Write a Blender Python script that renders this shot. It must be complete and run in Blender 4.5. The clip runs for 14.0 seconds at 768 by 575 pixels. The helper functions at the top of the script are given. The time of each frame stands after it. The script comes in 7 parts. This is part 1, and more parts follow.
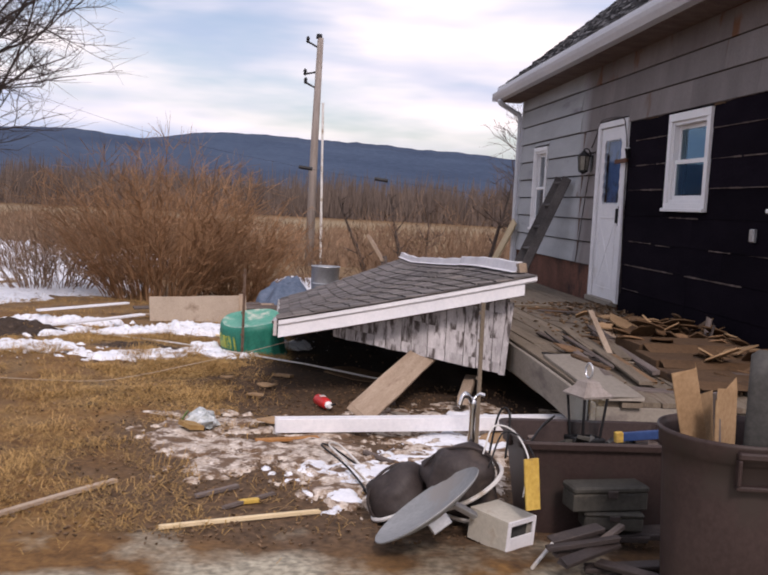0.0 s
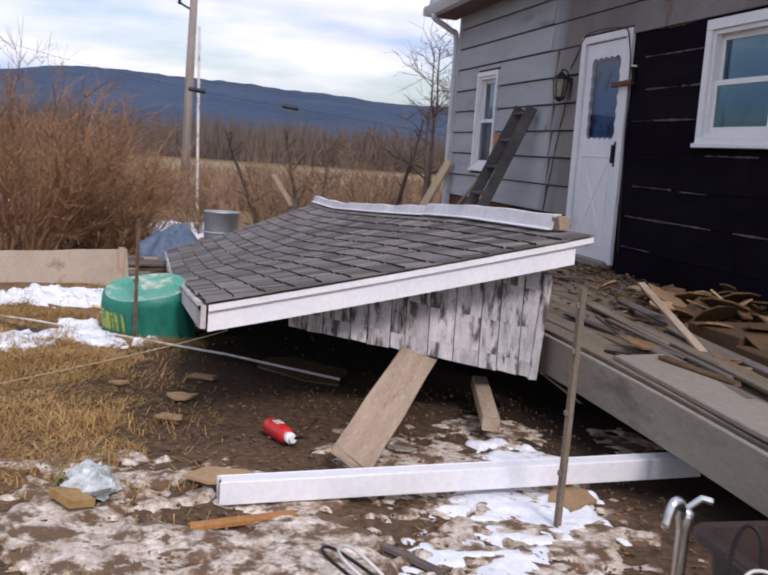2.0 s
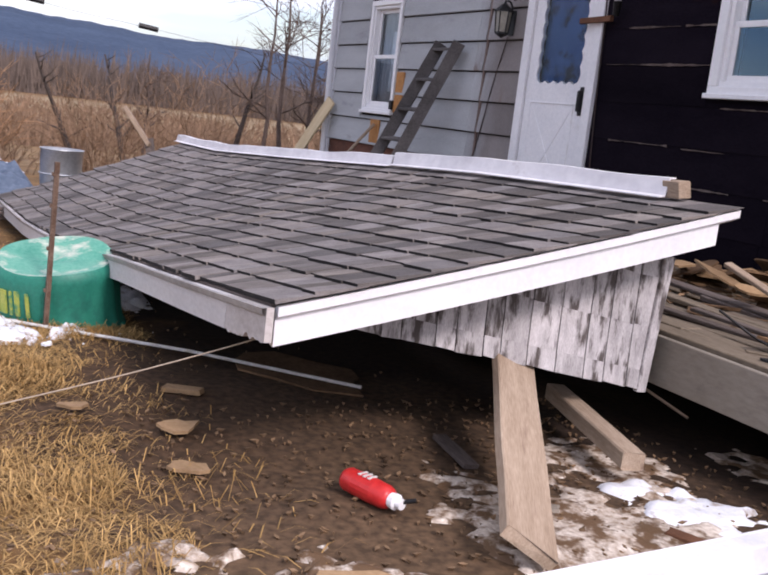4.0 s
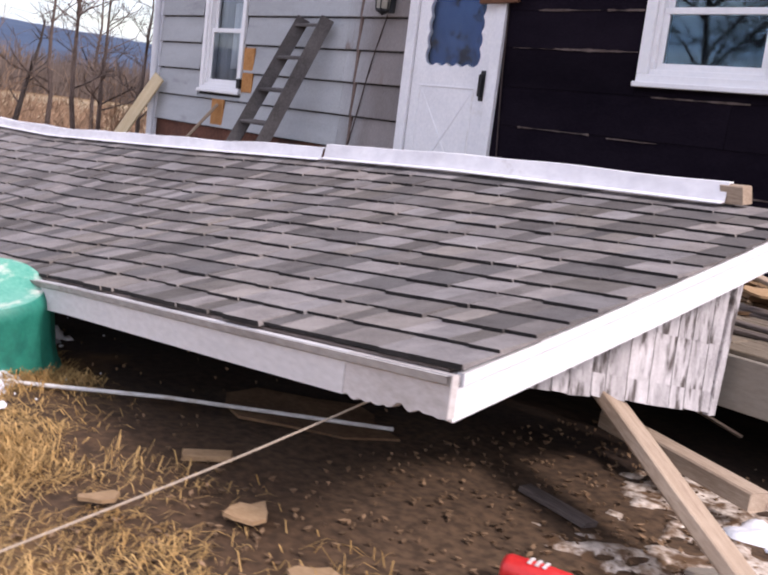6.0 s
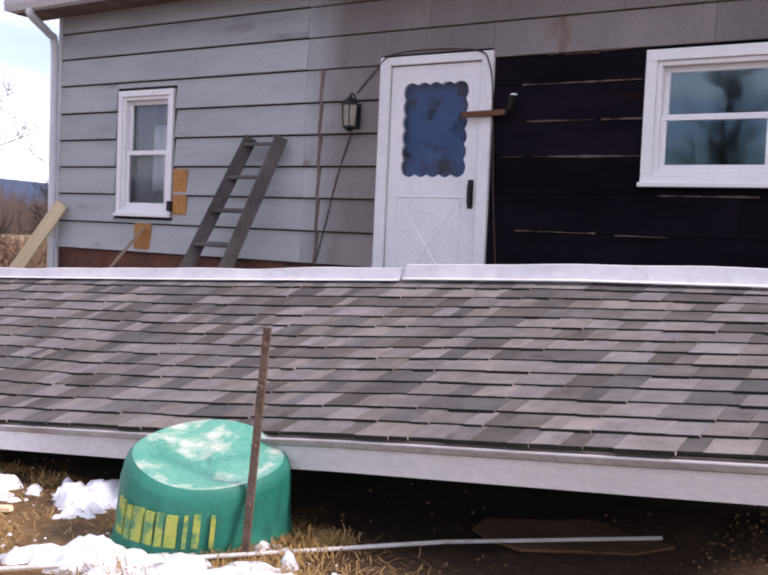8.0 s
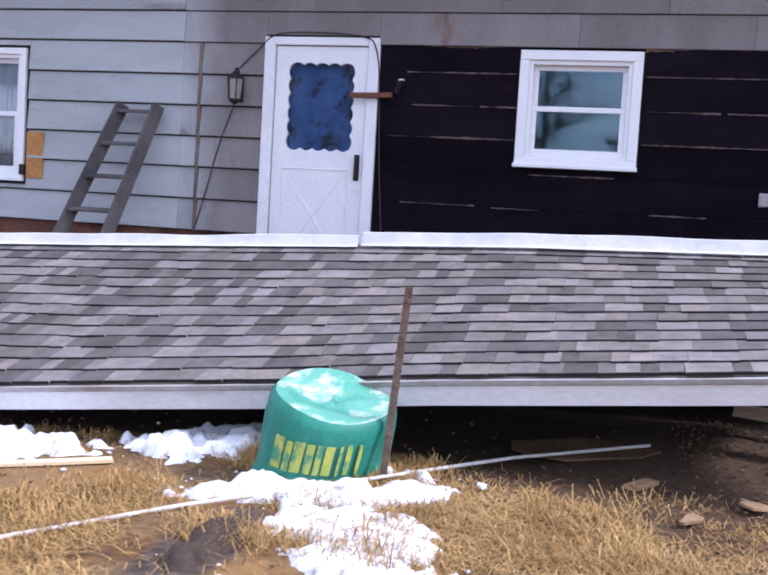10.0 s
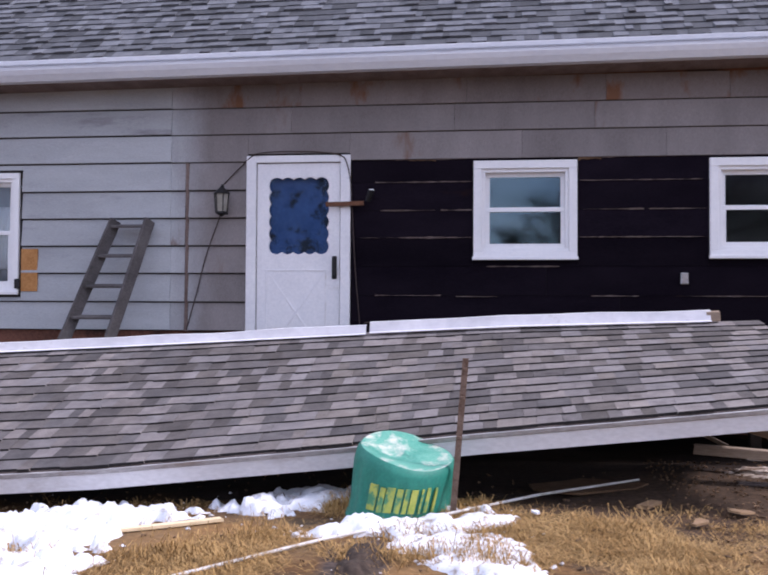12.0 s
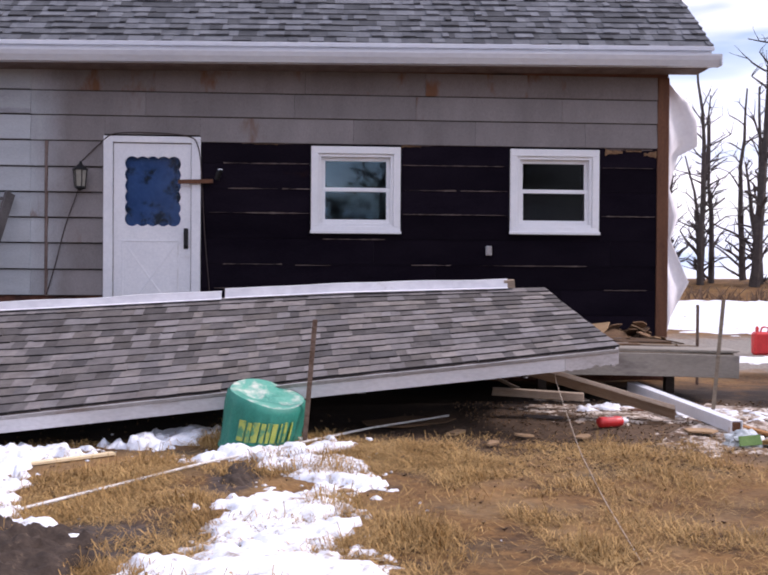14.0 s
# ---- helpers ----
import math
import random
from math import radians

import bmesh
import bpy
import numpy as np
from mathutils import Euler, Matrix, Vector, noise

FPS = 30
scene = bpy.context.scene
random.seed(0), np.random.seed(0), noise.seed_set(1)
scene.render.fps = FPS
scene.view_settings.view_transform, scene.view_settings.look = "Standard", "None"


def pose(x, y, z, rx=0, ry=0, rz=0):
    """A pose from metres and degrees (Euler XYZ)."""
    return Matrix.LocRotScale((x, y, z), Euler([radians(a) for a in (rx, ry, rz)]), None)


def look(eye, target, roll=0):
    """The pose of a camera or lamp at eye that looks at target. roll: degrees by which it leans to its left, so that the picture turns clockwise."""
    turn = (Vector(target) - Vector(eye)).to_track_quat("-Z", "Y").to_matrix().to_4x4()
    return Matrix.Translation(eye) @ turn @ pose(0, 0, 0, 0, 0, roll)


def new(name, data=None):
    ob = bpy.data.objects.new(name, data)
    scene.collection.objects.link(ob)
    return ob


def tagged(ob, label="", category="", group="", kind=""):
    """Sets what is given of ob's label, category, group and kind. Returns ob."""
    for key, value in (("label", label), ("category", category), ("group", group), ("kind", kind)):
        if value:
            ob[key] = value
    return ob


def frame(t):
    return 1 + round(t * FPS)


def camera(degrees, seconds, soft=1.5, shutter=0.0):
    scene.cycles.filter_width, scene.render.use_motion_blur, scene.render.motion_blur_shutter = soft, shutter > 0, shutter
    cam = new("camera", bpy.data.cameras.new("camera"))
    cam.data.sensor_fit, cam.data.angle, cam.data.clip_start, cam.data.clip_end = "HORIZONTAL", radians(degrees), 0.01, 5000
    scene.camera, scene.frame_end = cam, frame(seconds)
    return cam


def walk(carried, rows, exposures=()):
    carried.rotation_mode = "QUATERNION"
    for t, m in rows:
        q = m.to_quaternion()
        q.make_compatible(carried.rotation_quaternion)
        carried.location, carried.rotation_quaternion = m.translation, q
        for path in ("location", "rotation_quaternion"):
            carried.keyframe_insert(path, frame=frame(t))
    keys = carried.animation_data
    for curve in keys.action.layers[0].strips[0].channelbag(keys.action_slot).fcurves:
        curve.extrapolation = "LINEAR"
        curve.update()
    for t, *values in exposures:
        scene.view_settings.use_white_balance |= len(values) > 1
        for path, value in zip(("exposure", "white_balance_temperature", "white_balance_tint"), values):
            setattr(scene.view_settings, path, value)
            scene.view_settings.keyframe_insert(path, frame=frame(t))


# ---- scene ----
cam = camera(42.7, 14.0, soft=2.0, shutter=0.3)
PATH = [
    (0, (12.012, -3.849, 1.571), (10.029, -3.645, 1.402), 3.0),
    (0.5, (11.411, -3.75, 1.539), (9.435, -3.516, 1.341), 2.9),
    (1, (10.61, -3.786, 1.508), (8.64, -3.531, 1.271), 2.3),
    (1.5, (9.848, -3.89, 1.47), (7.89, -3.565, 1.227), 3.5),
    (2, (9.276, -4.183, 1.423), (7.352, -3.706, 1.155), 4.1),
    (2.5, (8.76, -4.484, 1.365), (6.886, -3.851, 1.066), 4.8),
    (3, (8.214, -4.726, 1.298), (6.389, -3.974, 0.973), 4.9),
    (3.5, (7.772, -4.88, 1.279), (5.978, -4.056, 0.958), 5.7),
    (6, (6.169, -5.611, 1.239), (4.716, -4.278, 0.903), 7.0),
    (6.5, (5.807, -6.011, 1.233), (4.42, -4.59, 0.995), 5.1),
    (7, (5.346, -6.353, 1.239), (4.005, -4.88, 1.056), 3.8),
    (7.5, (4.979, -6.646, 1.257), (3.727, -5.093, 1.113), 3.3),
    (8, (4.643, -6.959, 1.226), (3.551, -5.287, 1.118), 2.5),
    (10.5, (2.925, -8.663, 1.135), (2.56, -6.701, 1.013), 2.6),
    (11, (2.636, -8.921, 1.061), (2.349, -6.942, 1.043), 1.2),
    (11.5, (2.599, -9.272, 1.061), (2.303, -7.295, 1.111), 0.5),
    (12, (2.59, -9.653, 1.11), (2.343, -7.669, 1.165), 0.3),
    (12.5, (2.548, -10.038, 1.128), (2.46, -8.04, 1.156), 0.6),
    (13, (2.53, -10.827, 1.181), (2.64, -8.83, 1.159), 0.5),
    (13.5, (2.479, -11.102, 1.198), (2.628, -9.108, 1.163), 0.4),
    (14, (2.443, -11.019, 1.174), (2.561, -9.022, 1.151), 0.4),
]
EXPOSURE = [(0, -0.05, 6900, 25), (0.7, -0.1, 6850, 25), (1.5, 0.1, 6750, 24), (2.2, 0.0, 6350, 20), (3.5, 0.3, 6500, 24), (6, 0.86, 6650, 25), (7, 0.78, 6650, 27), (8, 0.66, 6650, 28), (10.4, 1.05, 5750, 24), (11, 0.64, 5950, 26), (11.7, 0.62, 6050, 27), (12.6, 0.72, 6250, 28), (13.2, 0.56, 6350, 28), (14, 0.47, 6400, 27)]
walk(cam, [(t, look(eye, target, roll)) for t, eye, target, roll in PATH], EXPOSURE)

# ---- world and sun ----
SUN_AZ, SUN_EL = -4.0, 40.0          # the sun stands over +x, along the front wall, behind thin cloud


def make_world():
    w = bpy.data.worlds.new("sky")
    w.use_nodes = True
    scene.world = w
    n, l = w.node_tree.nodes, w.node_tree.links
    n.clear()
    out, bg = n.new("ShaderNodeOutputWorld"), n.new("ShaderNodeBackground")
    sky = n.new("ShaderNodeTexSky")
    sky.sky_type, sky.sun_disc = "NISHITA", False
    sky.sun_elevation, sky.sun_rotation = radians(SUN_EL), radians(90 + SUN_AZ)
    sky.air_density, sky.dust_density = 1.0, 1.5
    dim = n.new("ShaderNodeVectorMath")
    dim.operation = "SCALE"
    dim.inputs["Scale"].default_value = 0.13
    co, mp = n.new("ShaderNodeTexCoord"), n.new("ShaderNodeMapping")
    mp.inputs["Scale"].default_value = (1.1, 1.1, 5.5)
    mp.inputs["Location"].default_value = (0.3, 0.9, 0.42)
    nz = n.new("ShaderNodeTexNoise")
    nz.inputs["Scale"].default_value, nz.inputs["Detail"].default_value = 1.7, 5
    nz.inputs["Roughness"].default_value = 0.55
    ramp = n.new("ShaderNodeValToRGB")
    ramp.color_ramp.elements[0].position, ramp.color_ramp.elements[1].position = 0.38, 0.52
    mix = n.new("ShaderNodeMix")
    mix.data_type = "RGBA"
    soft = n.new("ShaderNodeTexNoise")
    soft.inputs["Scale"].default_value, soft.inputs["Detail"].default_value = 2.6, 4
    tone = n.new("ShaderNodeValToRGB")
    tone.color_ramp.elements[0].position, tone.color_ramp.elements[1].position = 0.38, 0.62
    tone.color_ramp.elements[0].color, tone.color_ramp.elements[1].color = (0.51, 0.67, 0.90, 1), (1.17, 1.17, 1.17, 1)
    l.new(mp.outputs["Vector"], soft.inputs["Vector"])
    l.new(soft.outputs["Fac"], tone.inputs["Fac"])
    l.new(tone.outputs["Color"], mix.inputs["B"])
    l.new(co.outputs["Generated"], mp.inputs["Vector"])
    l.new(mp.outputs["Vector"], nz.inputs["Vector"])
    l.new(nz.outputs["Fac"], ramp.inputs["Fac"])
    l.new(sky.outputs["Color"], dim.inputs[0])
    l.new(dim.outputs["Vector"], mix.inputs["A"])
    l.new(ramp.outputs["Color"], mix.inputs["Factor"])
    l.new(mix.outputs["Result"], bg.inputs["Color"])
    bg.inputs["Strength"].default_value = 1.0
    l.new(bg.outputs["Background"], out.inputs["Surface"])
    s = bpy.data.lights.new("sun", "SUN")
    s.energy, s.angle, s.color = 2.1, radians(12), (1.0, 0.96, 0.9)
    ob = new("sun", s)
    ca, ce = radians(SUN_AZ), radians(SUN_EL)
    ob.matrix_world = look((10 * math.cos(ca) * math.cos(ce), -10 * math.sin(ca) * math.cos(ce), 10 * math.sin(ce)), (0, 0, 0))


make_world()


# ---- materials ----
def surface(name, a, b, scale=4.0, rough=0.8, bump=0.2, fine=60.0, metal=0.0, vary=0.0, island=0.0, stretch=(1, 1, 1), stain=None, stain_scale=1.2, stain_at=0.55, spec=0.3, hue=0.0, blend=None):
    """Two colours mixed by coarse and fine noise, fine relief, an optional stain colour; vary: lightness by object, island: by loose piece."""
    m = bpy.data.materials.new(name)
    m.use_nodes = True
    n, l = m.node_tree.nodes, m.node_tree.links
    p = n["Principled BSDF"]
    p.inputs["Roughness"].default_value, p.inputs["Metallic"].default_value = rough, metal
    p.inputs["Specular IOR Level"].default_value = spec
    co, info, mp = n.new("ShaderNodeTexCoord"), n.new("ShaderNodeObjectInfo"), n.new("ShaderNodeMapping")
    mp.inputs["Scale"].default_value = stretch
    off = n.new("ShaderNodeVectorMath")
    off.operation = "MULTIPLY_ADD"
    off.inputs[1].default_value = (37, 23, 11)
    l.new(info.outputs["Random"], off.inputs[0])
    l.new(co.outputs["Object"], off.inputs[2])
    l.new(off.outputs[0], mp.inputs["Vector"])

    def tex(s, d, r=0.6):
        t = n.new("ShaderNodeTexNoise")
        t.inputs["Scale"].default_value, t.inputs["Detail"].default_value, t.inputs["Roughness"].default_value = s, d, r
        l.new(mp.outputs["Vector"], t.inputs["Vector"])
        return t
    big, small = tex(scale, 5), tex(fine, 3)
    add = n.new("ShaderNodeMath")
    add.operation = "MULTIPLY_ADD"
    add.inputs[1].default_value = 0.45
    half = n.new("ShaderNodeMath")
    half.operation = "MULTIPLY"
    half.inputs[1].default_value = 0.55
    l.new(big.outputs["Fac"], half.inputs[0])
    l.new(small.outputs["Fac"], add.inputs[0])
    l.new(half.outputs[0], add.inputs[2])
    ramp = n.new("ShaderNodeValToRGB")
    e = ramp.color_ramp.elements
    e[0].position, e[1].position = 0.36, 0.64
    e[0].color, e[1].color = (*a, 1), (*b, 1)
    l.new(add.outputs[0], ramp.inputs["Fac"])
    col = ramp.outputs["Color"]
    if blend:
        x0, w, a2, b2 = blend
        two = n.new("ShaderNodeValToRGB")
        two.color_ramp.elements[0].position, two.color_ramp.elements[1].position = 0.36, 0.64
        two.color_ramp.elements[0].color, two.color_ramp.elements[1].color = (*a2, 1), (*b2, 1)
        l.new(add.outputs[0], two.inputs["Fac"])
        sep = n.new("ShaderNodeSeparateXYZ")
        l.new(co.outputs["Object"], sep.inputs[0])
        wob = n.new("ShaderNodeMath")
        wob.operation = "MULTIPLY_ADD"
        wob.inputs[1].default_value = 0.5
        l.new(tex(2.2, 4).outputs["Fac"], wob.inputs[0])
        l.new(sep.outputs["X"], wob.inputs[2])
        fade = n.new("ShaderNodeMapRange")
        fade.inputs["From Min"].default_value, fade.inputs["From Max"].default_value = x0 + 0.25 + w, x0 + 0.25 - w
        l.new(wob.outputs[0], fade.inputs["Value"])
        bl = n.new("ShaderNodeMix")
        bl.data_type = "RGBA"
        l.new(fade.outputs[0], bl.inputs["Factor"])
        l.new(col, bl.inputs["A"])
        l.new(two.outputs["Color"], bl.inputs["B"])
        col = bl.outputs["Result"]
    if stain:
        st = tex(stain_scale, 6, 0.65)
        sr = n.new("ShaderNodeValToRGB")
        sr.color_ramp.elements[0].position, sr.color_ramp.elements[1].position = stain_at, stain_at + 0.1
        l.new(st.outputs["Fac"], sr.inputs["Fac"])
        mx = n.new("ShaderNodeMix")
        mx.data_type = "RGBA"
        mx.inputs["B"].default_value = (*stain, 1)
        l.new(sr.outputs["Color"], mx.inputs["Factor"])
        l.new(col, mx.inputs["A"])
        col = mx.outputs["Result"]
    if vary or island:
        hs = n.new("ShaderNodeHueSaturation")
        rng = n.new("ShaderNodeMapRange")
        k = vary or island
        rng.inputs["To Min"].default_value, rng.inputs["To Max"].default_value = 1 - k, 1 + k
        if vary:
            l.new(info.outputs["Random"], rng.inputs["Value"])
        else:
            l.new(n.new("ShaderNodeNewGeometry").outputs["Random Per Island"], rng.inputs["Value"])
        l.new(rng.outputs[0], hs.inputs["Value"])
        if hue:
            wn = n.new("ShaderNodeTexWhiteNoise")
            wn.noise_dimensions = "1D"
            l.new(rng.outputs[0], wn.inputs["W"])
            tint = n.new("ShaderNodeMapRange")
            tint.inputs["To Min"].default_value, tint.inputs["To Max"].default_value = 0.5 - hue, 0.5 + hue
            l.new(wn.outputs["Value"], tint.inputs["Value"])
            l.new(tint.outputs[0], hs.inputs["Hue"])
            sat = n.new("ShaderNodeMapRange")
            sat.inputs["To Min"].default_value, sat.inputs["To Max"].default_value = 0.7, 1.7
            l.new(wn.outputs["Value"], sat.inputs["Value"])
            l.new(sat.outputs[0], hs.inputs["Saturation"])
        l.new(col, hs.inputs["Color"])
        col = hs.outputs["Color"]
    l.new(col, p.inputs["Base Color"])
    if bump:
        bp = n.new("ShaderNodeBump")
        bp.inputs["Strength"].default_value, bp.inputs["Distance"].default_value = bump, 0.01
        l.new(add.outputs[0], bp.inputs["Height"])
        l.new(bp.outputs["Normal"], p.inputs["Normal"])
    return m


def clear(name):
    """The inner face of a pane: it lets light through and mirrors nothing."""
    m = bpy.data.materials.new(name)
    m.use_nodes = True
    n, l = m.node_tree.nodes, m.node_tree.links
    n.clear()
    out, tr = n.new("ShaderNodeOutputMaterial"), n.new("ShaderNodeBsdfTransparent")
    l.new(tr.outputs[0], out.inputs["Surface"])
    return m


def inner_face(pane):
    pane.data.materials.append(M["clear_back"])
    for f in pane.data.polygons:
        if f.normal.y > -0.5:
            f.material_index = 1


def glass(name, tint=(0.9, 0.95, 0.97), ior=1.5, gloss_tint=(1.0, 1.0, 1.0)):
    m = bpy.data.materials.new(name)
    m.use_nodes = True
    n, l = m.node_tree.nodes, m.node_tree.links
    n.clear()
    out, mix, gl, tr, fr = (n.new("ShaderNode" + k) for k in ("OutputMaterial", "MixShader", "BsdfGlossy", "BsdfTransparent", "Fresnel"))
    gl.inputs["Roughness"].default_value = 0.03
    gl.inputs["Color"].default_value = (*gloss_tint, 1)
    tr.inputs["Color"].default_value = (*tint, 1)
    fr.inputs["IOR"].default_value = ior
    l.new(fr.outputs[0], mix.inputs[0])
    l.new(tr.outputs[0], mix.inputs[1])
    l.new(gl.outputs[0], mix.inputs[2])
    l.new(mix.outputs[0], out.inputs["Surface"])
    return m


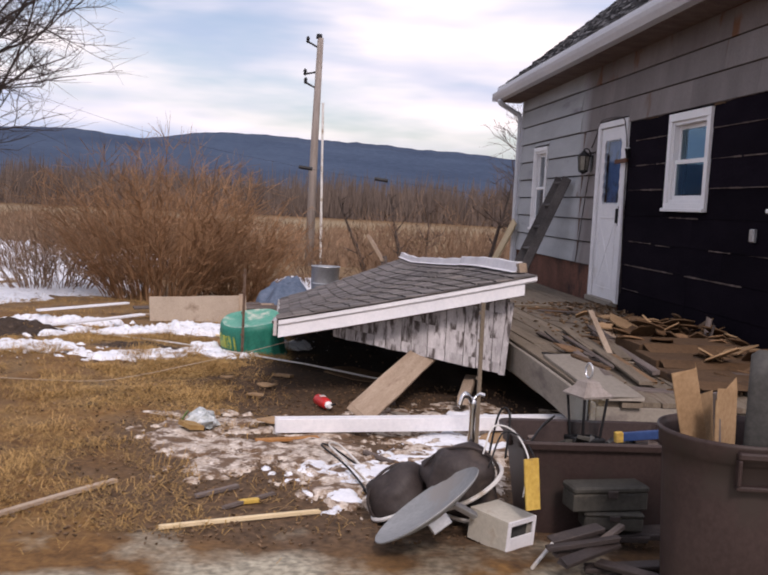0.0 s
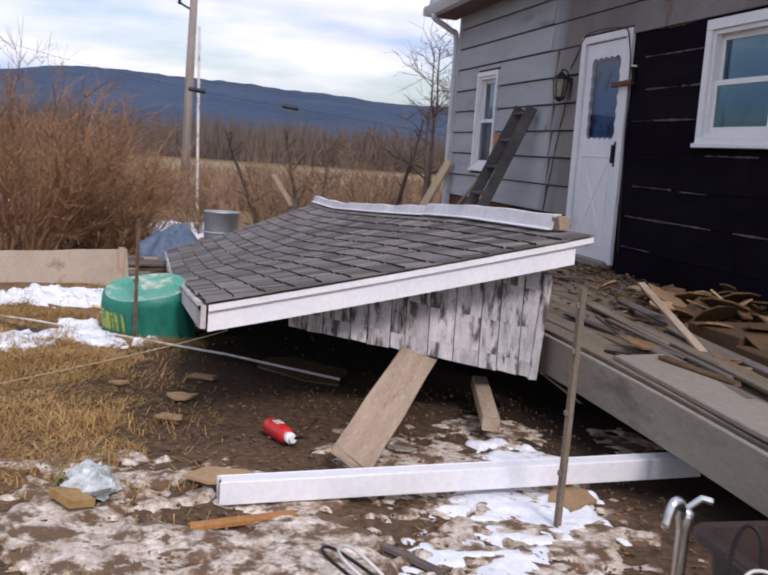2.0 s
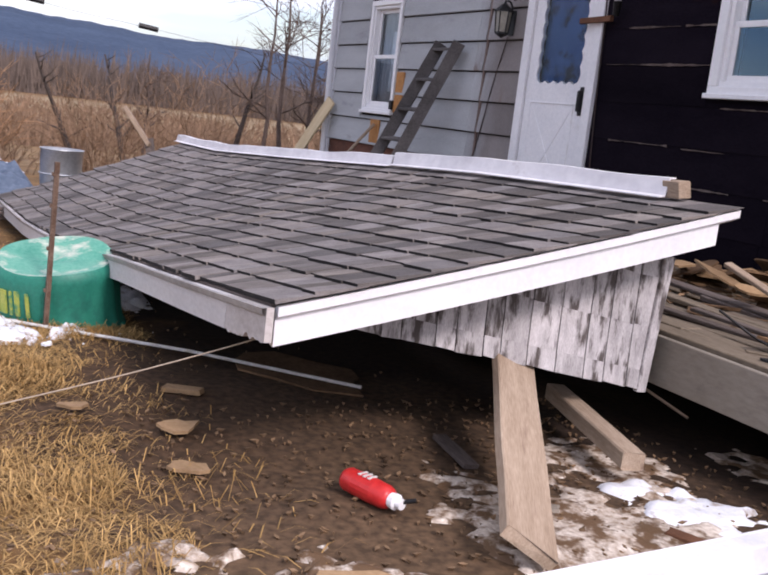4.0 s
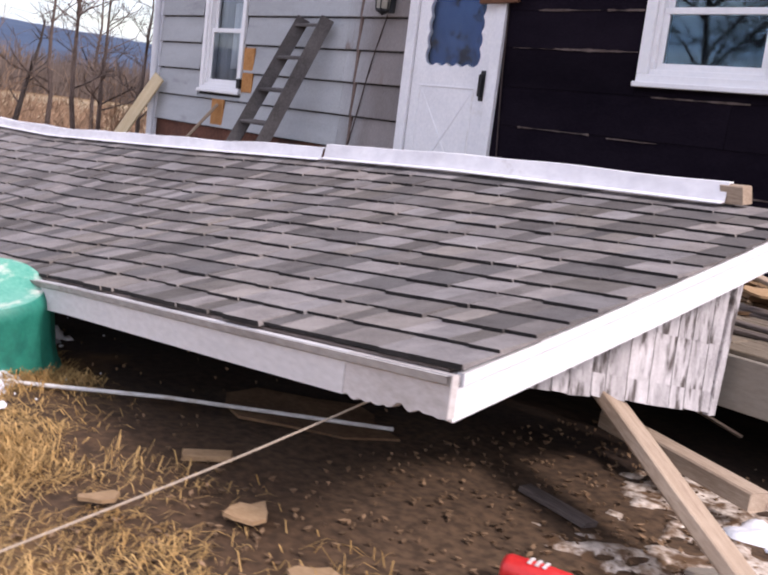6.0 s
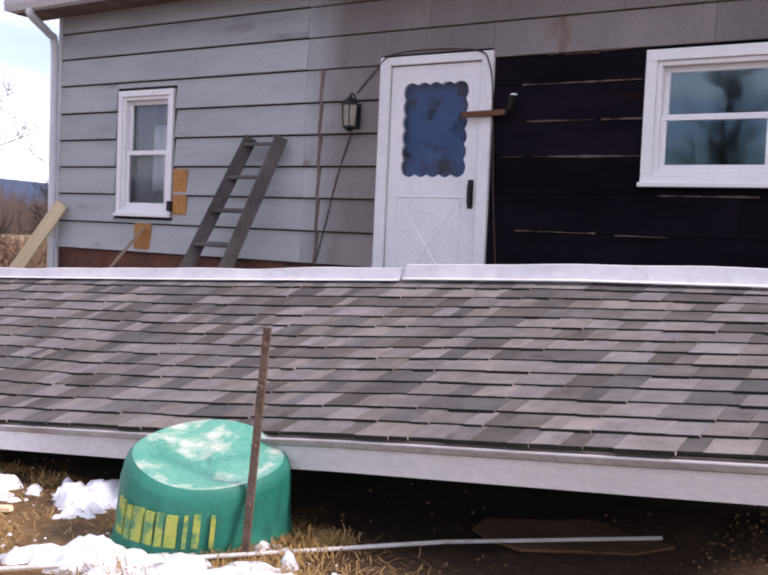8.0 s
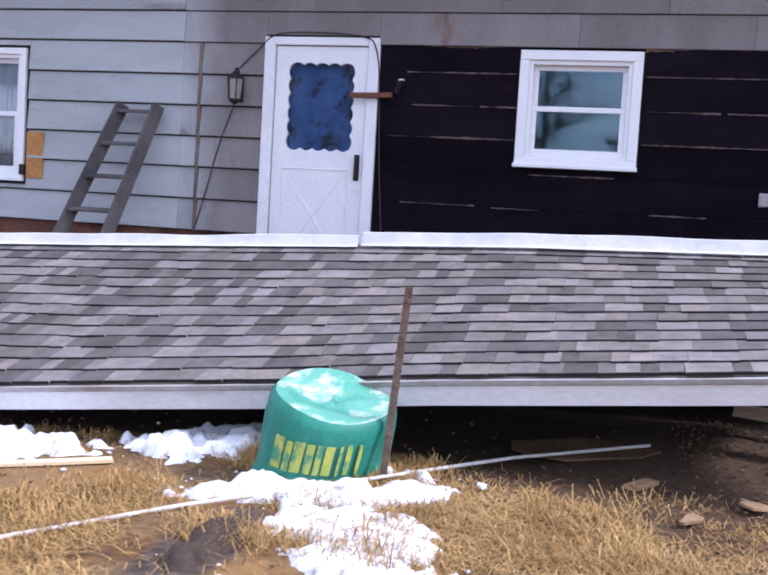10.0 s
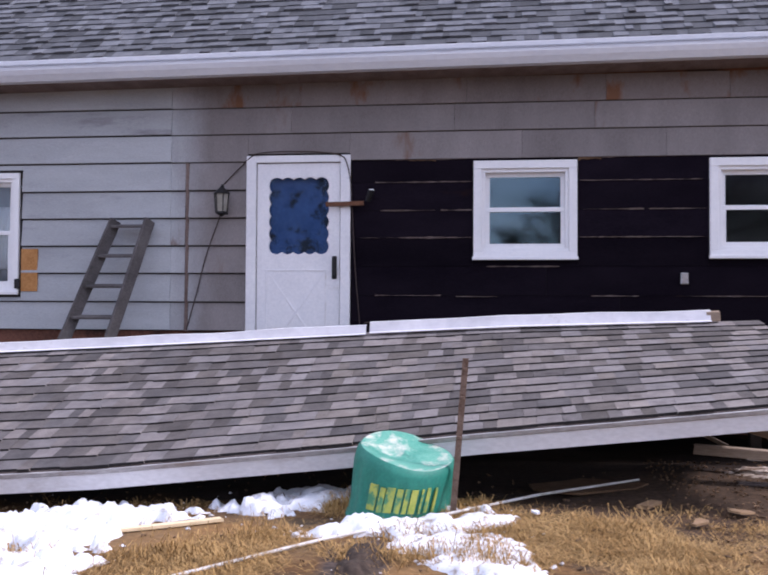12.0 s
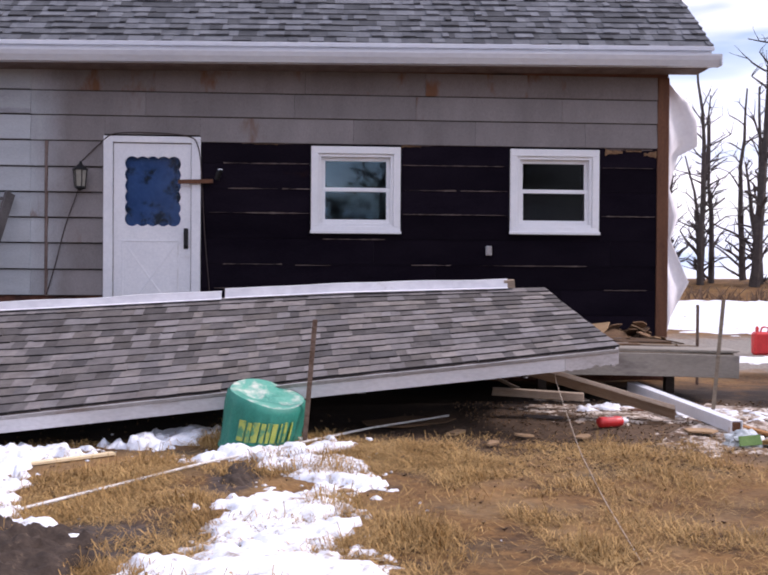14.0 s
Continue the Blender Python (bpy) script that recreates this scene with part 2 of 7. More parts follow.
M = dict(
    siding_cool=surface("siding_cool", (0.315, 0.331, 0.347), (0.433, 0.453, 0.472), 1.5, 0.85, 0.15, 70, spec=0.1, vary=0.06, stretch=(0.6, 1, 2.2), stain=(0.25, 0.25, 0.27), stain_scale=1.4, stain_at=0.6),
    siding_top=surface("siding_top", (0.150, 0.128, 0.122), (0.225, 0.200, 0.194), 1.3, 0.9, 0.15, 70, spec=0.08, blend=(-0.60, 0.22, (0.30, 0.305, 0.325), (0.42, 0.43, 0.455)), vary=0.1, stretch=(1.6, 1, 0.6), stain=(0.165, 0.085, 0.05), stain_scale=1.7, stain_at=0.57),
    siding_warm=surface("siding_warm", (0.172, 0.156, 0.153), (0.255, 0.233, 0.23), 1.3, 0.9, 0.15, 70, spec=0.08, blend=(-0.60, 0.22, (0.315, 0.331, 0.347), (0.433, 0.453, 0.472)), vary=0.07, stretch=(1.6, 1, 0.6), stain=(0.16, 0.10, 0.075), stain_scale=1.1, stain_at=0.63),
    seam=surface("stained_batten", (0.105, 0.070, 0.058), (0.205, 0.155, 0.138), 3, 0.85, 0.2, 50, stretch=(2, 1, 0.5)),
    tar=surface("tar_paper", (0.005, 0.0037, 0.0068), (0.0115, 0.0085, 0.0135), 2.0, 0.95, 0.3, 50, spec=0.03, vary=0.25, stretch=(0.7, 1, 2.0), stain=(0.014, 0.007, 0.007), stain_scale=1.6, stain_at=0.66),
    torn=surface("torn_paper", (0.05, 0.03, 0.025), (0.16, 0.125, 0.115), 9, 0.9, 0.2, 80),
    brown_wood=surface("brown_wood", (0.080, 0.035, 0.020), (0.165, 0.075, 0.040), 3, 0.85, 0.3, 60, stretch=(3, 3, 0.5), vary=0.12),
    foundation=surface("foundation", (0.085, 0.036, 0.024), (0.175, 0.075, 0.050), 3, 0.9, 0.4, 40, stain=(0.035, 0.02, 0.018)),
    white_paint=surface("white_paint", (0.68, 0.69, 0.72), (0.80, 0.80, 0.82), 2.5, 0.5, 0.05, 40, stain=(0.60, 0.585, 0.57), stain_scale=2.2, stain_at=0.62),
    vinyl=surface("white_vinyl", (0.74, 0.75, 0.77), (0.82, 0.82, 0.83), 3, 0.4, 0.03, 30, spec=0.5),
    fascia=surface("fascia_paint", (0.50, 0.485, 0.485), (0.64, 0.62, 0.62), 1.8, 0.6, 0.08, 40, stretch=(0.6, 1, 1.5), stain=(0.40, 0.36, 0.34), stain_scale=1.6, stain_at=0.6),
    fascia_worn=surface("worn_fascia", (0.40, 0.365, 0.345), (0.58, 0.55, 0.54), 2.4, 0.7, 0.15, 40, stretch=(0.8, 1, 1.5), stain=(0.15, 0.095, 0.06), stain_scale=2.6, stain_at=0.55),
    drip=surface("drip_metal", (0.25, 0.23, 0.22), (0.42, 0.40, 0.385), 3, 0.6, 0.08, 40, stretch=(0.5, 1, 1), stain=(0.17, 0.12, 0.09), stain_scale=2, stain_at=0.58),
    olive=surface("olive_grey_metal", (0.030, 0.028, 0.024), (0.068, 0.064, 0.054), 4, 0.7, 0.1, 45, stain=(0.10, 0.085, 0.065), stain_scale=5, stain_at=0.6),
    gutter=surface("gutter_metal", (0.56, 0.58, 0.63), (0.66, 0.68, 0.72), 2, 0.45, 0.04, 30, stretch=(0.4, 1, 1), spec=0.5),
    shingle=surface("porch_shingle", (0.104, 0.094, 0.090), (0.188, 0.173, 0.166), 9, 0.95, 0.6, 170, vary=0.50, hue=0.022, stain=(0.095, 0.085, 0.082), stain_scale=5, stain_at=0.6),
    shingle_far=surface("far_shingle", (0.100, 0.091, 0.089), (0.182, 0.168, 0.163), 9, 0.95, 0.6, 170, island=0.50, hue=0.022),
    house_shingle=surface("house_shingle", (0.074, 0.079, 0.090), (0.138, 0.144, 0.156), 6, 0.95, 0.5, 140, island=0.5),
    flashing=surface("white_flashing", (0.62, 0.61, 0.64), (0.78, 0.77, 0.79), 3, 0.4, 0.1, 20, stretch=(0.6, 1, 1), stain=(0.42, 0.38, 0.37), stain_scale=3, stain_at=0.62),
    cheek=surface("weathered_shake", (0.30, 0.285, 0.29), (0.56, 0.54, 0.55), 3.5, 0.9, 0.4, 45, vary=0.20, stretch=(2, 6, 1.5), stain=(0.085, 0.072, 0.068), stain_scale=2.6, stain_at=0.49),
    raw_wood=surface("raw_wood", (0.25, 0.18, 0.125), (0.44, 0.345, 0.26), 3, 0.8, 0.35, 40, stretch=(0.45, 4, 4), vary=0.12, stain=(0.20, 0.13, 0.095), stain_scale=4, stain_at=0.62),
    pale_wood=surface("pale_wood", (0.60, 0.47, 0.28), (0.76, 0.63, 0.42), 3, 0.75, 0.25, 50, vary=0.15, stretch=(0.45, 4, 4)),
    orange_wood=surface("orange_wood", (0.30, 0.13, 0.04), (0.47, 0.235, 0.085), 4, 0.8, 0.2, 50, vary=0.15),
    old_wood=surface("old_wood", (0.08, 0.062, 0.054), (0.19, 0.155, 0.14), 4, 0.9, 0.4, 50, vary=0.25, stretch=(0.4, 4, 4)),
    deck=surface("deck_paint", (0.120, 0.093, 0.066), (0.235, 0.192, 0.143), 3, 0.8, 0.3, 55, stretch=(0.5, 3, 1), vary=0.14, stain=(0.12, 0.085, 0.06), stain_scale=3, stain_at=0.57),
    skirt=surface("deck_skirt", (0.215, 0.188, 0.155), (0.305, 0.272, 0.228), 2, 0.7, 0.12, 40, stretch=(0.5, 1, 1.5), stain=(0.16, 0.135, 0.12), stain_scale=2),
    cardboard=surface("cardboard", (0.25, 0.155, 0.08), (0.38, 0.25, 0.14), 5, 0.9, 0.15, 50, vary=0.2),
    carton=surface("brown_carton", (0.070, 0.038, 0.018), (0.125, 0.072, 0.037), 4, 0.9, 0.15, 40, vary=0.2, stain=(0.05, 0.028, 0.015), stain_scale=4),
    dry_scrap=surface("dry_scrap", (0.10, 0.055, 0.028), (0.20, 0.12, 0.065), 5, 0.9, 0.2, 40, vary=0.45),
    rust=surface("rusty_steel", (0.11, 0.065, 0.045), (0.24, 0.17, 0.13), 14, 0.75, 0.3, 90, metal=0.3, stretch=(1, 1, 1)),
    black=surface("black_metal", (0.012, 0.012, 0.013), (0.03, 0.03, 0.032), 8, 0.5, 0.05, 60, metal=0.4),
    chrome=surface("chrome", (0.55, 0.55, 0.56), (0.72, 0.72, 0.72), 9, 0.18, 0.03, 60, metal=1.0),
    galv=surface("galvanised", (0.42, 0.44, 0.47), (0.62, 0.64, 0.67), 7, 0.4, 0.05, 40, metal=0.8),
    tub=surface("green_plastic", (0.008, 0.155, 0.11), (0.02, 0.225, 0.16), 4, 0.5, 0.08, 50, stain=(0.012, 0.13, 0.10), stain_scale=3, stain_at=0.6, spec=0.4),
    tub_top=surface("faded_plastic", (0.04, 0.27, 0.195), (0.14, 0.38, 0.29), 4, 0.55, 0.08, 50, stain=(0.52, 0.55, 0.47), stain_scale=3.6, stain_at=0.5, spec=0.4),
    tub_stripe=surface("yellow_stripe", (0.24, 0.33, 0.06), (0.44, 0.45, 0.10), 6, 0.5, 0.05, 50, stain=(0.06, 0.23, 0.12), stain_scale=9, stain_at=0.5),
    brown_plastic=surface("brown_plastic", (0.032, 0.020, 0.018), (0.055, 0.036, 0.033), 3, 0.5, 0.08, 50, spec=0.25, stain=(0.042, 0.031, 0.027), stain_scale=2.5),
    grey_plastic=surface("grey_plastic", (0.045, 0.045, 0.044), (0.088, 0.087, 0.082), 4, 0.6, 0.05, 50),
    dish=surface("dish_paint", (0.20, 0.21, 0.215), (0.28, 0.29, 0.295), 4, 0.6, 0.05, 40, stain=(0.24, 0.23, 0.22), stain_scale=3),
    leather=surface("dark_vinyl", (0.020, 0.014, 0.013), (0.045, 0.033, 0.030), 5, 0.65, 0.4, 50, spec=0.5, stain=(0.10, 0.075, 0.06), stain_scale=2.6, stain_at=0.6),
    beige=surface("beige_metal", (0.42, 0.40, 0.34), (0.56, 0.53, 0.46), 3, 0.6, 0.08, 40, stain=(0.33, 0.25, 0.17), stain_scale=3, stain_at=0.58),
    yellow=surface("yellow_paint", (0.45, 0.28, 0.05), (0.62, 0.42, 0.10), 5, 0.6, 0.08, 40, stain=(0.25, 0.15, 0.06), stain_scale=6),
    blue=surface("blue_plastic", (0.02, 0.045, 0.13), (0.035, 0.075, 0.20), 5, 0.5, 0.05, 40),
    tarp=surface("blue_tarp", (0.06, 0.09, 0.14), (0.14, 0.18, 0.25), 4, 0.6, 0.3, 20),
    barrel=surface("blue_grey_plastic", (0.055, 0.085, 0.14), (0.085, 0.125, 0.19), 3, 0.5, 0.05, 40, stain=(0.06, 0.08, 0.11), stain_scale=2),
    leaf_green=surface("green_print", (0.10, 0.19, 0.045), (0.17, 0.28, 0.08), 9, 0.5, 0.05, 40),
    red=surface("red_paint", (0.48, 0.016, 0.018), (0.64, 0.035, 0.03), 5, 0.4, 0.04, 40, spec=0.5),
    curtain=surface("white_curtain", (0.55, 0.58, 0.62), (0.72, 0.74, 0.77), 5, 0.9, 0.2, 40, stretch=(6, 1, 0.5)),
    grey_curtain=surface("grey_curtain", (0.24, 0.25, 0.27), (0.36, 0.37, 0.39), 5, 0.9, 0.2, 40, stretch=(6, 1, 0.5)),
    blue_curtain=surface("blue_curtain", (0.028, 0.07, 0.19), (0.06, 0.125, 0.29), 6, 0.9, 0.2, 60, stain=(0.022, 0.03, 0.05), stain_scale=4.5, stain_at=0.52),
    dirt=surface("dark_dirt", (0.028, 0.019, 0.014), (0.072, 0.051, 0.038), 7, 0.95, 1.0, 38, stain=(0.12, 0.085, 0.06), stain_scale=14, stain_at=0.62),
    ladder=surface("grey_wood", (0.055, 0.050, 0.050), (0.125, 0.115, 0.113), 4, 0.9, 0.35, 60, vary=0.15),
    # dark asphalt edge, blackened further as the shadow line under laps
    edge=surface("lap_shadow", (0.012, 0.011, 0.011), (0.03, 0.027, 0.026), 9, 0.95, 0.2, 80),
    # room added behind the panes; its shade is put into a near-black colour
    inside=surface("unlit_room", (0.03, 0.027, 0.025), (0.06, 0.054, 0.05), 2, 0.9, 0.1, 30),
    wrap=surface("house_wrap", (0.72, 0.71, 0.74), (0.84, 0.83, 0.85), 3, 0.6, 0.2, 20),
    snow=surface("snow", (0.66, 0.69, 0.75), (0.86, 0.88, 0.91), 7, 0.7, 0.9, 40, stain=(0.36, 0.31, 0.27), stain_scale=8, stain_at=0.57),
    slush=surface("dirty_slush", (0.26, 0.175, 0.11), (0.80, 0.73, 0.645), 12, 0.6, 1.0, 45, stain=(0.14, 0.082, 0.044), stain_scale=9, stain_at=0.465),
    straw=surface("dead_straw", (0.235, 0.130, 0.040), (0.47, 0.305, 0.125), 3, 0.9, 0.0, 30, island=0.4),
    twig=surface("bare_twig", (0.14, 0.088, 0.055), (0.26, 0.17, 0.112), 3, 0.9, 0.0, 30, island=0.35),
    bush_twig=surface("russet_twig", (0.20, 0.11, 0.056), (0.37, 0.22, 0.125), 3, 0.9, 0.0, 30, island=0.35),
    dark_twig=surface("dark_twig", (0.065, 0.047, 0.040), (0.135, 0.10, 0.085), 3, 0.9, 0.0, 30, island=0.35),
    bark=surface("dark_bark", (0.035, 0.028, 0.026), (0.085, 0.068, 0.06), 5, 0.95, 0.4, 40),
    woods=surface("far_wood", (0.085, 0.066, 0.058), (0.155, 0.12, 0.10), 0.05, 0.95, 0.0, 2, island=0.3),
    # distance haze is mixed into the ridge's colour as blue
    hill=surface("hazed_hill", (0.020, 0.041, 0.084), (0.050, 0.080, 0.135), 0.004, 0.95, 0.0, 0.06),
    pole=surface("pole_wood", (0.20, 0.17, 0.15), (0.34, 0.30, 0.275), 3, 0.9, 0.3, 40, stretch=(4, 4, 0.4)),
    plywood=surface("weathered_ply", (0.34, 0.275, 0.21), (0.48, 0.40, 0.32), 2.5, 0.85, 0.2, 50, stain=(0.24, 0.18, 0.13), stain_scale=2.5, stain_at=0.6),
    pvc=surface("pale_pipe", (0.55, 0.54, 0.52), (0.70, 0.69, 0.67), 6, 0.5, 0.05, 40, stain=(0.35, 0.29, 0.22), stain_scale=4),
    scrap=surface("wood_litter", (0.095, 0.056, 0.030), (0.25, 0.16, 0.092), 5, 0.9, 0.2, 40, island=0.45),
    plastic=surface("clear_film", (0.26, 0.29, 0.28), (0.66, 0.70, 0.71), 12, 0.2, 0.4, 40, spec=0.6),
    # blue sky reflection is tinted into this pane's gloss
    glass=glass("window_glass", ior=2.05, gloss_tint=(0.52, 0.81, 1.0)),
    # gloss left nearly neutral, without the painted sky blue
    plain_glass=glass("plain_window_glass", ior=1.55, gloss_tint=(0.9, 0.95, 1.0)),
    # dark tint and weak gloss paint in this pane's darker reflection
    dull_glass=glass("dull_window_glass", (0.3, 0.3, 0.32), 1.25),
    door_glass=glass("door_glass", ior=1.25),
    clear_back=clear("pane_back"),
    lamp_glass=surface("lamp_glass", (0.17, 0.16, 0.135), (0.30, 0.29, 0.25), 5, 0.2, 0.05, 30, spec=0.6),
)


def ground_material():
    """Straw-coloured turf with mud, wet dirt and gravel in patches of their own shape, porch shade darkened into the
    dirt.
    """
    m = surface("yard_ground", (0.080, 0.038, 0.013), (0.250, 0.132, 0.044), 1.9, 0.95, 0.9, 26, stain=(0.056, 0.030, 0.015), stain_scale=1.7, stain_at=0.545)
    n, l = m.node_tree.nodes, m.node_tree.links
    p = n["Principled BSDF"]
    src = p.inputs["Base Color"].links[0].from_socket
    co = n.new("ShaderNodeTexCoord")

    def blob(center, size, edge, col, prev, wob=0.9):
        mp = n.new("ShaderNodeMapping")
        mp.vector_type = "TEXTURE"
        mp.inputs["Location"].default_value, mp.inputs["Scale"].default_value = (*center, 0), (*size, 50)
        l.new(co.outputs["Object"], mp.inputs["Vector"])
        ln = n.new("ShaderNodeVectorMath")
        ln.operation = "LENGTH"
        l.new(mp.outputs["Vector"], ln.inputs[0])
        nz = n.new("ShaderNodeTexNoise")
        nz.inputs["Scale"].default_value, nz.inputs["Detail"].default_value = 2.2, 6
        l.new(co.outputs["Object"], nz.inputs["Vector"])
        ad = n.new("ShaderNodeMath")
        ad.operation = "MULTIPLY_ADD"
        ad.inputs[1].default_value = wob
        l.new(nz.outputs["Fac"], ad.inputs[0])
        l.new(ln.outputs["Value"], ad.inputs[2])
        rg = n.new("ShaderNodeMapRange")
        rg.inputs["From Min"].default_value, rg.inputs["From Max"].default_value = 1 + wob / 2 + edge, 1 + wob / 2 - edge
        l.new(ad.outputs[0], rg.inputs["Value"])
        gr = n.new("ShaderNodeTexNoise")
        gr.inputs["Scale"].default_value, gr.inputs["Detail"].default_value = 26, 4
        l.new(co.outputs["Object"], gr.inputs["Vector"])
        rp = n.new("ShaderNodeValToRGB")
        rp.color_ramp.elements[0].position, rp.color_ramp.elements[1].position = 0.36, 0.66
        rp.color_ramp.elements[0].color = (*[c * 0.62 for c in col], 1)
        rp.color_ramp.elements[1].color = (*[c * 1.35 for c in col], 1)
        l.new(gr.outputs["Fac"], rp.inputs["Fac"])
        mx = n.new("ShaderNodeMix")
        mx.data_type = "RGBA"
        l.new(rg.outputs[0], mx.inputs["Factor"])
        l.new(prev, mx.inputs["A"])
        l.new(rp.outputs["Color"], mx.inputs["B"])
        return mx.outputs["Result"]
    src = blob((-140, 0), (115, 300), 0.3, (0.26, 0.19, 0.105), src)      # far field
    src = blob((1.5, -1.9), (7.0, 2.1), 0.2, (0.026, 0.0145, 0.0085), src)    # wet dirt under the porch roof, the roof's shade darkened into it
    src = blob((4.4, -3.4), (1.5, 0.95), 0.2, (0.078, 0.048, 0.028), src)
    src = blob((3.4, -4.1), (1.1, 0.5), 0.25, (0.062, 0.035, 0.018), src)
    src = blob((6.2, -3.4), (1.8, 1.5), 0.2, (0.105, 0.064, 0.036), src)     # trodden mud
    src = blob((10.12, -3.6), (2.3, 3.6), 0.10, (0.36, 0.325, 0.245), src)    # gravel by the drive
    src = blob((1.3, -7.0), (0.75, 0.95), 0.15, (0.07, 0.052, 0.042), src)
    src = blob((1.92, -5.2), (0.16, 0.5), 0.15, (0.07, 0.05, 0.04), src)
    src = blob((9.5, 4.2), (4.2, 3.4), 0.2, (0.22, 0.195, 0.165), src)     # grey drive past the house
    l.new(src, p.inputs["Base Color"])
    return m


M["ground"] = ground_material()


# ---- mesh helpers ----
def mesh_of(name, verts, faces, material, smooth=False):
    me = bpy.data.meshes.new(name)
    me.from_pydata(verts, [], faces)
    if material:
        me.materials.append(material)
    if smooth:
        me.polygons.foreach_set("use_smooth", [True] * len(me.polygons))
    me.update()
    return me


def part(name, bm, material, parent=None, label="", smooth=False):
    """Links a bmesh as one mesh object, under a thing or a part."""
    me = bpy.data.meshes.new(name)
    bmesh.ops.recalc_face_normals(bm, faces=bm.faces)
    bm.to_mesh(me)
    bm.free()
    me.materials.append(material)
    if smooth:
        me.polygons.foreach_set("use_smooth", [True] * len(me.polygons))
    ob = new(name, me)
    if parent:
        ob.parent = parent
    if label:
        tagged(ob, label)
    return ob


def thing(name, label, category, group="", kind="", at=None):
    e = new(name)
    e.empty_display_size = 0.1
    if at:
        e.matrix_basis = at if isinstance(at, Matrix) else Matrix.Translation(at)
    return tagged(e, label, category, group, kind)


def box(x0, x1, y0, y1, z0, z1, bevel=0.0, bm=None, m=None):
    b = bmesh.new()
    bmesh.ops.create_cube(b, size=1, matrix=Matrix.Translation(((x0 + x1) / 2, (y0 + y1) / 2, (z0 + z1) / 2)) @ Matrix.Diagonal((x1 - x0, y1 - y0, z1 - z0, 1)))
    if bevel:
        bmesh.ops.bevel(b, geom=b.edges[:], offset=bevel, segments=1, affect="EDGES")
    if m:
        bmesh.ops.transform(b, matrix=m, verts=b.verts)
    return join(bm, b)


def join(bm, b):
    if bm is None:
        return b
    me = bpy.data.meshes.new("tmp")
    b.to_mesh(me)
    b.free()
    bm.from_mesh(me)
    bpy.data.meshes.remove(me)
    return bm


def along(a, b, roll=0.0):
    """The pose at a with its x axis pointing to b, z as upright as can be."""
    a, b = Vector(a), Vector(b)
    d = (b - a).normalized()
    side = Vector((0, 0, 1)).cross(d)
    side = side.normalized() if side.length > 1e-4 else Vector((0, 1, 0))
    up = d.cross(side)
    m = Matrix((d, side, up)).transposed().to_4x4()
    return Matrix.Translation(a) @ m @ Matrix.Rotation(radians(roll), 4, "X")


BOARD = [None, None]      # the newest board and its long axis, so that grain runs along it


def plank(a, b, w, h, roll=0.0, bevel=0.004, rag=0.0, bm=None, seed=0):
    """A board from a to b, with slightly bowed, uneven edges; rag: how ragged its ends are."""
    rnd = random.Random(seed)
    n = (Vector(b) - Vector(a)).length
    k = bmesh.new()
    cuts = max(2, min(8, int(n / 0.3) + 1))
    rings = []
    bow = rnd.uniform(-0.006, 0.006) * n
    for i in range(cuts + 1):
        t = i / cuts
        x, s = t * n, 1 + rnd.uniform(-0.03, 0.03)
        o = bow * math.sin(math.pi * t)
        e = rag if i in (0, cuts) else 0
        c = bevel
        pts = [(-w / 2 + c, -h / 2), (w / 2 - c, -h / 2), (w / 2, -h / 2 + c), (w / 2, h / 2 - c), (w / 2 - c, h / 2), (-w / 2 + c, h / 2), (-w / 2, h / 2 - c), (-w / 2, -h / 2 + c)]
        rings.append([k.verts.new((x + rnd.uniform(-e, e), py * s, pz + o)) for py, pz in pts])
    for r, q in zip(rings, rings[1:]):
        for i in range(8):
            k.faces.new((r[i], r[(i + 1) % 8], q[(i + 1) % 8], q[i]))
    k.faces.new(rings[0][::-1])
    k.faces.new(rings[-1])
    bmesh.ops.transform(k, matrix=along(a, b, roll), verts=k.verts)
    if bm is None:
        k = join(bm, k)
        BOARD[:] = k, along(a, b, roll)
        return k
    return join(bm, k)


def tube(pts, r, sides=8, bm=None, taper=None, caps=True):
    """A round rod or cable through points; taper: radius at the end."""
    k = bmesh.new()
    pts = [Vector(p) for p in pts]
    rings, ref = [], Vector((0.13, 0.31, 0.94)).normalized()
    for i, p in enumerate(pts):
        d = (pts[min(i + 1, len(pts) - 1)] - pts[max(i - 1, 0)]).normalized()
        if abs(d.dot(ref)) > 0.97:
            ref = Vector((1, 0.1, 0)).normalized()
        u = d.cross(ref).normalized()
        v = d.cross(u)
        rr = r if taper is None else r + (taper - r) * i / (len(pts) - 1)
        rings.append([k.verts.new(p + (u * math.cos(2 * math.pi * j / sides) + v * math.sin(2 * math.pi * j / sides)) * rr) for j in range(sides)])
    for a, b in zip(rings, rings[1:]):
        for j in range(sides):
            k.faces.new((a[j], a[(j + 1) % sides], b[(j + 1) % sides], b[j]))
    if caps:
        k.faces.new(rings[0][::-1])
        k.faces.new(rings[-1])
    return join(bm, k)


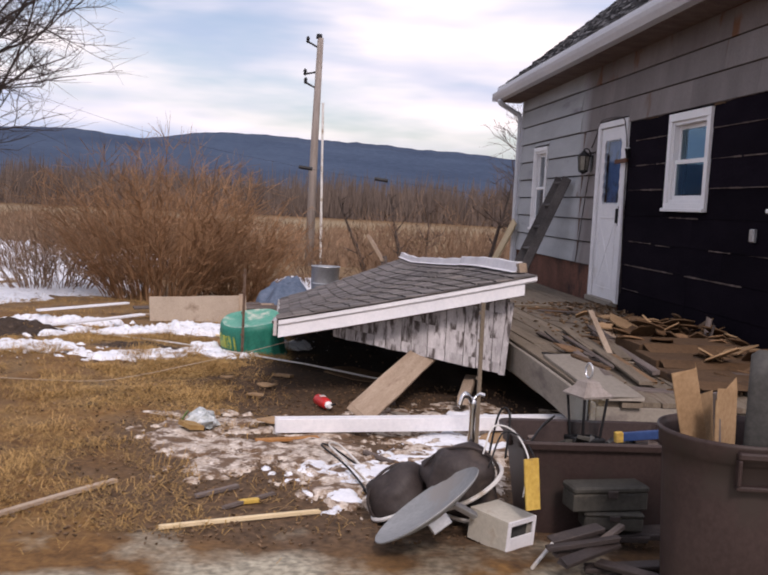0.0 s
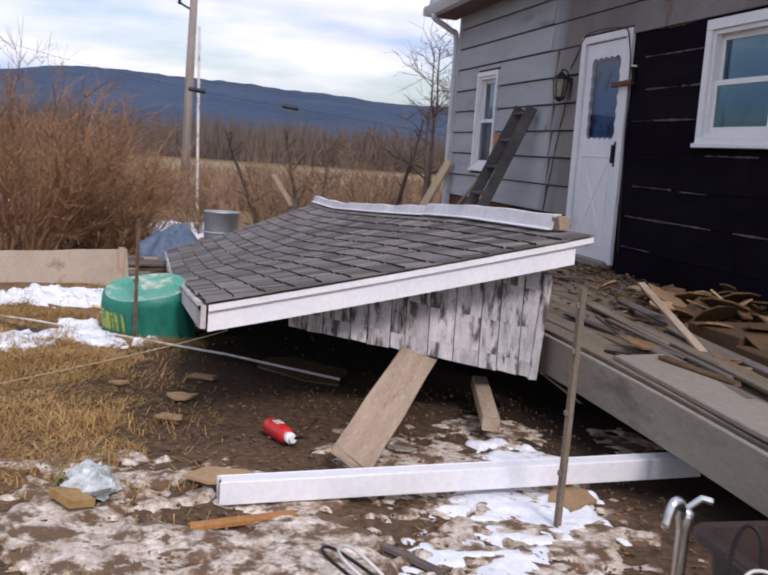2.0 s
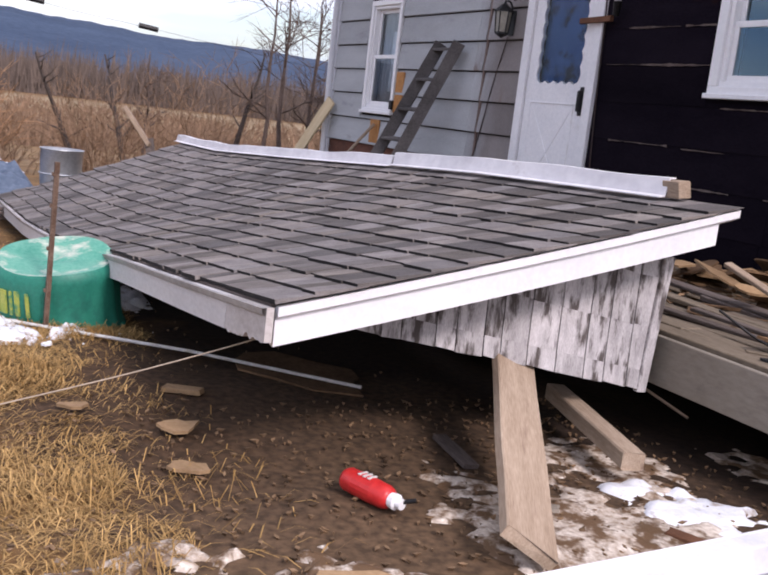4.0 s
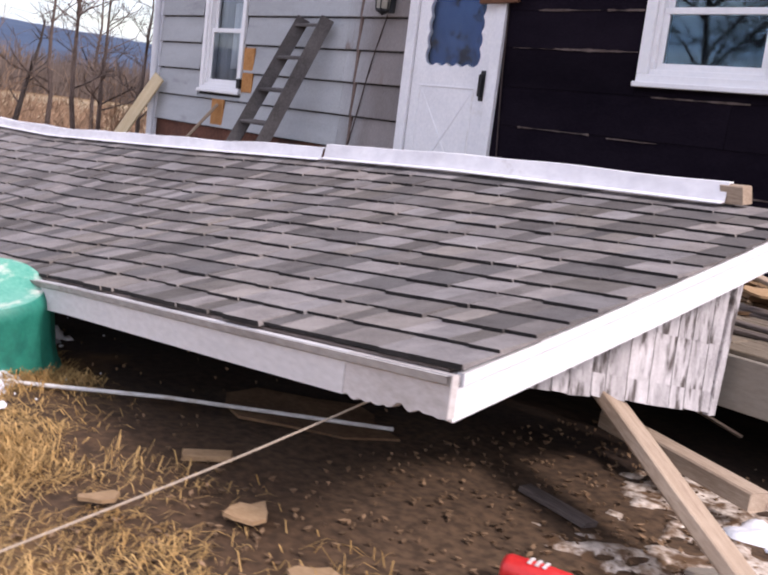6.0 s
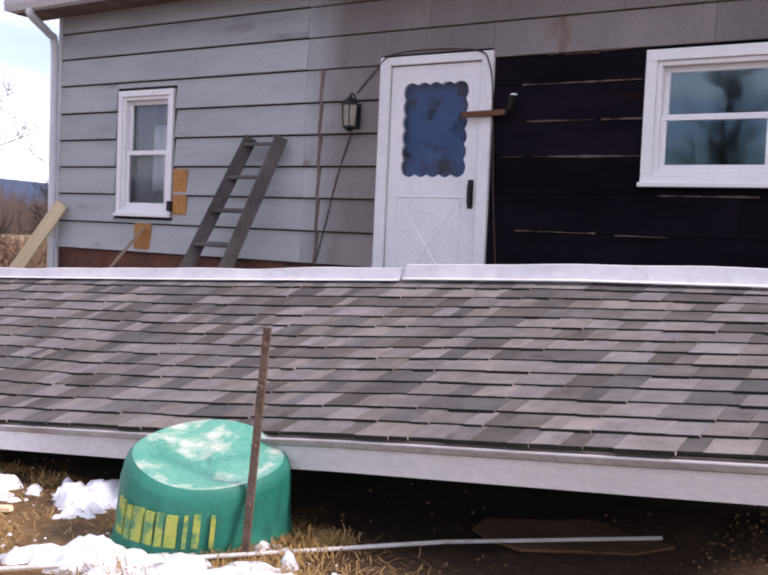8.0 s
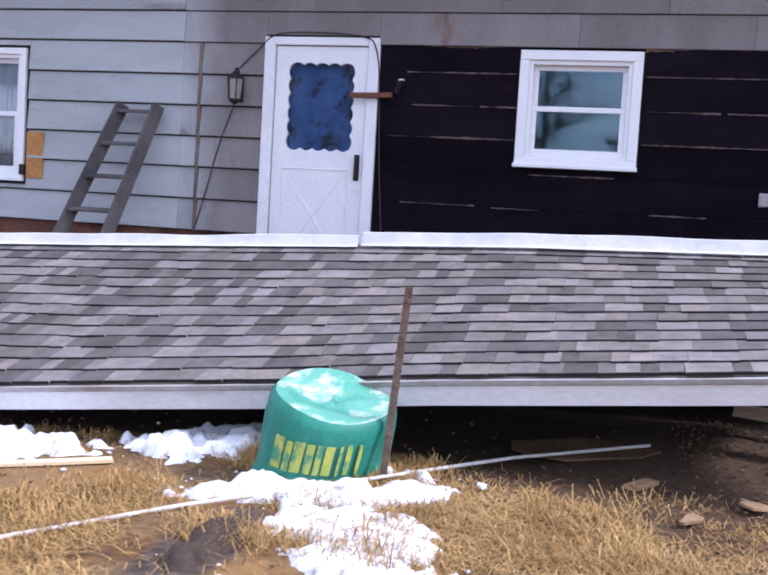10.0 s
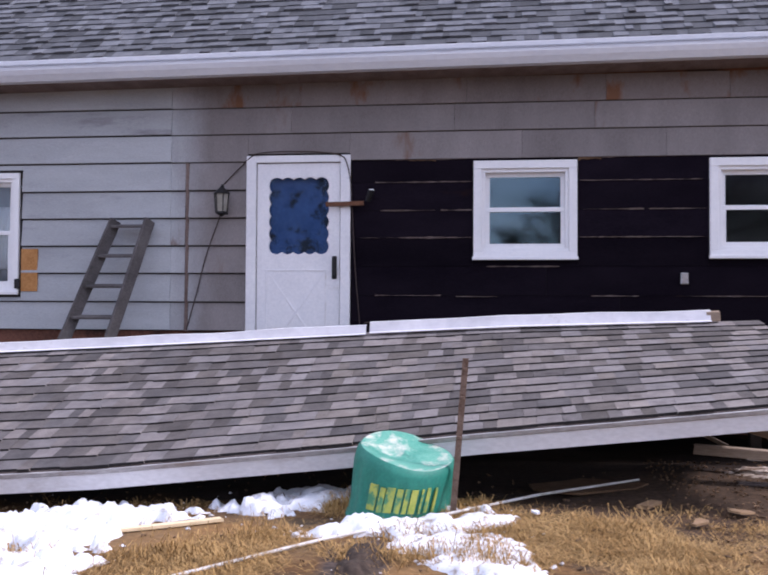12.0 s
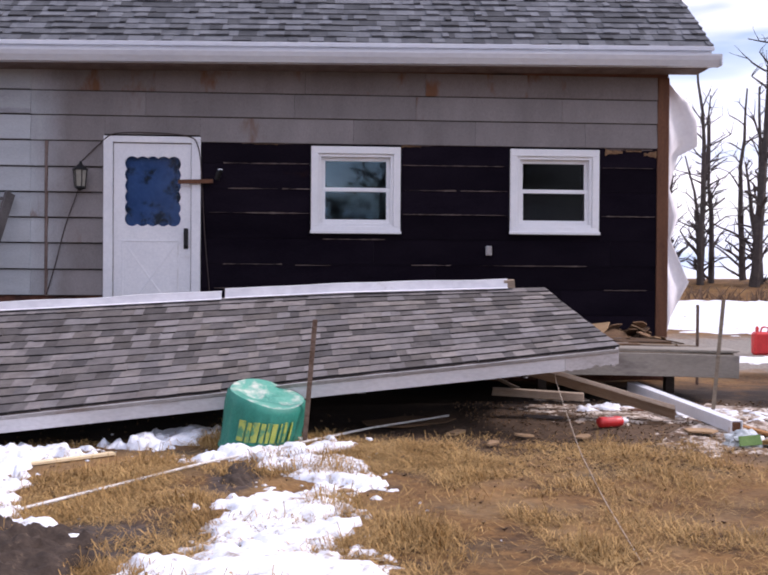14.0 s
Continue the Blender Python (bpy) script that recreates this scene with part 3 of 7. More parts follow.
def lathe(profile, sides=32, bm=None, m=None, cap0=False, cap1=False, squash=None):
    """Turns (radius, height) pairs round z."""
    k = bmesh.new()
    rings = [[k.verts.new((r * math.cos(2 * math.pi * j / sides), r * math.sin(2 * math.pi * j / sides), z)) for j in range(sides)] for r, z in profile]
    for a, b in zip(rings, rings[1:]):
        for j in range(sides):
            k.faces.new((a[j], a[(j + 1) % sides], b[(j + 1) % sides], b[j]))
    if cap0:
        k.faces.new(rings[0][::-1])
    if cap1:
        k.faces.new(rings[-1])
    if m:
        bmesh.ops.transform(k, matrix=m, verts=k.verts)
    return join(bm, k)


def curve(pts, n=8):
    """Catmull-Rom points through pts."""
    p = [Vector(q) for q in pts]
    p = [p[0] * 2 - p[1]] + p + [p[-1] * 2 - p[-2]]
    out = []
    for i in range(1, len(p) - 2):
        for j in range(n):
            t = j / n
            a, b, c, d = p[i - 1], p[i], p[i + 1], p[i + 2]
            out.append(0.5 * (2 * b + (c - a) * t + (2 * a - 5 * b + 4 * c - d) * t * t + (3 * b - a - 3 * c + d) * t ** 3))
    return out + [p[-2]]


def slab(poly, thick, bm=None, m=None, ax="y"):
    """A flat plate from a polygon in x and z, thickened along y."""
    k = bmesh.new()
    f = k.faces.new([k.verts.new((x, 0, z)) for x, z in poly])
    g = bmesh.ops.extrude_face_region(k, geom=[f])
    bmesh.ops.translate(k, vec=(0, thick, 0), verts=[v for v in g["geom"] if isinstance(v, bmesh.types.BMVert)])
    if m:
        bmesh.ops.transform(k, matrix=m, verts=k.verts)
    return join(bm, k)


# ---- ground ----
def gz(x, y):
    """Height of the yard: level by the drive, falling away past the collapsed porch towards the valley."""
    if x > 3.5:
        z = 0.0
    elif x > -8:
        z = -0.05 * (1.9 - x) if x < 1.9 else 0.0
    elif x > -30:
        z = -0.495 + 0.02 * (x + 8)
    else:
        z = -0.935 + 0.012 * max(x + 30, -250)
    if y > 6:
        z += 0.02 * min(y - 6, 25) * (1 if x > 0 else 0)
    if y < -8:
        z -= 0.02 * min(-8 - y, 6)
    return z


def gzn(x, y):
    return gz(x, y) + 0.035 * noise.noise((x * 0.9, y * 0.9, 0)) + 0.014 * noise.noise((x * 4, y * 4, 3))


def build_ground():
    def axis(lo, hi, step, far):
        fine = list(np.arange(lo, hi, step))
        out, d = [], step
        x = hi
        while x < far:
            out.append(x)
            d *= 1.28
            x += d
        inn, d, x = [], step, lo
        while x > -far:
            d *= 1.28
            x -= d
            inn.append(x)
        return inn[::-1] + fine + out + [far]
    xs, ys = axis(-7, 13, 0.11, 4200), axis(-12.5, 1, 0.11, 4200)
    verts = [(x, y, gzn(x, y) if abs(x) < 60 and abs(y) < 60 else gz(x, y)) for y in ys for x in xs]
    w = len(xs)
    faces = [(j * w + i, j * w + i + 1, (j + 1) * w + i + 1, (j + 1) * w + i) for j in range(len(ys) - 1) for i in range(w - 1)]
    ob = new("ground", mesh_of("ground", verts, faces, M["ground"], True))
    return tagged(ob, "muddy yard of dead straw-coloured grass and wet dirt, porch shade in its colour", "ground", kind="structure")


build_ground()


def build_hills():
    """A long wooded ridge beyond the valley, its distance haze painted as blue."""
    rows = []
    n = 700
    for i in range(n + 1):
        a = radians(97 + 203 * i / n)
        deg = math.degrees(a)
        rise = 1.0 + 0.16 * noise.noise((deg * 0.05, 1.7, 0)) + 0.05 * noise.noise((deg * 0.22, 4.1, 0)) + 0.02 * noise.noise((deg * 1.7, 2.2, 0)) + 0.008 * noise.noise((deg * 9, 2.2, 0))
        rise *= 1 - 0.0105 * max(0, 178 - deg) - 0.005 * max(0, deg - 186)
        rise *= 1 - 0.10 * math.exp(-((deg - 188.3) / 2.4) ** 2) + 0.02 * math.exp(-((deg - 183.4) / 1.8) ** 2)
        rise = max(rise, 0.3)
        row = []
        for j in range(9):
            t = j / 8
            d = 1500 + 1500 * t
            h = -6 + 186 * rise * (t ** 1.25) + 10 * noise.noise((deg * 0.3, t * 6, 0)) * t * (1 - t)
            row.append((math.cos(a) * d, math.sin(a) * d, h))
        row.append((math.cos(a) * 3300, math.sin(a) * 3300, -10))
        rows.append(row)
    m = len(rows[0])
    verts = [v for r in rows for v in r]
    faces = [(i * m + j, (i + 1) * m + j, (i + 1) * m + j + 1, i * m + j + 1) for i in range(n) for j in range(m - 1)]
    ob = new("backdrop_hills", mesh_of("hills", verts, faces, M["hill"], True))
    tagged(ob, "long wooded ridge beyond the valley, haze put into its blue-grey colour", "hills", kind="structure")


build_hills()


# ---- house ----
X0, X1 = -4.15, 6.33                 # ends of the front wall
ZB, ZT = 0.45, 3.46                  # its foot and the soffit
DOOR = (0.09, 0.95, 0.56, 2.63)
WIN = dict(window_1=(-3.15, -2.49, 1.36, 2.50), window_2=(2.35, 3.19, 1.73, 2.54), window_3=(4.59, 5.45, 1.74, 2.54))
HOLES = [DOOR] + list(WIN.values())


def cut_rects(x0, x1, z0, z1, holes):
    """The rectangle less the holes, as rectangles."""
    out = [(x0, x1, z0, z1)]
    for hx0, hx1, hz0, hz1 in holes:
        nxt = []
        for a, b, c, d in out:
            if hx1 <= a or hx0 >= b or hz1 <= c or hz0 >= d:
                nxt.append((a, b, c, d))
                continue
            if a < hx0:
                nxt.append((a, hx0, c, d))
            if hx1 < b:
                nxt.append((hx1, b, c, d))
            m0, m1 = max(a, hx0), min(b, hx1)
            if c < hz0:
                nxt.append((m0, m1, c, hz0))
            if hz1 < d:
                nxt.append((m0, m1, hz1, d))
        out = nxt
    return out


def build_shell():
    bm = None
    for a, b, c, d in cut_rects(X0, X1, -0.6, ZT + 0.15, HOLES):
        bm = box(a, b, 0.004, 0.16, c, d, bm=bm)
    front = part("wall_front", bm, M["foundation"])
    tagged(front, "front wall of the house, siding partly stripped to black paper", "wall", kind="structure")
    D, RISE = 7.2, 0.82
    zr = ZT + 0.3 + RISE * (D / 2 + 0.35)
    for nm, x in (("wall_right", X1 - 0.16), ("wall_left", X0)):
        bm = slab([(0.16, -0.6), (D, -0.6), (D, ZT), (D / 2, zr - 0.15), (0.16, ZT)], 0.16, m=Matrix.Translation((x + 0.16, 0, 0)) @ Matrix.Rotation(radians(90), 4, "Z"))
        tagged(part(nm, bm, M["wrap"] if nm == "wall_right" else M["siding_cool"]), "gable wall of the house", "wall", kind="structure")
    tagged(part("wall_back", box(X0, X1, D, D + 0.16, -0.6, ZT), M["siding_cool"]), "plain back wall of the house", "wall", kind="structure")
    tagged(part("floor", box(X0 + 0.16, X1 - 0.16, 0.16, D, 0.4, 0.56), M["inside"]), "bare floor inside the house, coloured dark for the unlit room", "floor", kind="structure")
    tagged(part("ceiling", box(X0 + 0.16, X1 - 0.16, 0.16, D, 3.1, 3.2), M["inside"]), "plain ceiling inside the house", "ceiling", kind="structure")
    tagged(part("wall_inside", box(X0 + 0.16, X1 - 0.16, 3.2, 3.3, 0.56, 3.1), M["inside"]), "partition wall added inside the house, coloured dark for the unlit room", "wall", kind="structure")
    # roof slopes, eaves and gutter
    roof = thing("roof", "grey asphalt shingle roof with pale metal gutter", "roof", kind="structure")
    roof.matrix_basis = Matrix.Translation((3, 0, 3.4)) @ Matrix.Rotation(radians(-0.62), 4, "Y") @ Matrix.Translation((-3, 0, -3.4))      # the eave sags to the far end
    ang = math.atan(RISE)
    L = (D / 2 + 0.36) / math.cos(ang)
    eave = Matrix.Translation((0, -0.36, ZT + 0.235)) @ Matrix.Rotation(ang, 4, "X")
    part("roof_deck", box(X0 - 0.36, X1 + 0.37, 0, L, -0.07, 0.0, m=eave), M["old_wood"], roof)
    back = Matrix.Translation((0, D + 0.36, ZT + 0.235)) @ Matrix.Rotation(radians(180), 4, "Z") @ Matrix.Rotation(ang, 4, "X")
    part("back_slope", box(-X1 - 0.37, -X0 + 0.36, 0, L, -0.07, 0.02, m=back), M["house_shingle"], roof)
    part("soffit", box(X0 - 0.33, X1 + 0.33, -0.33, 0.0, ZT - 0.002, ZT + 0.012), M["seam"], roof, "dark brown soffit")
    part("fascia", box(X0 - 0.36, X1 + 0.36, -0.362, -0.33, ZT + 0.006, ZT + 0.20, 0.004), M["gutter"], roof, "pale painted fascia board")
    part("drip_edge", box(X0 - 0.37, X1 + 0.375, -0.40, -0.355, ZT + 0.185, ZT + 0.232, 0.004), M["gutter"], roof)
    prof = [(0, 0.0), (-0.075, 0.0), (-0.095, 0.035), (-0.11, 0.06), (-0.125, 0.105), (-0.125, 0.125), (-0.116, 0.125), (-0.116, 0.107), (-0.10, 0.064), (-0.086, 0.038), (-0.07, 0.008), (-0.008, 0.008), (-0.008, 0.125), (0, 0.125)]
    k = bmesh.new()
    g = [[k.verts.new((x, -0.364 + py, ZT + 0.005 + pz)) for py, pz in prof] for x in np.linspace(X0 - 0.32, X1 + 0.42, 12)]
    for a, b in zip(g, g[1:]):
        for i in range(len(prof)):
            k.faces.new((a[i], a[(i + 1) % len(prof)], b[(i + 1) % len(prof)], b[i]))
    k.faces.new(g[0])
    k.faces.new(g[-1][::-1])
    gut = part("gutter", k, M["gutter"], roof, "pale aluminium gutter along the eave")
    for s, x in ((-1, X0 - 0.32), (1, X1 + 0.42)):
        part("end_cap", box(x - 0.006, x + 0.006, -0.492, -0.362, ZT + 0.004, ZT + 0.132), M["gutter"], gut)
    # gable rake boards
    for x in (X0 - 0.37, X1 + 0.355):
        part("rake_board", box(x - 0.015, x + 0.015, 0.0, L, -0.16, -0.01, m=eave), M["white_paint"], roof)
    # downspout at the far corner
    c = curve([(X0 + 0.02, -0.42, ZT), (X0 + 0.02, -0.41, ZT - 0.06), (X0 - 0.02, -0.16, ZT - 0.19), (X0 - 0.05, -0.06, ZT - 0.30), (X0 - 0.05, -0.055, 2.4), (X0 - 0.05, -0.055, 0.35)], 6)
    part("downspout", tube(c, 0.042, 8), M["gutter"], roof, "pale round-cornered downspout", smooth=True)
    # shingle courses of the house roof, all one coat
    verts, faces = [], []
    rnd = random.Random(5)
    for r in range(28):
        s = r * 0.142
        x = X0 - 0.37 - rnd.uniform(0, 0.2)
        while x < X1 + 0.37:
            w = rnd.choice((0.07, 0.10, 0.14, 0.2))
            a, b = max(x, X0 - 0.37), min(x + w, X1 + 0.37)
            x += w
            if b - a < 0.01:
                continue
            th = rnd.choice((0.006, 0.014, 0.024))
            p = [(a, s - 0.012 - rnd.uniform(0, 0.006), th + 0.008), (b, s - 0.012, th + 0.008), (b, s + 0.15, 0.004), (a, s + 0.15, 0.004), (a, s - 0.012, 0.0), (b, s - 0.012, 0.0)]
            o = len(verts)
            verts += [tuple(eave @ Vector(q)) for q in p]
            faces += [(o, o + 1, o + 2, o + 3), (o + 4, o + 5, o + 1, o), (o + 4, o, o + 3), (o + 5, o + 2, o + 1)]
    ob = new("shingle_coat", mesh_of("shingle_coat", verts, faces, M["house_shingle"]))
    ob.parent = roof
    tagged(ob, "weathered grey asphalt shingles", kind="stuff")
    return front


front_wall = build_shell()


def board_course(x0, x1, z0, z1, mat, nm="board", proud=0.03, parent=front_wall, joints=3.6, seed=0):
    """Lapped boards of one course, cut round openings, with butt joints."""
    rnd = random.Random(seed)
    for a, b, c, d in cut_rects(x0, x1, z0, z1, [(h[0] - 0.09, h[1] + 0.09, h[2] - 0.09, h[3] + 0.09) for h in HOLES]):
        x = a
        while x < b - 1e-6:
            e = min(b, x + joints * rnd.uniform(0.7, 1.1))
            if b - e < 0.5:
                e = b
            k = bmesh.new()
            lo = proud * (1 - 0.7 * (c - z0) / (z1 - z0))
            pr = [(0.002, c), (-lo, c), (-lo - 0.002, c + 0.006), (-0.005, d), (0.002, d)]
            L = [k.verts.new((x + 0.0015, py, pz)) for py, pz in pr]
            R = [k.verts.new((e - 0.0015, py, pz)) for py, pz in pr]
            for i in range(5):
                k.faces.new((L[i], L[(i + 1) % 5], R[(i + 1) % 5], R[i]))
            k.faces.new(L[::-1])
            k.faces.new(R)
            part(nm, k, mat, parent)
            x = e


# added black sheet that stands in for the shadow under each siding lap
bm = None
for a, b, c, d in cut_rects(X0 + 0.04, 6.19, 0.935, 3.45, HOLES):
    bm = box(a, b, 0.0005, 0.003, c, d, bm=bm)
part("felt_underlay", bm, M["edge"], front_wall, "dark sheet added behind the siding laps as their shadow")
XS = -0.63                            # seam between the weathered and the once sheltered siding
SEAMS = [0.93, 1.22, 1.51, 1.79, 2.07, 2.35, 2.64, 2.92, 3.19, 3.455]
# siding boards stop short below, so the black sheet shows as lap shadow
for i, (a, b) in enumerate(zip(SEAMS, SEAMS[1:])):
    board_course(X0 + 0.03, -0.80, a + 0.013, b - 0.001, M["siding_cool"], seed=i)
    if b < 2.7:
        board_course(-0.80, XS - 0.017, a + 0.012, b - 0.001, M["siding_warm"], seed=30 + i)
        board_course(XS + 0.017, 0.0, a + 0.012, b - 0.001, M["siding_warm"], seed=60 + i)
    else:
        board_course(-0.80, 6.2, a + 0.007, b - 0.001, M["siding_top" if b > 3.3 else "siding_warm"], seed=90 + i, joints=1.6, proud=0.022)
part("seam_strip", box(XS - 0.016, XS + 0.016, -0.024, 0.003, 0.93, 2.64, 0.003), M["seam"], front_wall, "thin stained batten over the siding seam")
part("corner_board", box(X0 - 0.02, X0 + 0.028, -0.03, 0.003, 0.5, 3.455, 0.004), M["gutter"], front_wall, "pale corner board")
# black building paper in lapped courses
rows = [0.46, 0.74, 1.03, 1.30, 1.585, 1.87, 2.14, 2.42, 2.655]
for i, (a, b) in enumerate(zip(rows, rows[1:])):
    board_course(1.06, 6.2, a, b - 0.001, M["tar"], "paper_sheet", 0.008, seed=200 + i, joints=2.6)


def torn_strip(x0, x1, z, h, seed, mat="torn"):
    """A ragged pale strip where a board's edge has torn the paper."""
    rnd = random.Random(seed)
    k = bmesh.new()
    n = max(4, int((x1 - x0) / 0.04))
    top, bot = [], []
    for i in range(n + 1):
        x = x0 + (x1 - x0) * i / n
        w = h * max(0.06, 0.28 + 0.5 * noise.noise((x * 3, seed * 3.1, 0)) + 0.35 * noise.noise((x * 19, seed * 3.1, 0)))
        top.append(k.verts.new((x, -0.0135, z + w * 0.5 + rnd.uniform(-0.002, 0.002))))
        bot.append(k.verts.new((x, -0.0135, z - w * 0.5)))
    for i in range(n):
        k.faces.new((top[i], top[i + 1], bot[i + 1], bot[i]))
    g = bmesh.ops.extrude_face_region(k, geom=k.faces[:])
    bmesh.ops.translate(k, vec=(0, 0.006, 0), verts=[v for v in g["geom"] if isinstance(v, bmesh.types.BMVert)])
    part("torn_strip", k, M[mat], front_wall)


for i, (x0, x1, z) in enumerate(((1.3, 2.25, 2.42), (1.35, 1.9, 2.14), (1.95, 2.26, 2.14), (1.15, 2.25, 1.87), (1.3, 1.95, 1.30), (2.1, 2.5, 1.29), (3.3, 4.45, 2.42), (3.32, 3.9, 2.14), (3.95, 4.48, 2.14), (3.3, 4.5, 1.87), (3.4, 3.85, 1.30), (5.56, 6.18, 1.87), (5.6, 6.1, 1.03), (1.2, 2.6, 1.03), (2.9, 4.1, 1.03), (5.58, 6.15, 2.42), (2.4, 3.1, 1.585), (1.2, 1.7, 0.76), (4.2, 5.4, 1.30), (1.5, 2.2, 2.645), (3.4, 4.3, 2.65), (5.6, 6.15, 2.63))):
    torn_strip(x0, x1, z, 0.032 if z < 2.6 else 0.05, i)
for i, (x0, x1, z, h) in enumerate(((5.60, 5.80, 2.60, 0.16), (5.84, 6.02, 2.62, 0.10), (6.05, 6.19, 2.58, 0.17), (3.28, 3.5, 2.64, 0.09), (1.62, 1.9, 2.64, 0.07))):
    torn_strip(x0, x1, z, h, 40 + i, "dry_scrap")
part("corner_post", box(6.2, 6.335, -0.022, 0.003, 0.5, 3.455, 0.005), M["brown_wood"], front_wall, "bare reddish-brown corner board")


def build_wrap():
    """Loose white house wrap flapping at the stripped corner."""
    outline = [(3.42, 0.05), (3.2, 0.33), (3.0, 0.40), (2.72, 0.42), (2.6, 0.20), (2.2, 0.11), (1.9, 0.22), (1.6, 0.10), (1.25, 0.26), (1.1, 0.34), (0.85, 0.22), (0.6, 0.10), (0.42, 0.03)]
    k = bmesh.new()
    prev = None
    for z, w in outline:
        row = []
        for j in range(7):
            t = j / 6
            row.append(k.verts.new((X1 + 0.006 + w * t, 0.10 + 0.13 * t + 0.05 * math.sin(5 * t + z * 4), z + 0.03 * math.sin(7 * t + z))))
        if prev:
            for i in range(6):
                k.faces.new((prev[i], prev[i + 1], row[i + 1], row[i]))
        prev = row
    g = bmesh.ops.extrude_face_region(k, geom=k.faces[:])
    bmesh.ops.translate(k, vec=(0.001, 0.004, 0), verts=[v for v in g["geom"] if isinstance(v, bmesh.types.BMVert)])
    tagged(part("house_wrap", k, M["wrap"], smooth=True), "loose torn white house wrap at the wall corner", "wrap")


build_wrap()


def build_window(nm, curtains=()):
    x0, x1, z0, z1 = WIN[nm]
    w = thing(nm, "white vinyl double-hung window with two panes", "window", kind="structure", at=((x0 + x1) / 2, 0, z0))
    hw, h = (x1 - x0) / 2, z1 - z0
    cs = 0.08 if nm != "window_1" else 0.06
    bm = None
    for a, b, c, d in ((-hw - cs, hw + cs, h, h + cs), (-hw - cs, hw + cs, -cs, 0), (-hw - cs, -hw, 0, h), (hw, hw + cs, 0, h)):
        bm = box(a, b, -0.035, 0.01, c, d, 0.004, bm)
    part("casing", bm, M["vinyl"], w)
    bm = None
    t = 0.035
    for a, b, c, d in ((-hw, hw, h - t, h), (-hw, hw, 0, t), (-hw, -hw + t, t, h - t), (hw - t, hw, t, h - t)):
        bm = box(a, b, -0.012, 0.11, c, d, 0.003, bm)
    part("window_frame", bm, M["vinyl"], w)
    part("window_sill", box(-hw - cs - 0.01, hw + cs + 0.01, -0.06, -0.03, -cs - 0.004, -cs + 0.03, 0.004), M["vinyl"], w)
    mid = h * 0.51
    for nm2, c, d, y in (("upper_sash", mid - 0.018, h - t, 0.045), ("lower_sash", t, mid + 0.018, 0.012)):
        bm = None
        s = 0.042
        for a, b, e, f in ((-hw + t, hw - t, d - s, d), (-hw + t, hw - t, c, c + s), (-hw + t, -hw + t + s, c + s, d - s), (hw - t - s, hw - t, c + s, d - s)):
            bm = box(a, b, y, y + 0.03, e, f, 0.003, bm)
        sash = part(nm2, bm, M["vinyl"], w)
        pane = part("pane", box(-hw + t + s - 0.004, hw - t - s + 0.004, y + 0.012, y + 0.016, c + s - 0.004, d - s + 0.004), M[{"window_1": "plain_glass", "window_2": "glass", "window_3": "dull_glass"}[nm]], sash)
        pane.visible_shadow = False
        inner_face(pane)
    for a, b, c, d, cy, mt, lb in curtains:
        k = bmesh.new()
        rows = []
        for i in range(25):
            x = a + (b - a) * i / 24
            rows.append([k.verts.new((x, cy + 0.008 * math.sin(i * 1.3) + 0.004 * math.sin(i * 0.5 + z), z)) for z in np.linspace(c, d, 5)])
        for p, q in zip(rows, rows[1:]):
            for i in range(4):
                k.faces.new((p[i], q[i], q[i + 1], p[i + 1]))
        g = bmesh.ops.extrude_face_region(k, geom=k.faces[:])
        bmesh.ops.translate(k, vec=(0, 0.004, 0), verts=[v for v in g["geom"] if isinstance(v, bmesh.types.BMVert)])
        cu = part("curtain", k, M[mt], smooth=True)
        cu.matrix_basis = Matrix.Translation(((x0 + x1) / 2, 0, z0))
        tagged(cu, lb, "curtain")
    return w


build_window("window_1", ((-0.288, 0.288, 0.04, 1.09, 0.10, "grey_curtain", "thin grey curtain drawn behind a window"), (0.02, 0.27, 0.20, 0.86, 0.078, "curtain", "white cloth hanging behind a window pane")))
build_window("window_2")
build_window("window_3")


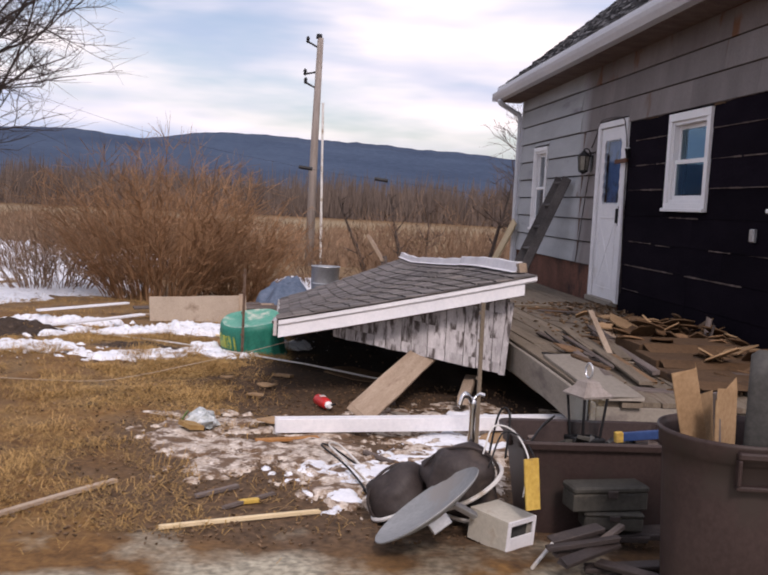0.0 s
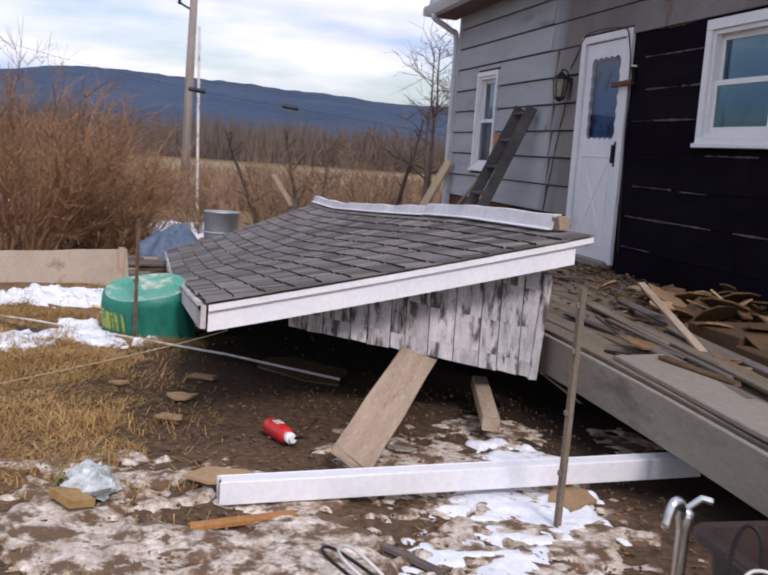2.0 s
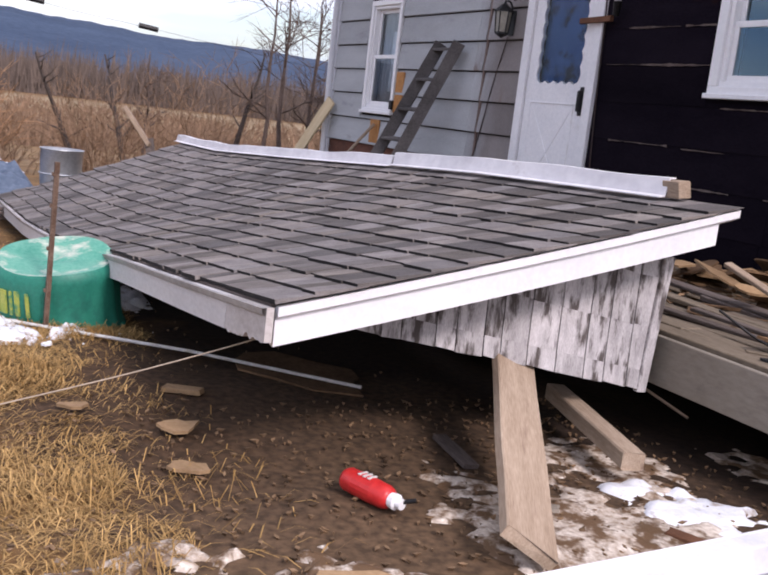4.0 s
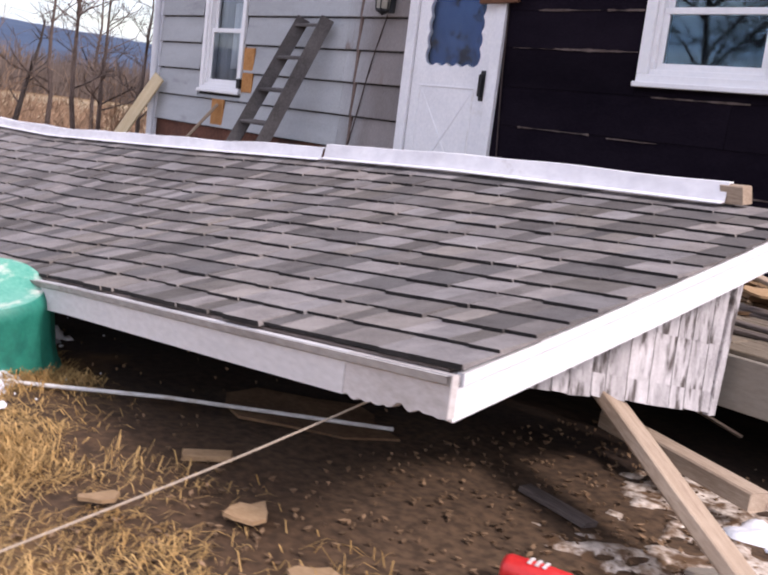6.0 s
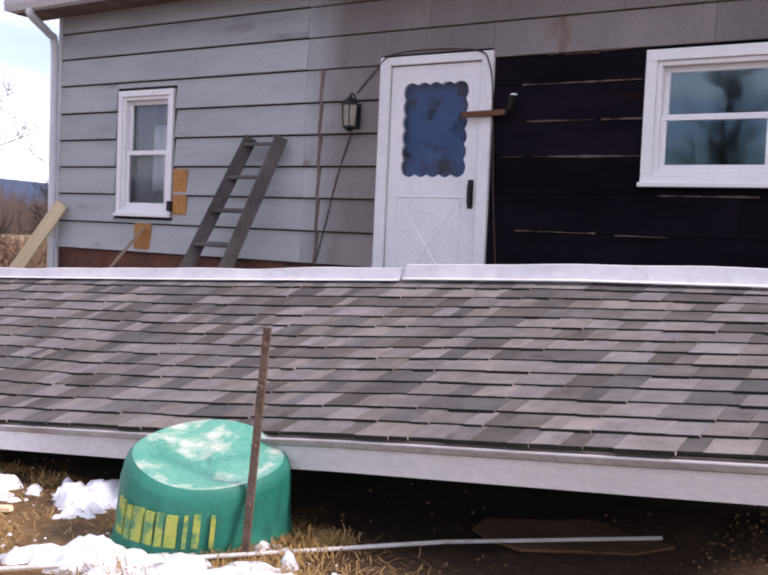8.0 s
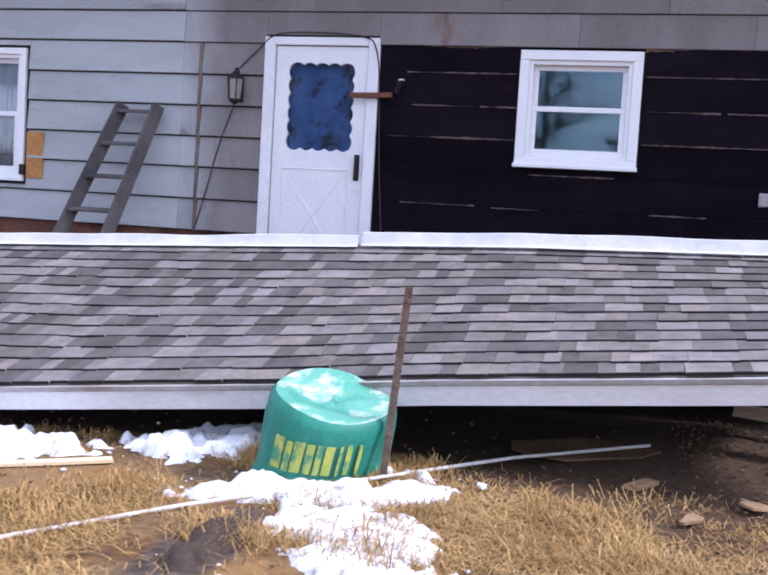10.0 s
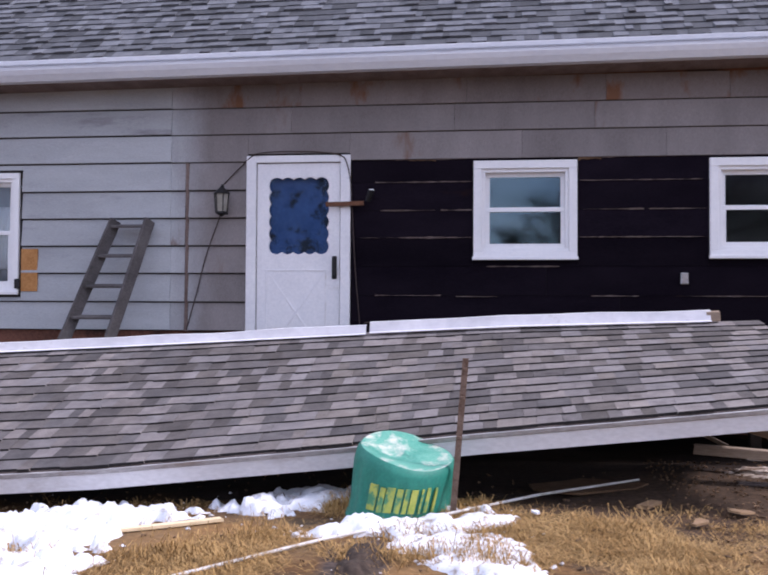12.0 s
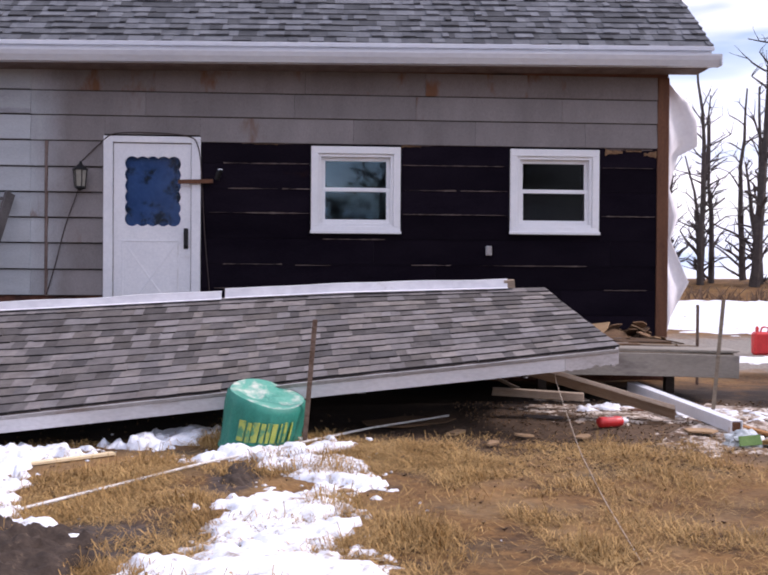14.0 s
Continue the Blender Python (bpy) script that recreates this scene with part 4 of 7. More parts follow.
def build_door():
    x0, x1, z0, z1 = DOOR
    d = thing("door_1", "white storm door with a scalloped glass window, shut", "door", kind="structure", at=(x0, 0, z0))
    W, H = x1 - x0, z1 - z0
    bm = None
    for a, b, c, e in ((-0.10, 0.0, 0, H + 0.07), (W, W + 0.10, 0, H + 0.07), (0.0, W, H, H + 0.07)):
        bm = box(a, b, -0.04, 0.0, c, e, 0.005, bm)
    part("door_casing", bm, M["white_paint"], d)
    part("threshold", box(-0.05, W + 0.05, -0.09, 0.14, -0.04, 0.02, 0.006), M["skirt"], d, "grey worn threshold")
    # leaf with a scalloped hole
    gx0, gx1, gz0, gz1 = 0.15, 0.72, 1.17, 1.90
    loop = []
    nx, nz, amp = 5, 6, 0.022

    def bumps(n):
        return [(i + j / 6) / n for i in range(n) for j in range(6)], [abs(math.sin(math.pi * j / 6)) for i in range(n) for j in range(6)]
    for (ax, az, bx, bz, n, ox, oz) in ((gx0, gz0, gx1, gz0, nx, 0, -1), (gx1, gz0, gx1, gz1, nz, 1, 0), (gx1, gz1, gx0, gz1, nx, 0, 1), (gx0, gz1, gx0, gz0, nz, -1, 0)):
        for t, s in zip(*bumps(n)):
            loop.append((ax + (bx - ax) * t + ox * s * amp, az + (bz - az) * t + oz * s * amp))
    k = bmesh.new()
    outer = [(0.008, 0.022), (W - 0.008, 0.022), (W - 0.008, H - 0.008), (0.008, H - 0.008)]
    for pts in (outer, loop):
        vs = [k.verts.new((x, -0.012, z)) for x, z in pts]
        for a, b in zip(vs, vs[1:] + vs[:1]):
            k.edges.new((a, b))
    bmesh.ops.triangle_fill(k, use_beauty=True, use_dissolve=False, edges=k.edges[:])
    g = bmesh.ops.extrude_face_region(k, geom=k.faces[:])
    bmesh.ops.translate(k, vec=(0, 0.035, 0), verts=[v for v in g["geom"] if isinstance(v, bmesh.types.BMVert)])
    leaf = part("leaf", k, M["white_paint"], d)
    pane = part("pane", box(gx0 - 0.03, gx1 + 0.03, 0.0, 0.004, gz0 - 0.03, gz1 + 0.03), M["door_glass"], leaf)
    pane.visible_shadow = False
    inner_face(pane)
    bm = None
    for a, b, c, e in ((0.10, 0.72, 0.98, 0.995), (0.10, 0.72, 0.14, 0.155), (0.10, 0.115, 0.155, 0.98), (0.705, 0.72, 0.155, 0.98)):
        bm = box(a, b, -0.017, -0.010, c, e, 0.002, bm)
    part("panel_moulding", bm, M["white_paint"], leaf)
    for a, b in (((0.12, -0.0092, 0.16), (0.70, -0.0092, 0.97)), ((0.12, -0.0089, 0.97), (0.70, -0.0089, 0.16))):
        part("cross_brace", plank(a, b, 0.02, 0.008, 90, 0.002), M["white_paint"], leaf)
    bm = box(W - 0.075, W - 0.045, -0.055, -0.012, 0.93, 1.10, 0.008)
    bm = box(W - 0.085, W - 0.035, -0.02, -0.011, 0.90, 1.13, 0.004, bm)
    part("handle", bm, M["black"], leaf, "black latch handle")
    c = part("curtain", box(gx0 - 0.05, gx1 + 0.05, 0.06, 0.07, gz0 - 0.1, gz1 + 0.06, 0.002), M["blue_curtain"])
    c.matrix_basis = Matrix.Translation((x0, 0, z0))
    tagged(c, "blue patterned curtain behind the door glass", "curtain")
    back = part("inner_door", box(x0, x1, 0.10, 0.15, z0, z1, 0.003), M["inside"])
    tagged(back, "inner door added behind the storm door, coloured dark for the unlit room", "door", kind="structure")


build_door()


# ---- collapsed porch roof ----
def lerp_table(x, tab):
    for (a, u), (b, v) in zip(tab, tab[1:]):
        if x <= b:
            t = (x - a) / (b - a)
            return u + (v - u) * t
    return tab[-1][1]


EAVE = [(-4.3, -0.06), (-3.3, -0.02), (-1.5, 0.05), (0.13, 0.17), (1.65, 0.335), (2.4, 0.43), (3.65, 0.56), (4.7, 0.675)]
RIDGE = [(-4.3, 0.73), (-3.6, 0.735), (-2.4, 0.75), (-0.5, 0.85), (1.5, 0.965), (2.6, 1.02), (4.5, 1.075)]
YE, YR = -3.88, -1.87
XL = -3.95


def rx1(v):
    return 4.555 - 0.12 * v


def surf(x, v):
    """A point of the porch roof: x along the eave, v from the eave (0) to the ridge (1), with a slight sag."""
    ze, zr = lerp_table(x, EAVE), lerp_table(x, RIDGE)
    sag = -0.025 * math.sin(math.pi * v) * (0.6 + 0.4 * math.sin(x * 1.1))
    return Vector((x, YE + (YR - YE) * v, ze + (zr - ze) * v + sag))


def grid_plate(x0, x1f, v0, v1, nx, nv, up0, up1):
    """A closed plate that follows the roof between two heights above it."""
    k = bmesh.new()
    lay = []
    for u in (up0, up1):
        lay.append([[k.verts.new(surf(x0 + (x1f(v0 + (v1 - v0) * j / nv) - x0) * i / nx, v0 + (v1 - v0) * j / nv) + Vector((0, 0, u))) for j in range(nv + 1)] for i in range(nx + 1)])
    for i in range(nx):
        for j in range(nv):
            for a in (0, 1):
                g = lay[a]
                k.faces.new((g[i][j], g[i + 1][j], g[i + 1][j + 1], g[i][j + 1]))
    rim = [(i, 0) for i in range(nx)] + [(nx, j) for j in range(nv)] + [(i, nv) for i in range(nx, 0, -1)] + [(0, j) for j in range(nv, 0, -1)]
    for (a, b), (c, d) in zip(rim, rim[1:] + rim[:1]):
        k.faces.new((lay[0][a][b], lay[0][c][d], lay[1][c][d], lay[1][a][b]))
    return k


def build_porch_roof():
    r = thing("porch_roof", "collapsed grey-shingled porch roof lying tilted on the ground", "roof", at=(0.3, -2.9, 0))
    r.matrix_basis = Matrix.Identity(4)
    part("sheathing", grid_plate(XL, rx1, 0, 1, 40, 8, -0.035, -0.004), M["old_wood"], r)
    # fascia along the eave: bowed with the roof, chipped at the near end
    n = 60
    for xa, xb, cuts, mt, lb in ((XL, 4.197, 56, "fascia", "pale painted fascia board along the fallen eave"), (4.20, 4.598, 24, "fascia_worn", "rotten brown-stained end of the fascia")):
        k = bmesh.new()
        rows = []
        for i in range(cuts + 1):
            x = xa + (xb - xa) * i / cuts
            p = surf(x, 0)
            drop = 0.132 + ((0.022 * noise.noise((x * 5, 0, 0)) + 0.024 * noise.noise((x * 27, 2, 0))) * min(1, (4.65 - x) * 4) - 0.008 if x > 4.2 else 0)
            rows.append([k.verts.new((x, p.y - 0.03, p.z + dz)) for dz in (-0.012, -0.06, -drop)] + [k.verts.new((x, p.y - 0.005, p.z + dz)) for dz in (-drop, -0.012)])
        for a, b in zip(rows, rows[1:]):
            for i in range(5):
                k.faces.new((a[i], a[(i + 1) % 5], b[(i + 1) % 5], b[i]))
        k.faces.new(rows[0])
        k.faces.new(rows[-1][::-1])
        part("fascia_board", k, M[mt], r, lb)
    k = bmesh.new()
    rows = []
    for i in range(n + 1):
        x = XL + (4.592 - XL) * i / n
        p = surf(x, 0)
        rows.append([k.verts.new((x, p.y - dy, p.z + dz)) for dy, dz in ((0.045, -0.014), (0.04, -0.035), (0.031, -0.04), (0.031, -0.014))])
    for a, b in zip(rows, rows[1:]):
        for i in range(4):
            k.faces.new((a[i], a[(i + 1) % 4], b[(i + 1) % 4], b[i]))
    part("drip_edge", k, M["drip"], r, "thin grey-brown drip edge")
    # rake boards with a crown strip, near and far end
    for side, xe in ((1, rx1), (-1, lambda v: XL)):
        strips = (("rake_board", 0.0, 0.028, -0.018, -0.138, 0.955), ("crown_strip", 0.026, 0.05, -0.006, -0.05, 1.0)) if side > 0 else (("rake_board", 0.0, 0.02, -0.018, -0.10, 0.955),)
        for nm, off0, off1, d0, d1, v1 in strips:
            k = bmesh.new()
            rows = []
            for j in range(13):
                v = 0.003 + (v1 - 0.003) * j / 12
                p = surf(min(xe(v), 4.6), v)
                rows.append([k.verts.new((p.x + side * o, p.y, p.z + dz)) for o, dz in ((off0, d0), (off1, d0), (off1, d1 if nm == "rake_board" else d0 - 0.03), (off0, d1))])
            for a, b in zip(rows, rows[1:]):
                for i in range(4):
                    k.faces.new((a[i], a[(i + 1) % 4], b[(i + 1) % 4], b[i]))
            k.faces.new(rows[0])
            k.faces.new(rows[-1][::-1])
            part(nm, k, M["white_paint"] if side > 0 else M["old_wood"], r, "bright white rake trim" if side > 0 else "")
    # rafters under the sheathing
    for x in np.arange(-3.6, 4.4, 0.61):
        a, b = surf(x, 0.02), surf(x, 0.97)
        part("rafter", plank(a - Vector((0, 0, 0.095)), b - Vector((0, 0, 0.095)), 0.038, 0.115, seed=int(x * 10)), M["old_wood"], r)
    # boxed soffit inside the eave
    part("soffit_board", grid_plate(XL + 0.05, lambda v: 4.55, 0.01, 0.16, 30, 1, -0.131, -0.12), M["fascia"], r)
    # the gable cheek: shakes on a backing board
    def under(y):
        v = (y - YE) / (YR - YE)
        return surf(4.29, v).z - 0.15
    low = lambda y: 0.512 + (0.253 - 0.512) * (y + 3.46) / (3.46 - 2.07)
    k = bmesh.new()
    top = [(y, under(y)) for y in np.linspace(-3.46, -2.03, 8)]
    poly = [(y, z) for y, z in top] + [(-2.07, 0.253)]
    f0 = [k.verts.new((4.27, y, z)) for y, z in poly]
    f1 = [k.verts.new((4.245, y, z)) for y, z in poly]
    k.faces.new(f0)
    k.faces.new(f1[::-1])
    for i in range(len(poly)):
        j = (i + 1) % len(poly)
        k.faces.new((f0[i], f0[j], f1[j], f1[i]))
    cheek = part("gable_cheek", k, M["old_wood"], r, "weathered shake-sided gable end under the rake")
    rnd = random.Random(3)
    def shake(ya, yb, za, zb, zc, zd, t, lap):
        q = bmesh.new()
        pts = [(ya, za), (yb, zb), (yb, zd), (ya, zc)]
        A = [q.verts.new((4.272 + t + (lap if i in (0, 1) else 0), y, z)) for i, (y, z) in enumerate(pts)]
        B = [q.verts.new((4.271, y, z)) for y, z in pts]
        q.faces.new(A)
        q.faces.new(B[::-1])
        for i in range(4):
            q.faces.new((A[i], A[(i + 1) % 4], B[(i + 1) % 4], B[i]))
        part("shake", q, M["cheek"], cheek)
    y = -3.44
    edge = lambda z: -2.07 + 0.055 * (z - 0.253) / 0.57
    while y < -2.09:
        w = rnd.uniform(0.08, 0.15)
        b = min(y + w, -2.075)
        for ca, cb, t in ((0.0, 0.085, 0.016), (0.075, 0.285, 0.010), (0.27, 0.50, 0.006), (0.485, 0.8, 0.002)):
            za, zb = low(y) + ca + rnd.uniform(-0.006, 0.006), low(b) + ca
            zc, zd = min(low(y) + cb, under(y)), min(low(b) + cb, under(b))
            if zc > za + 0.015 and zd > zb + 0.015:
                sh = edge((za + zc) / 2) + 2.07 if b > -2.08 else 0
                shake(y, b - 0.005 + sh, za, zb, zc, zd, t, 0.006)
        y = b
    part("cheek_trim", plank((4.285, -2.065, 0.245), (4.285, -2.02, 0.835), 0.03, 0.05, 0), M["cheek"], cheek)
    # white flashing along the top, in two lengths, bent and stained
    for x0, x1, lift, seed in ((XL - 0.1, 1.49, 0.0, 1), (1.52, 4.13, 0.008, 2)):
        k = bmesh.new()
        rows = []
        nn = 44
        for i in range(nn + 1):
            x = x0 + (x1 - x0) * i / nn
            p = surf(x, 0.965)
            wob = 0.012 * noise.noise((x * 2.3, seed, 0)) + 0.006 * noise.noise((x * 8, seed, 4))
            ht = 0.078 + 0.012 * noise.noise((x * 1.7, seed, 9))
            if x0 > 0:
                ht += 0.01
            pr = [(-0.03, 0.004), (0.0, 0.012), (0.016 + wob, ht), (0.05 + wob, ht + 0.004), (0.05 + wob, ht - 0.002), (0.02 + wob, ht - 0.006), (0.006, 0.006), (-0.03, 0.0)]
            rows.append([k.verts.new((x, p.y - 0.02 + dy, p.z + lift + 0.012 + dz)) for dy, dz in pr])
        for a, b in zip(rows, rows[1:]):
            for i in range(8):
                k.faces.new((a[i], a[(i + 1) % 8], b[(i + 1) % 8], b[i]))
        k.faces.new(rows[0])
        k.faces.new(rows[-1][::-1])
        part("flashing", k, M["flashing"], r, "bent white metal flashing along the torn top edge")
    p = surf(4.15, 0.965)
    part("end_block", plank((4.10, p.y + 0.02, p.z + 0.06), (4.20, p.y + 0.02, p.z + 0.065), 0.06, 0.075, 8, rag=0.012), M["raw_wood"], r, "splintered wood block at the flashing end")
    return r


porch_roof = build_porch_roof()


# ---- porch deck ----
def deck_z(x):
    """Top of the deck, which sags towards its open end."""
    return 0.505 - 0.022 * max(0, x - 4.2)


def build_deck():
    d = thing("porch_deck", "weathered grey-tan wooden porch deck with a painted skirt board", "deck", at=(0, 0, 0))
    z = 0.50
    rnd = random.Random(8)
    y, i = -1.93, 0
    while y < -0.07:
        w = 0.135
        e = min(y + w, -0.045)
        x1 = 6.33 + (0.06 if i > 5 else 0) + rnd.uniform(-0.03, 0.03)
        part("plank", box(-4.1, 4.19, y + 0.003, e - 0.003, z - 0.03 + rnd.uniform(-0.004, 0.004), z + rnd.uniform(-0.004, 0.006), 0.004), M["deck"], d)
        part("plank", plank((4.2, (y + e) / 2, z - 0.015), (x1, (y + e) / 2 + rnd.uniform(-0.004, 0.004), deck_z(x1) - 0.015 + rnd.uniform(-0.006, 0.006)), e - y - 0.008, 0.03, rnd.uniform(-1.5, 1.5), seed=i), M["deck"], d)
        y = e
        i += 1
    part("skirt_board", plank((-4.1, -1.96, 0.37), (4.2, -1.96, 0.37), 0.028, 0.23), M["skirt"], d, "grey-painted skirt board")
    part("skirt_board", plank((4.2, -1.958, 0.375), (6.34, -1.962, 0.338), 0.028, 0.215), M["skirt"], d, "grey-painted skirt board")
    part("end_skirt", box(6.30, 6.325, -1.94, -0.05, 0.24, 0.42, 0.004), M["skirt"], d)
    for x in (-3.8, -1.6, 0.6, 2.8, 4.6, 5.9):
        part("post", box(x - 0.045, x + 0.045, -1.35, -1.26, gz(x, -1.3) - 0.06, 0.36, 0.004), M["old_wood"], d)
    for yy in (-1.7, -0.9, -0.12):
        part("joist", box(-4.05, 6.29, yy - 0.02, yy + 0.02, 0.24, 0.375, 0.003), M["old_wood"], d)


build_deck()


# ---- things on and by the wall ----
def build_wall_lamp():
    t = thing("wall_lantern", "black wall lantern with clear glass beside the door", "lamp", at=(-0.238, -0.02, 2.23))
    bm = box(-0.04, 0.04, -0.015, 0.0, -0.12, 0.10, 0.004)
    part("back_plate", bm, M["black"], t)
    part("arm", tube(curve([(0, -0.01, 0.07), (0, -0.05, 0.16), (0, -0.10, 0.17), (0, -0.11, 0.13)], 5), 0.008, 6), M["black"], t)
    part("roof_cap", lathe([(0.004, 0.175), (0.012, 0.15), (0.03, 0.135), (0.085, 0.085), (0.085, 0.075)], 6, m=Matrix.Translation((0, -0.11, 0)), cap1=True), M["black"], t)
    part("glass_body", lathe([(0.07, 0.075), (0.055, -0.10)], 6, m=Matrix.Translation((0, -0.11, 0)), cap0=True, cap1=True), M["lamp_glass"], t, "clear bevelled glass")
    for a in range(6):
        c, s = math.cos(a * math.pi / 3), math.sin(a * math.pi / 3)
        part("bar", tube([(0.074 * c, -0.11 + 0.074 * s, 0.078), (0.058 * c, -0.11 + 0.058 * s, -0.105)], 0.006, 5), M["black"], t)
    part("base_ring", lathe([(0.058, -0.10), (0.062, -0.115), (0.03, -0.135), (0.006, -0.15)], 6, m=Matrix.Translation((0, -0.11, 0)), cap0=True), M["black"], t)


build_wall_lamp()


def build_ladder():
    t = thing("wooden_ladder", "old grey wooden step ladder leaning against the siding", "ladder", at=(-1.45, -0.55, 0.5))
    bl, br, tl, tr = Vector((-0.32, -0.12, 0)), Vector((0.16, -0.12, 0)), Vector((0.10, 0.44, 1.55)), Vector((0.46, 0.44, 1.55))
    part("rail", plank(bl, tl, 0.12, 0.038, 90, seed=1), M["ladder"], t)
    part("rail", plank(br, tr, 0.12, 0.038, 90, seed=2), M["ladder"], t)
    for i in range(5):
        u = 0.17 + i * 0.198
        a, b = bl.lerp(tl, u), br.lerp(tr, u)
        part("step", plank(a, b, 0.11, 0.024, 12, seed=i + 4), M["ladder"], t)


build_ladder()


def lone(name, bm, mat, label, category, group="", smooth=False):
    m = BOARD[1] if BOARD[0] is bm else None
    if m:
        bm.transform(m.inverted())
    ob = part(name, bm, M[mat], smooth=smooth)
    if m:
        ob.matrix_basis = m
    return tagged(ob, label, category, group)


lone("leaning_board", plank((-4.60, -0.42, 0.36), (-3.97, -0.09, 1.40), 0.15, 0.03, 80, seed=5), "pale_wood", "pale new board leaning at the house corner", "board")
part("wood_patch", box(-2.40, -2.22, -0.03, -0.012, 1.33, 1.77, 0.003), M["orange_wood"], front_wall, "bare orange sheathing patch")
part("wood_patch", box(-2.93, -2.70, -0.03, -0.012, 0.94, 1.24, 0.003), M["orange_wood"], front_wall)
lone("leaning_stick", plank((-3.10, -0.45, 0.50), (-2.76, -0.06, 1.18), 0.035, 0.03, 0, seed=6), "raw_wood", "thin wooden stick leaning on the wall below a window", "stick")
part("hook", box(-2.46, -2.40, -0.06, -0.022, 1.36, 1.46, 0.008), M["black"], front_wall, "small black bracket")


def build_door_bar():
    t = thing("door_brace", "brown stick fixed across the door edge with a small lamp head", "brace", at=(1.0, -0.045, 2.2))
    part("stick", plank((-0.19, -0.02, 0), (0.19, -0.02, 0.01), 0.03, 0.045, 0, seed=3), M["brown_wood"], t)
    part("head", tube([(0.23, -0.02, 0.03), (0.27, -0.05, 0.13)], 0.026, 10, taper=0.034), M["black"], t, "black lamp head")
    part("lens", lathe([(0.03, 0), (0.02, 0.012)], 10, m=Matrix.Translation((0.271, -0.052, 0.132)), cap0=True, cap1=True), M["vinyl"], t, "pale lens")


build_door_bar()
lone("wall_cable", tube(curve([(-0.24, -0.035, 2.42), (-0.06, -0.03, 2.60), (0.12, -0.05, 2.72), (0.55, -0.05, 2.735), (0.92, -0.05, 2.70), (1.02, -0.05, 2.60), (1.06, -0.03, 2.3), (1.10, -0.03, 1.6), (1.18, -0.03, 0.7)], 8), 0.006, 6), "brown_plastic", "loose brown cable looped over the door casing", "cable")
lone("wall_cable", tube(curve([(-0.28, -0.03, 2.1), (-0.42, -0.03, 1.7), (-0.52, -0.035, 1.3), (-0.62, -0.035, 0.95)], 6), 0.006, 6), "brown_plastic", "loose thin cable hanging below the lantern", "cable")
o = thing("wall_outlet", "grey outdoor outlet box on the black wall", "outlet", at=(4.272, -0.012, 1.468))
part("box", box(-0.035, 0.035, -0.035, 0, -0.055, 0.055, 0.006), M["galv"], o)
part("cover", box(-0.03, 0.03, -0.042, -0.034, -0.05, 0.05, 0.004), M["drip"], o)

# ---- yard: the porch wreck ----


def build_column():
    """A white boxed porch column lying across the mud, open at its broken end."""
    m = along((5.513, -3.864, 0.066), (5.40, -1.70, 0.125))
    t = thing("porch_column", "white boxed porch column lying on the ground, broken end brown", "column", at=m)
    L, s, w = 2.17, 0.047, 0.011
    for y, z, a, b in ((s - w / 2, 0, w, 2 * s), (-s + w / 2, 0, w, 2 * s)):
        part("side_board", box(0, L, y - a / 2, y + a / 2, z - b / 2, z + b / 2, 0.003), M["white_paint"], t)
    for z in (s - w / 2, -s + w / 2):
        part("side_board", box(0.01, L, -s + w + 0.001, s - w - 0.001, z - w / 2 - 0.001, z + w / 2 - 0.001, 0.002), M["white_paint"], t)
    part("core", box(0.006, L - 0.01, -s + w + 0.004, s - w - 0.004, -s + w + 0.004, s - w - 0.004, 0.003), M["brown_wood"], t, "brown wooden core")


build_column()
lone("wide_plank", plank((5.25, -3.28, 0.095), (4.19, -2.68, 0.385), 0.20, 0.042, 32, 0.005, rag=0.01, seed=9), "raw_wood", "wide rough plank leaning from the mud up under the gable", "plank")
lone("timber", plank((4.73, -2.45, 0.115), (3.95, -2.25, 0.145), 0.09, 0.07, 0, 0.006, rag=0.008, seed=10), "raw_wood", "short rough timber lying under the gable", "timber")
lone("thin_strip", plank((4.28, -1.75, 0.11), (3.9, -2.0, 0.30), 0.05, 0.012, 20, 0.002, seed=11), "raw_wood", "thin wooden strip poking out under the deck", "strip")


def build_stake(a, b, label, mat="rust"):
    d = Vector(b) - Vector(a)
    t = thing("metal_stake", label, "stake", "stakes in the yard", at=a)
    k = bmesh.new()
    pr = [(-0.017, -0.003), (0.017, -0.003), (0.017, 0.003), (0.004, 0.004), (0.003, 0.022), (-0.003, 0.022), (-0.004, 0.004), (-0.017, 0.003)]
    rows = [[k.verts.new((x + d.x * f, y + d.y * f, d.z * f)) for x, y in pr] for f in (-0.08, 0.3, 0.6, 1.0)]
    for p, q in zip(rows, rows[1:]):
        for i in range(8):
            k.faces.new((p[i], p[(i + 1) % 8], q[(i + 1) % 8], q[i]))
    k.faces.new(rows[0][::-1])
    k.faces.new(rows[-1])
    part("post", k, M[mat], t)
    for f in (0.25, 0.5, 0.75, 0.93):
        p = d * f
        part("stud", box(p.x - 0.012, p.x + 0.012, p.y - 0.014, p.y - 0.002, p.z - 0.01, p.z + 0.01, 0.003), M[mat], t)


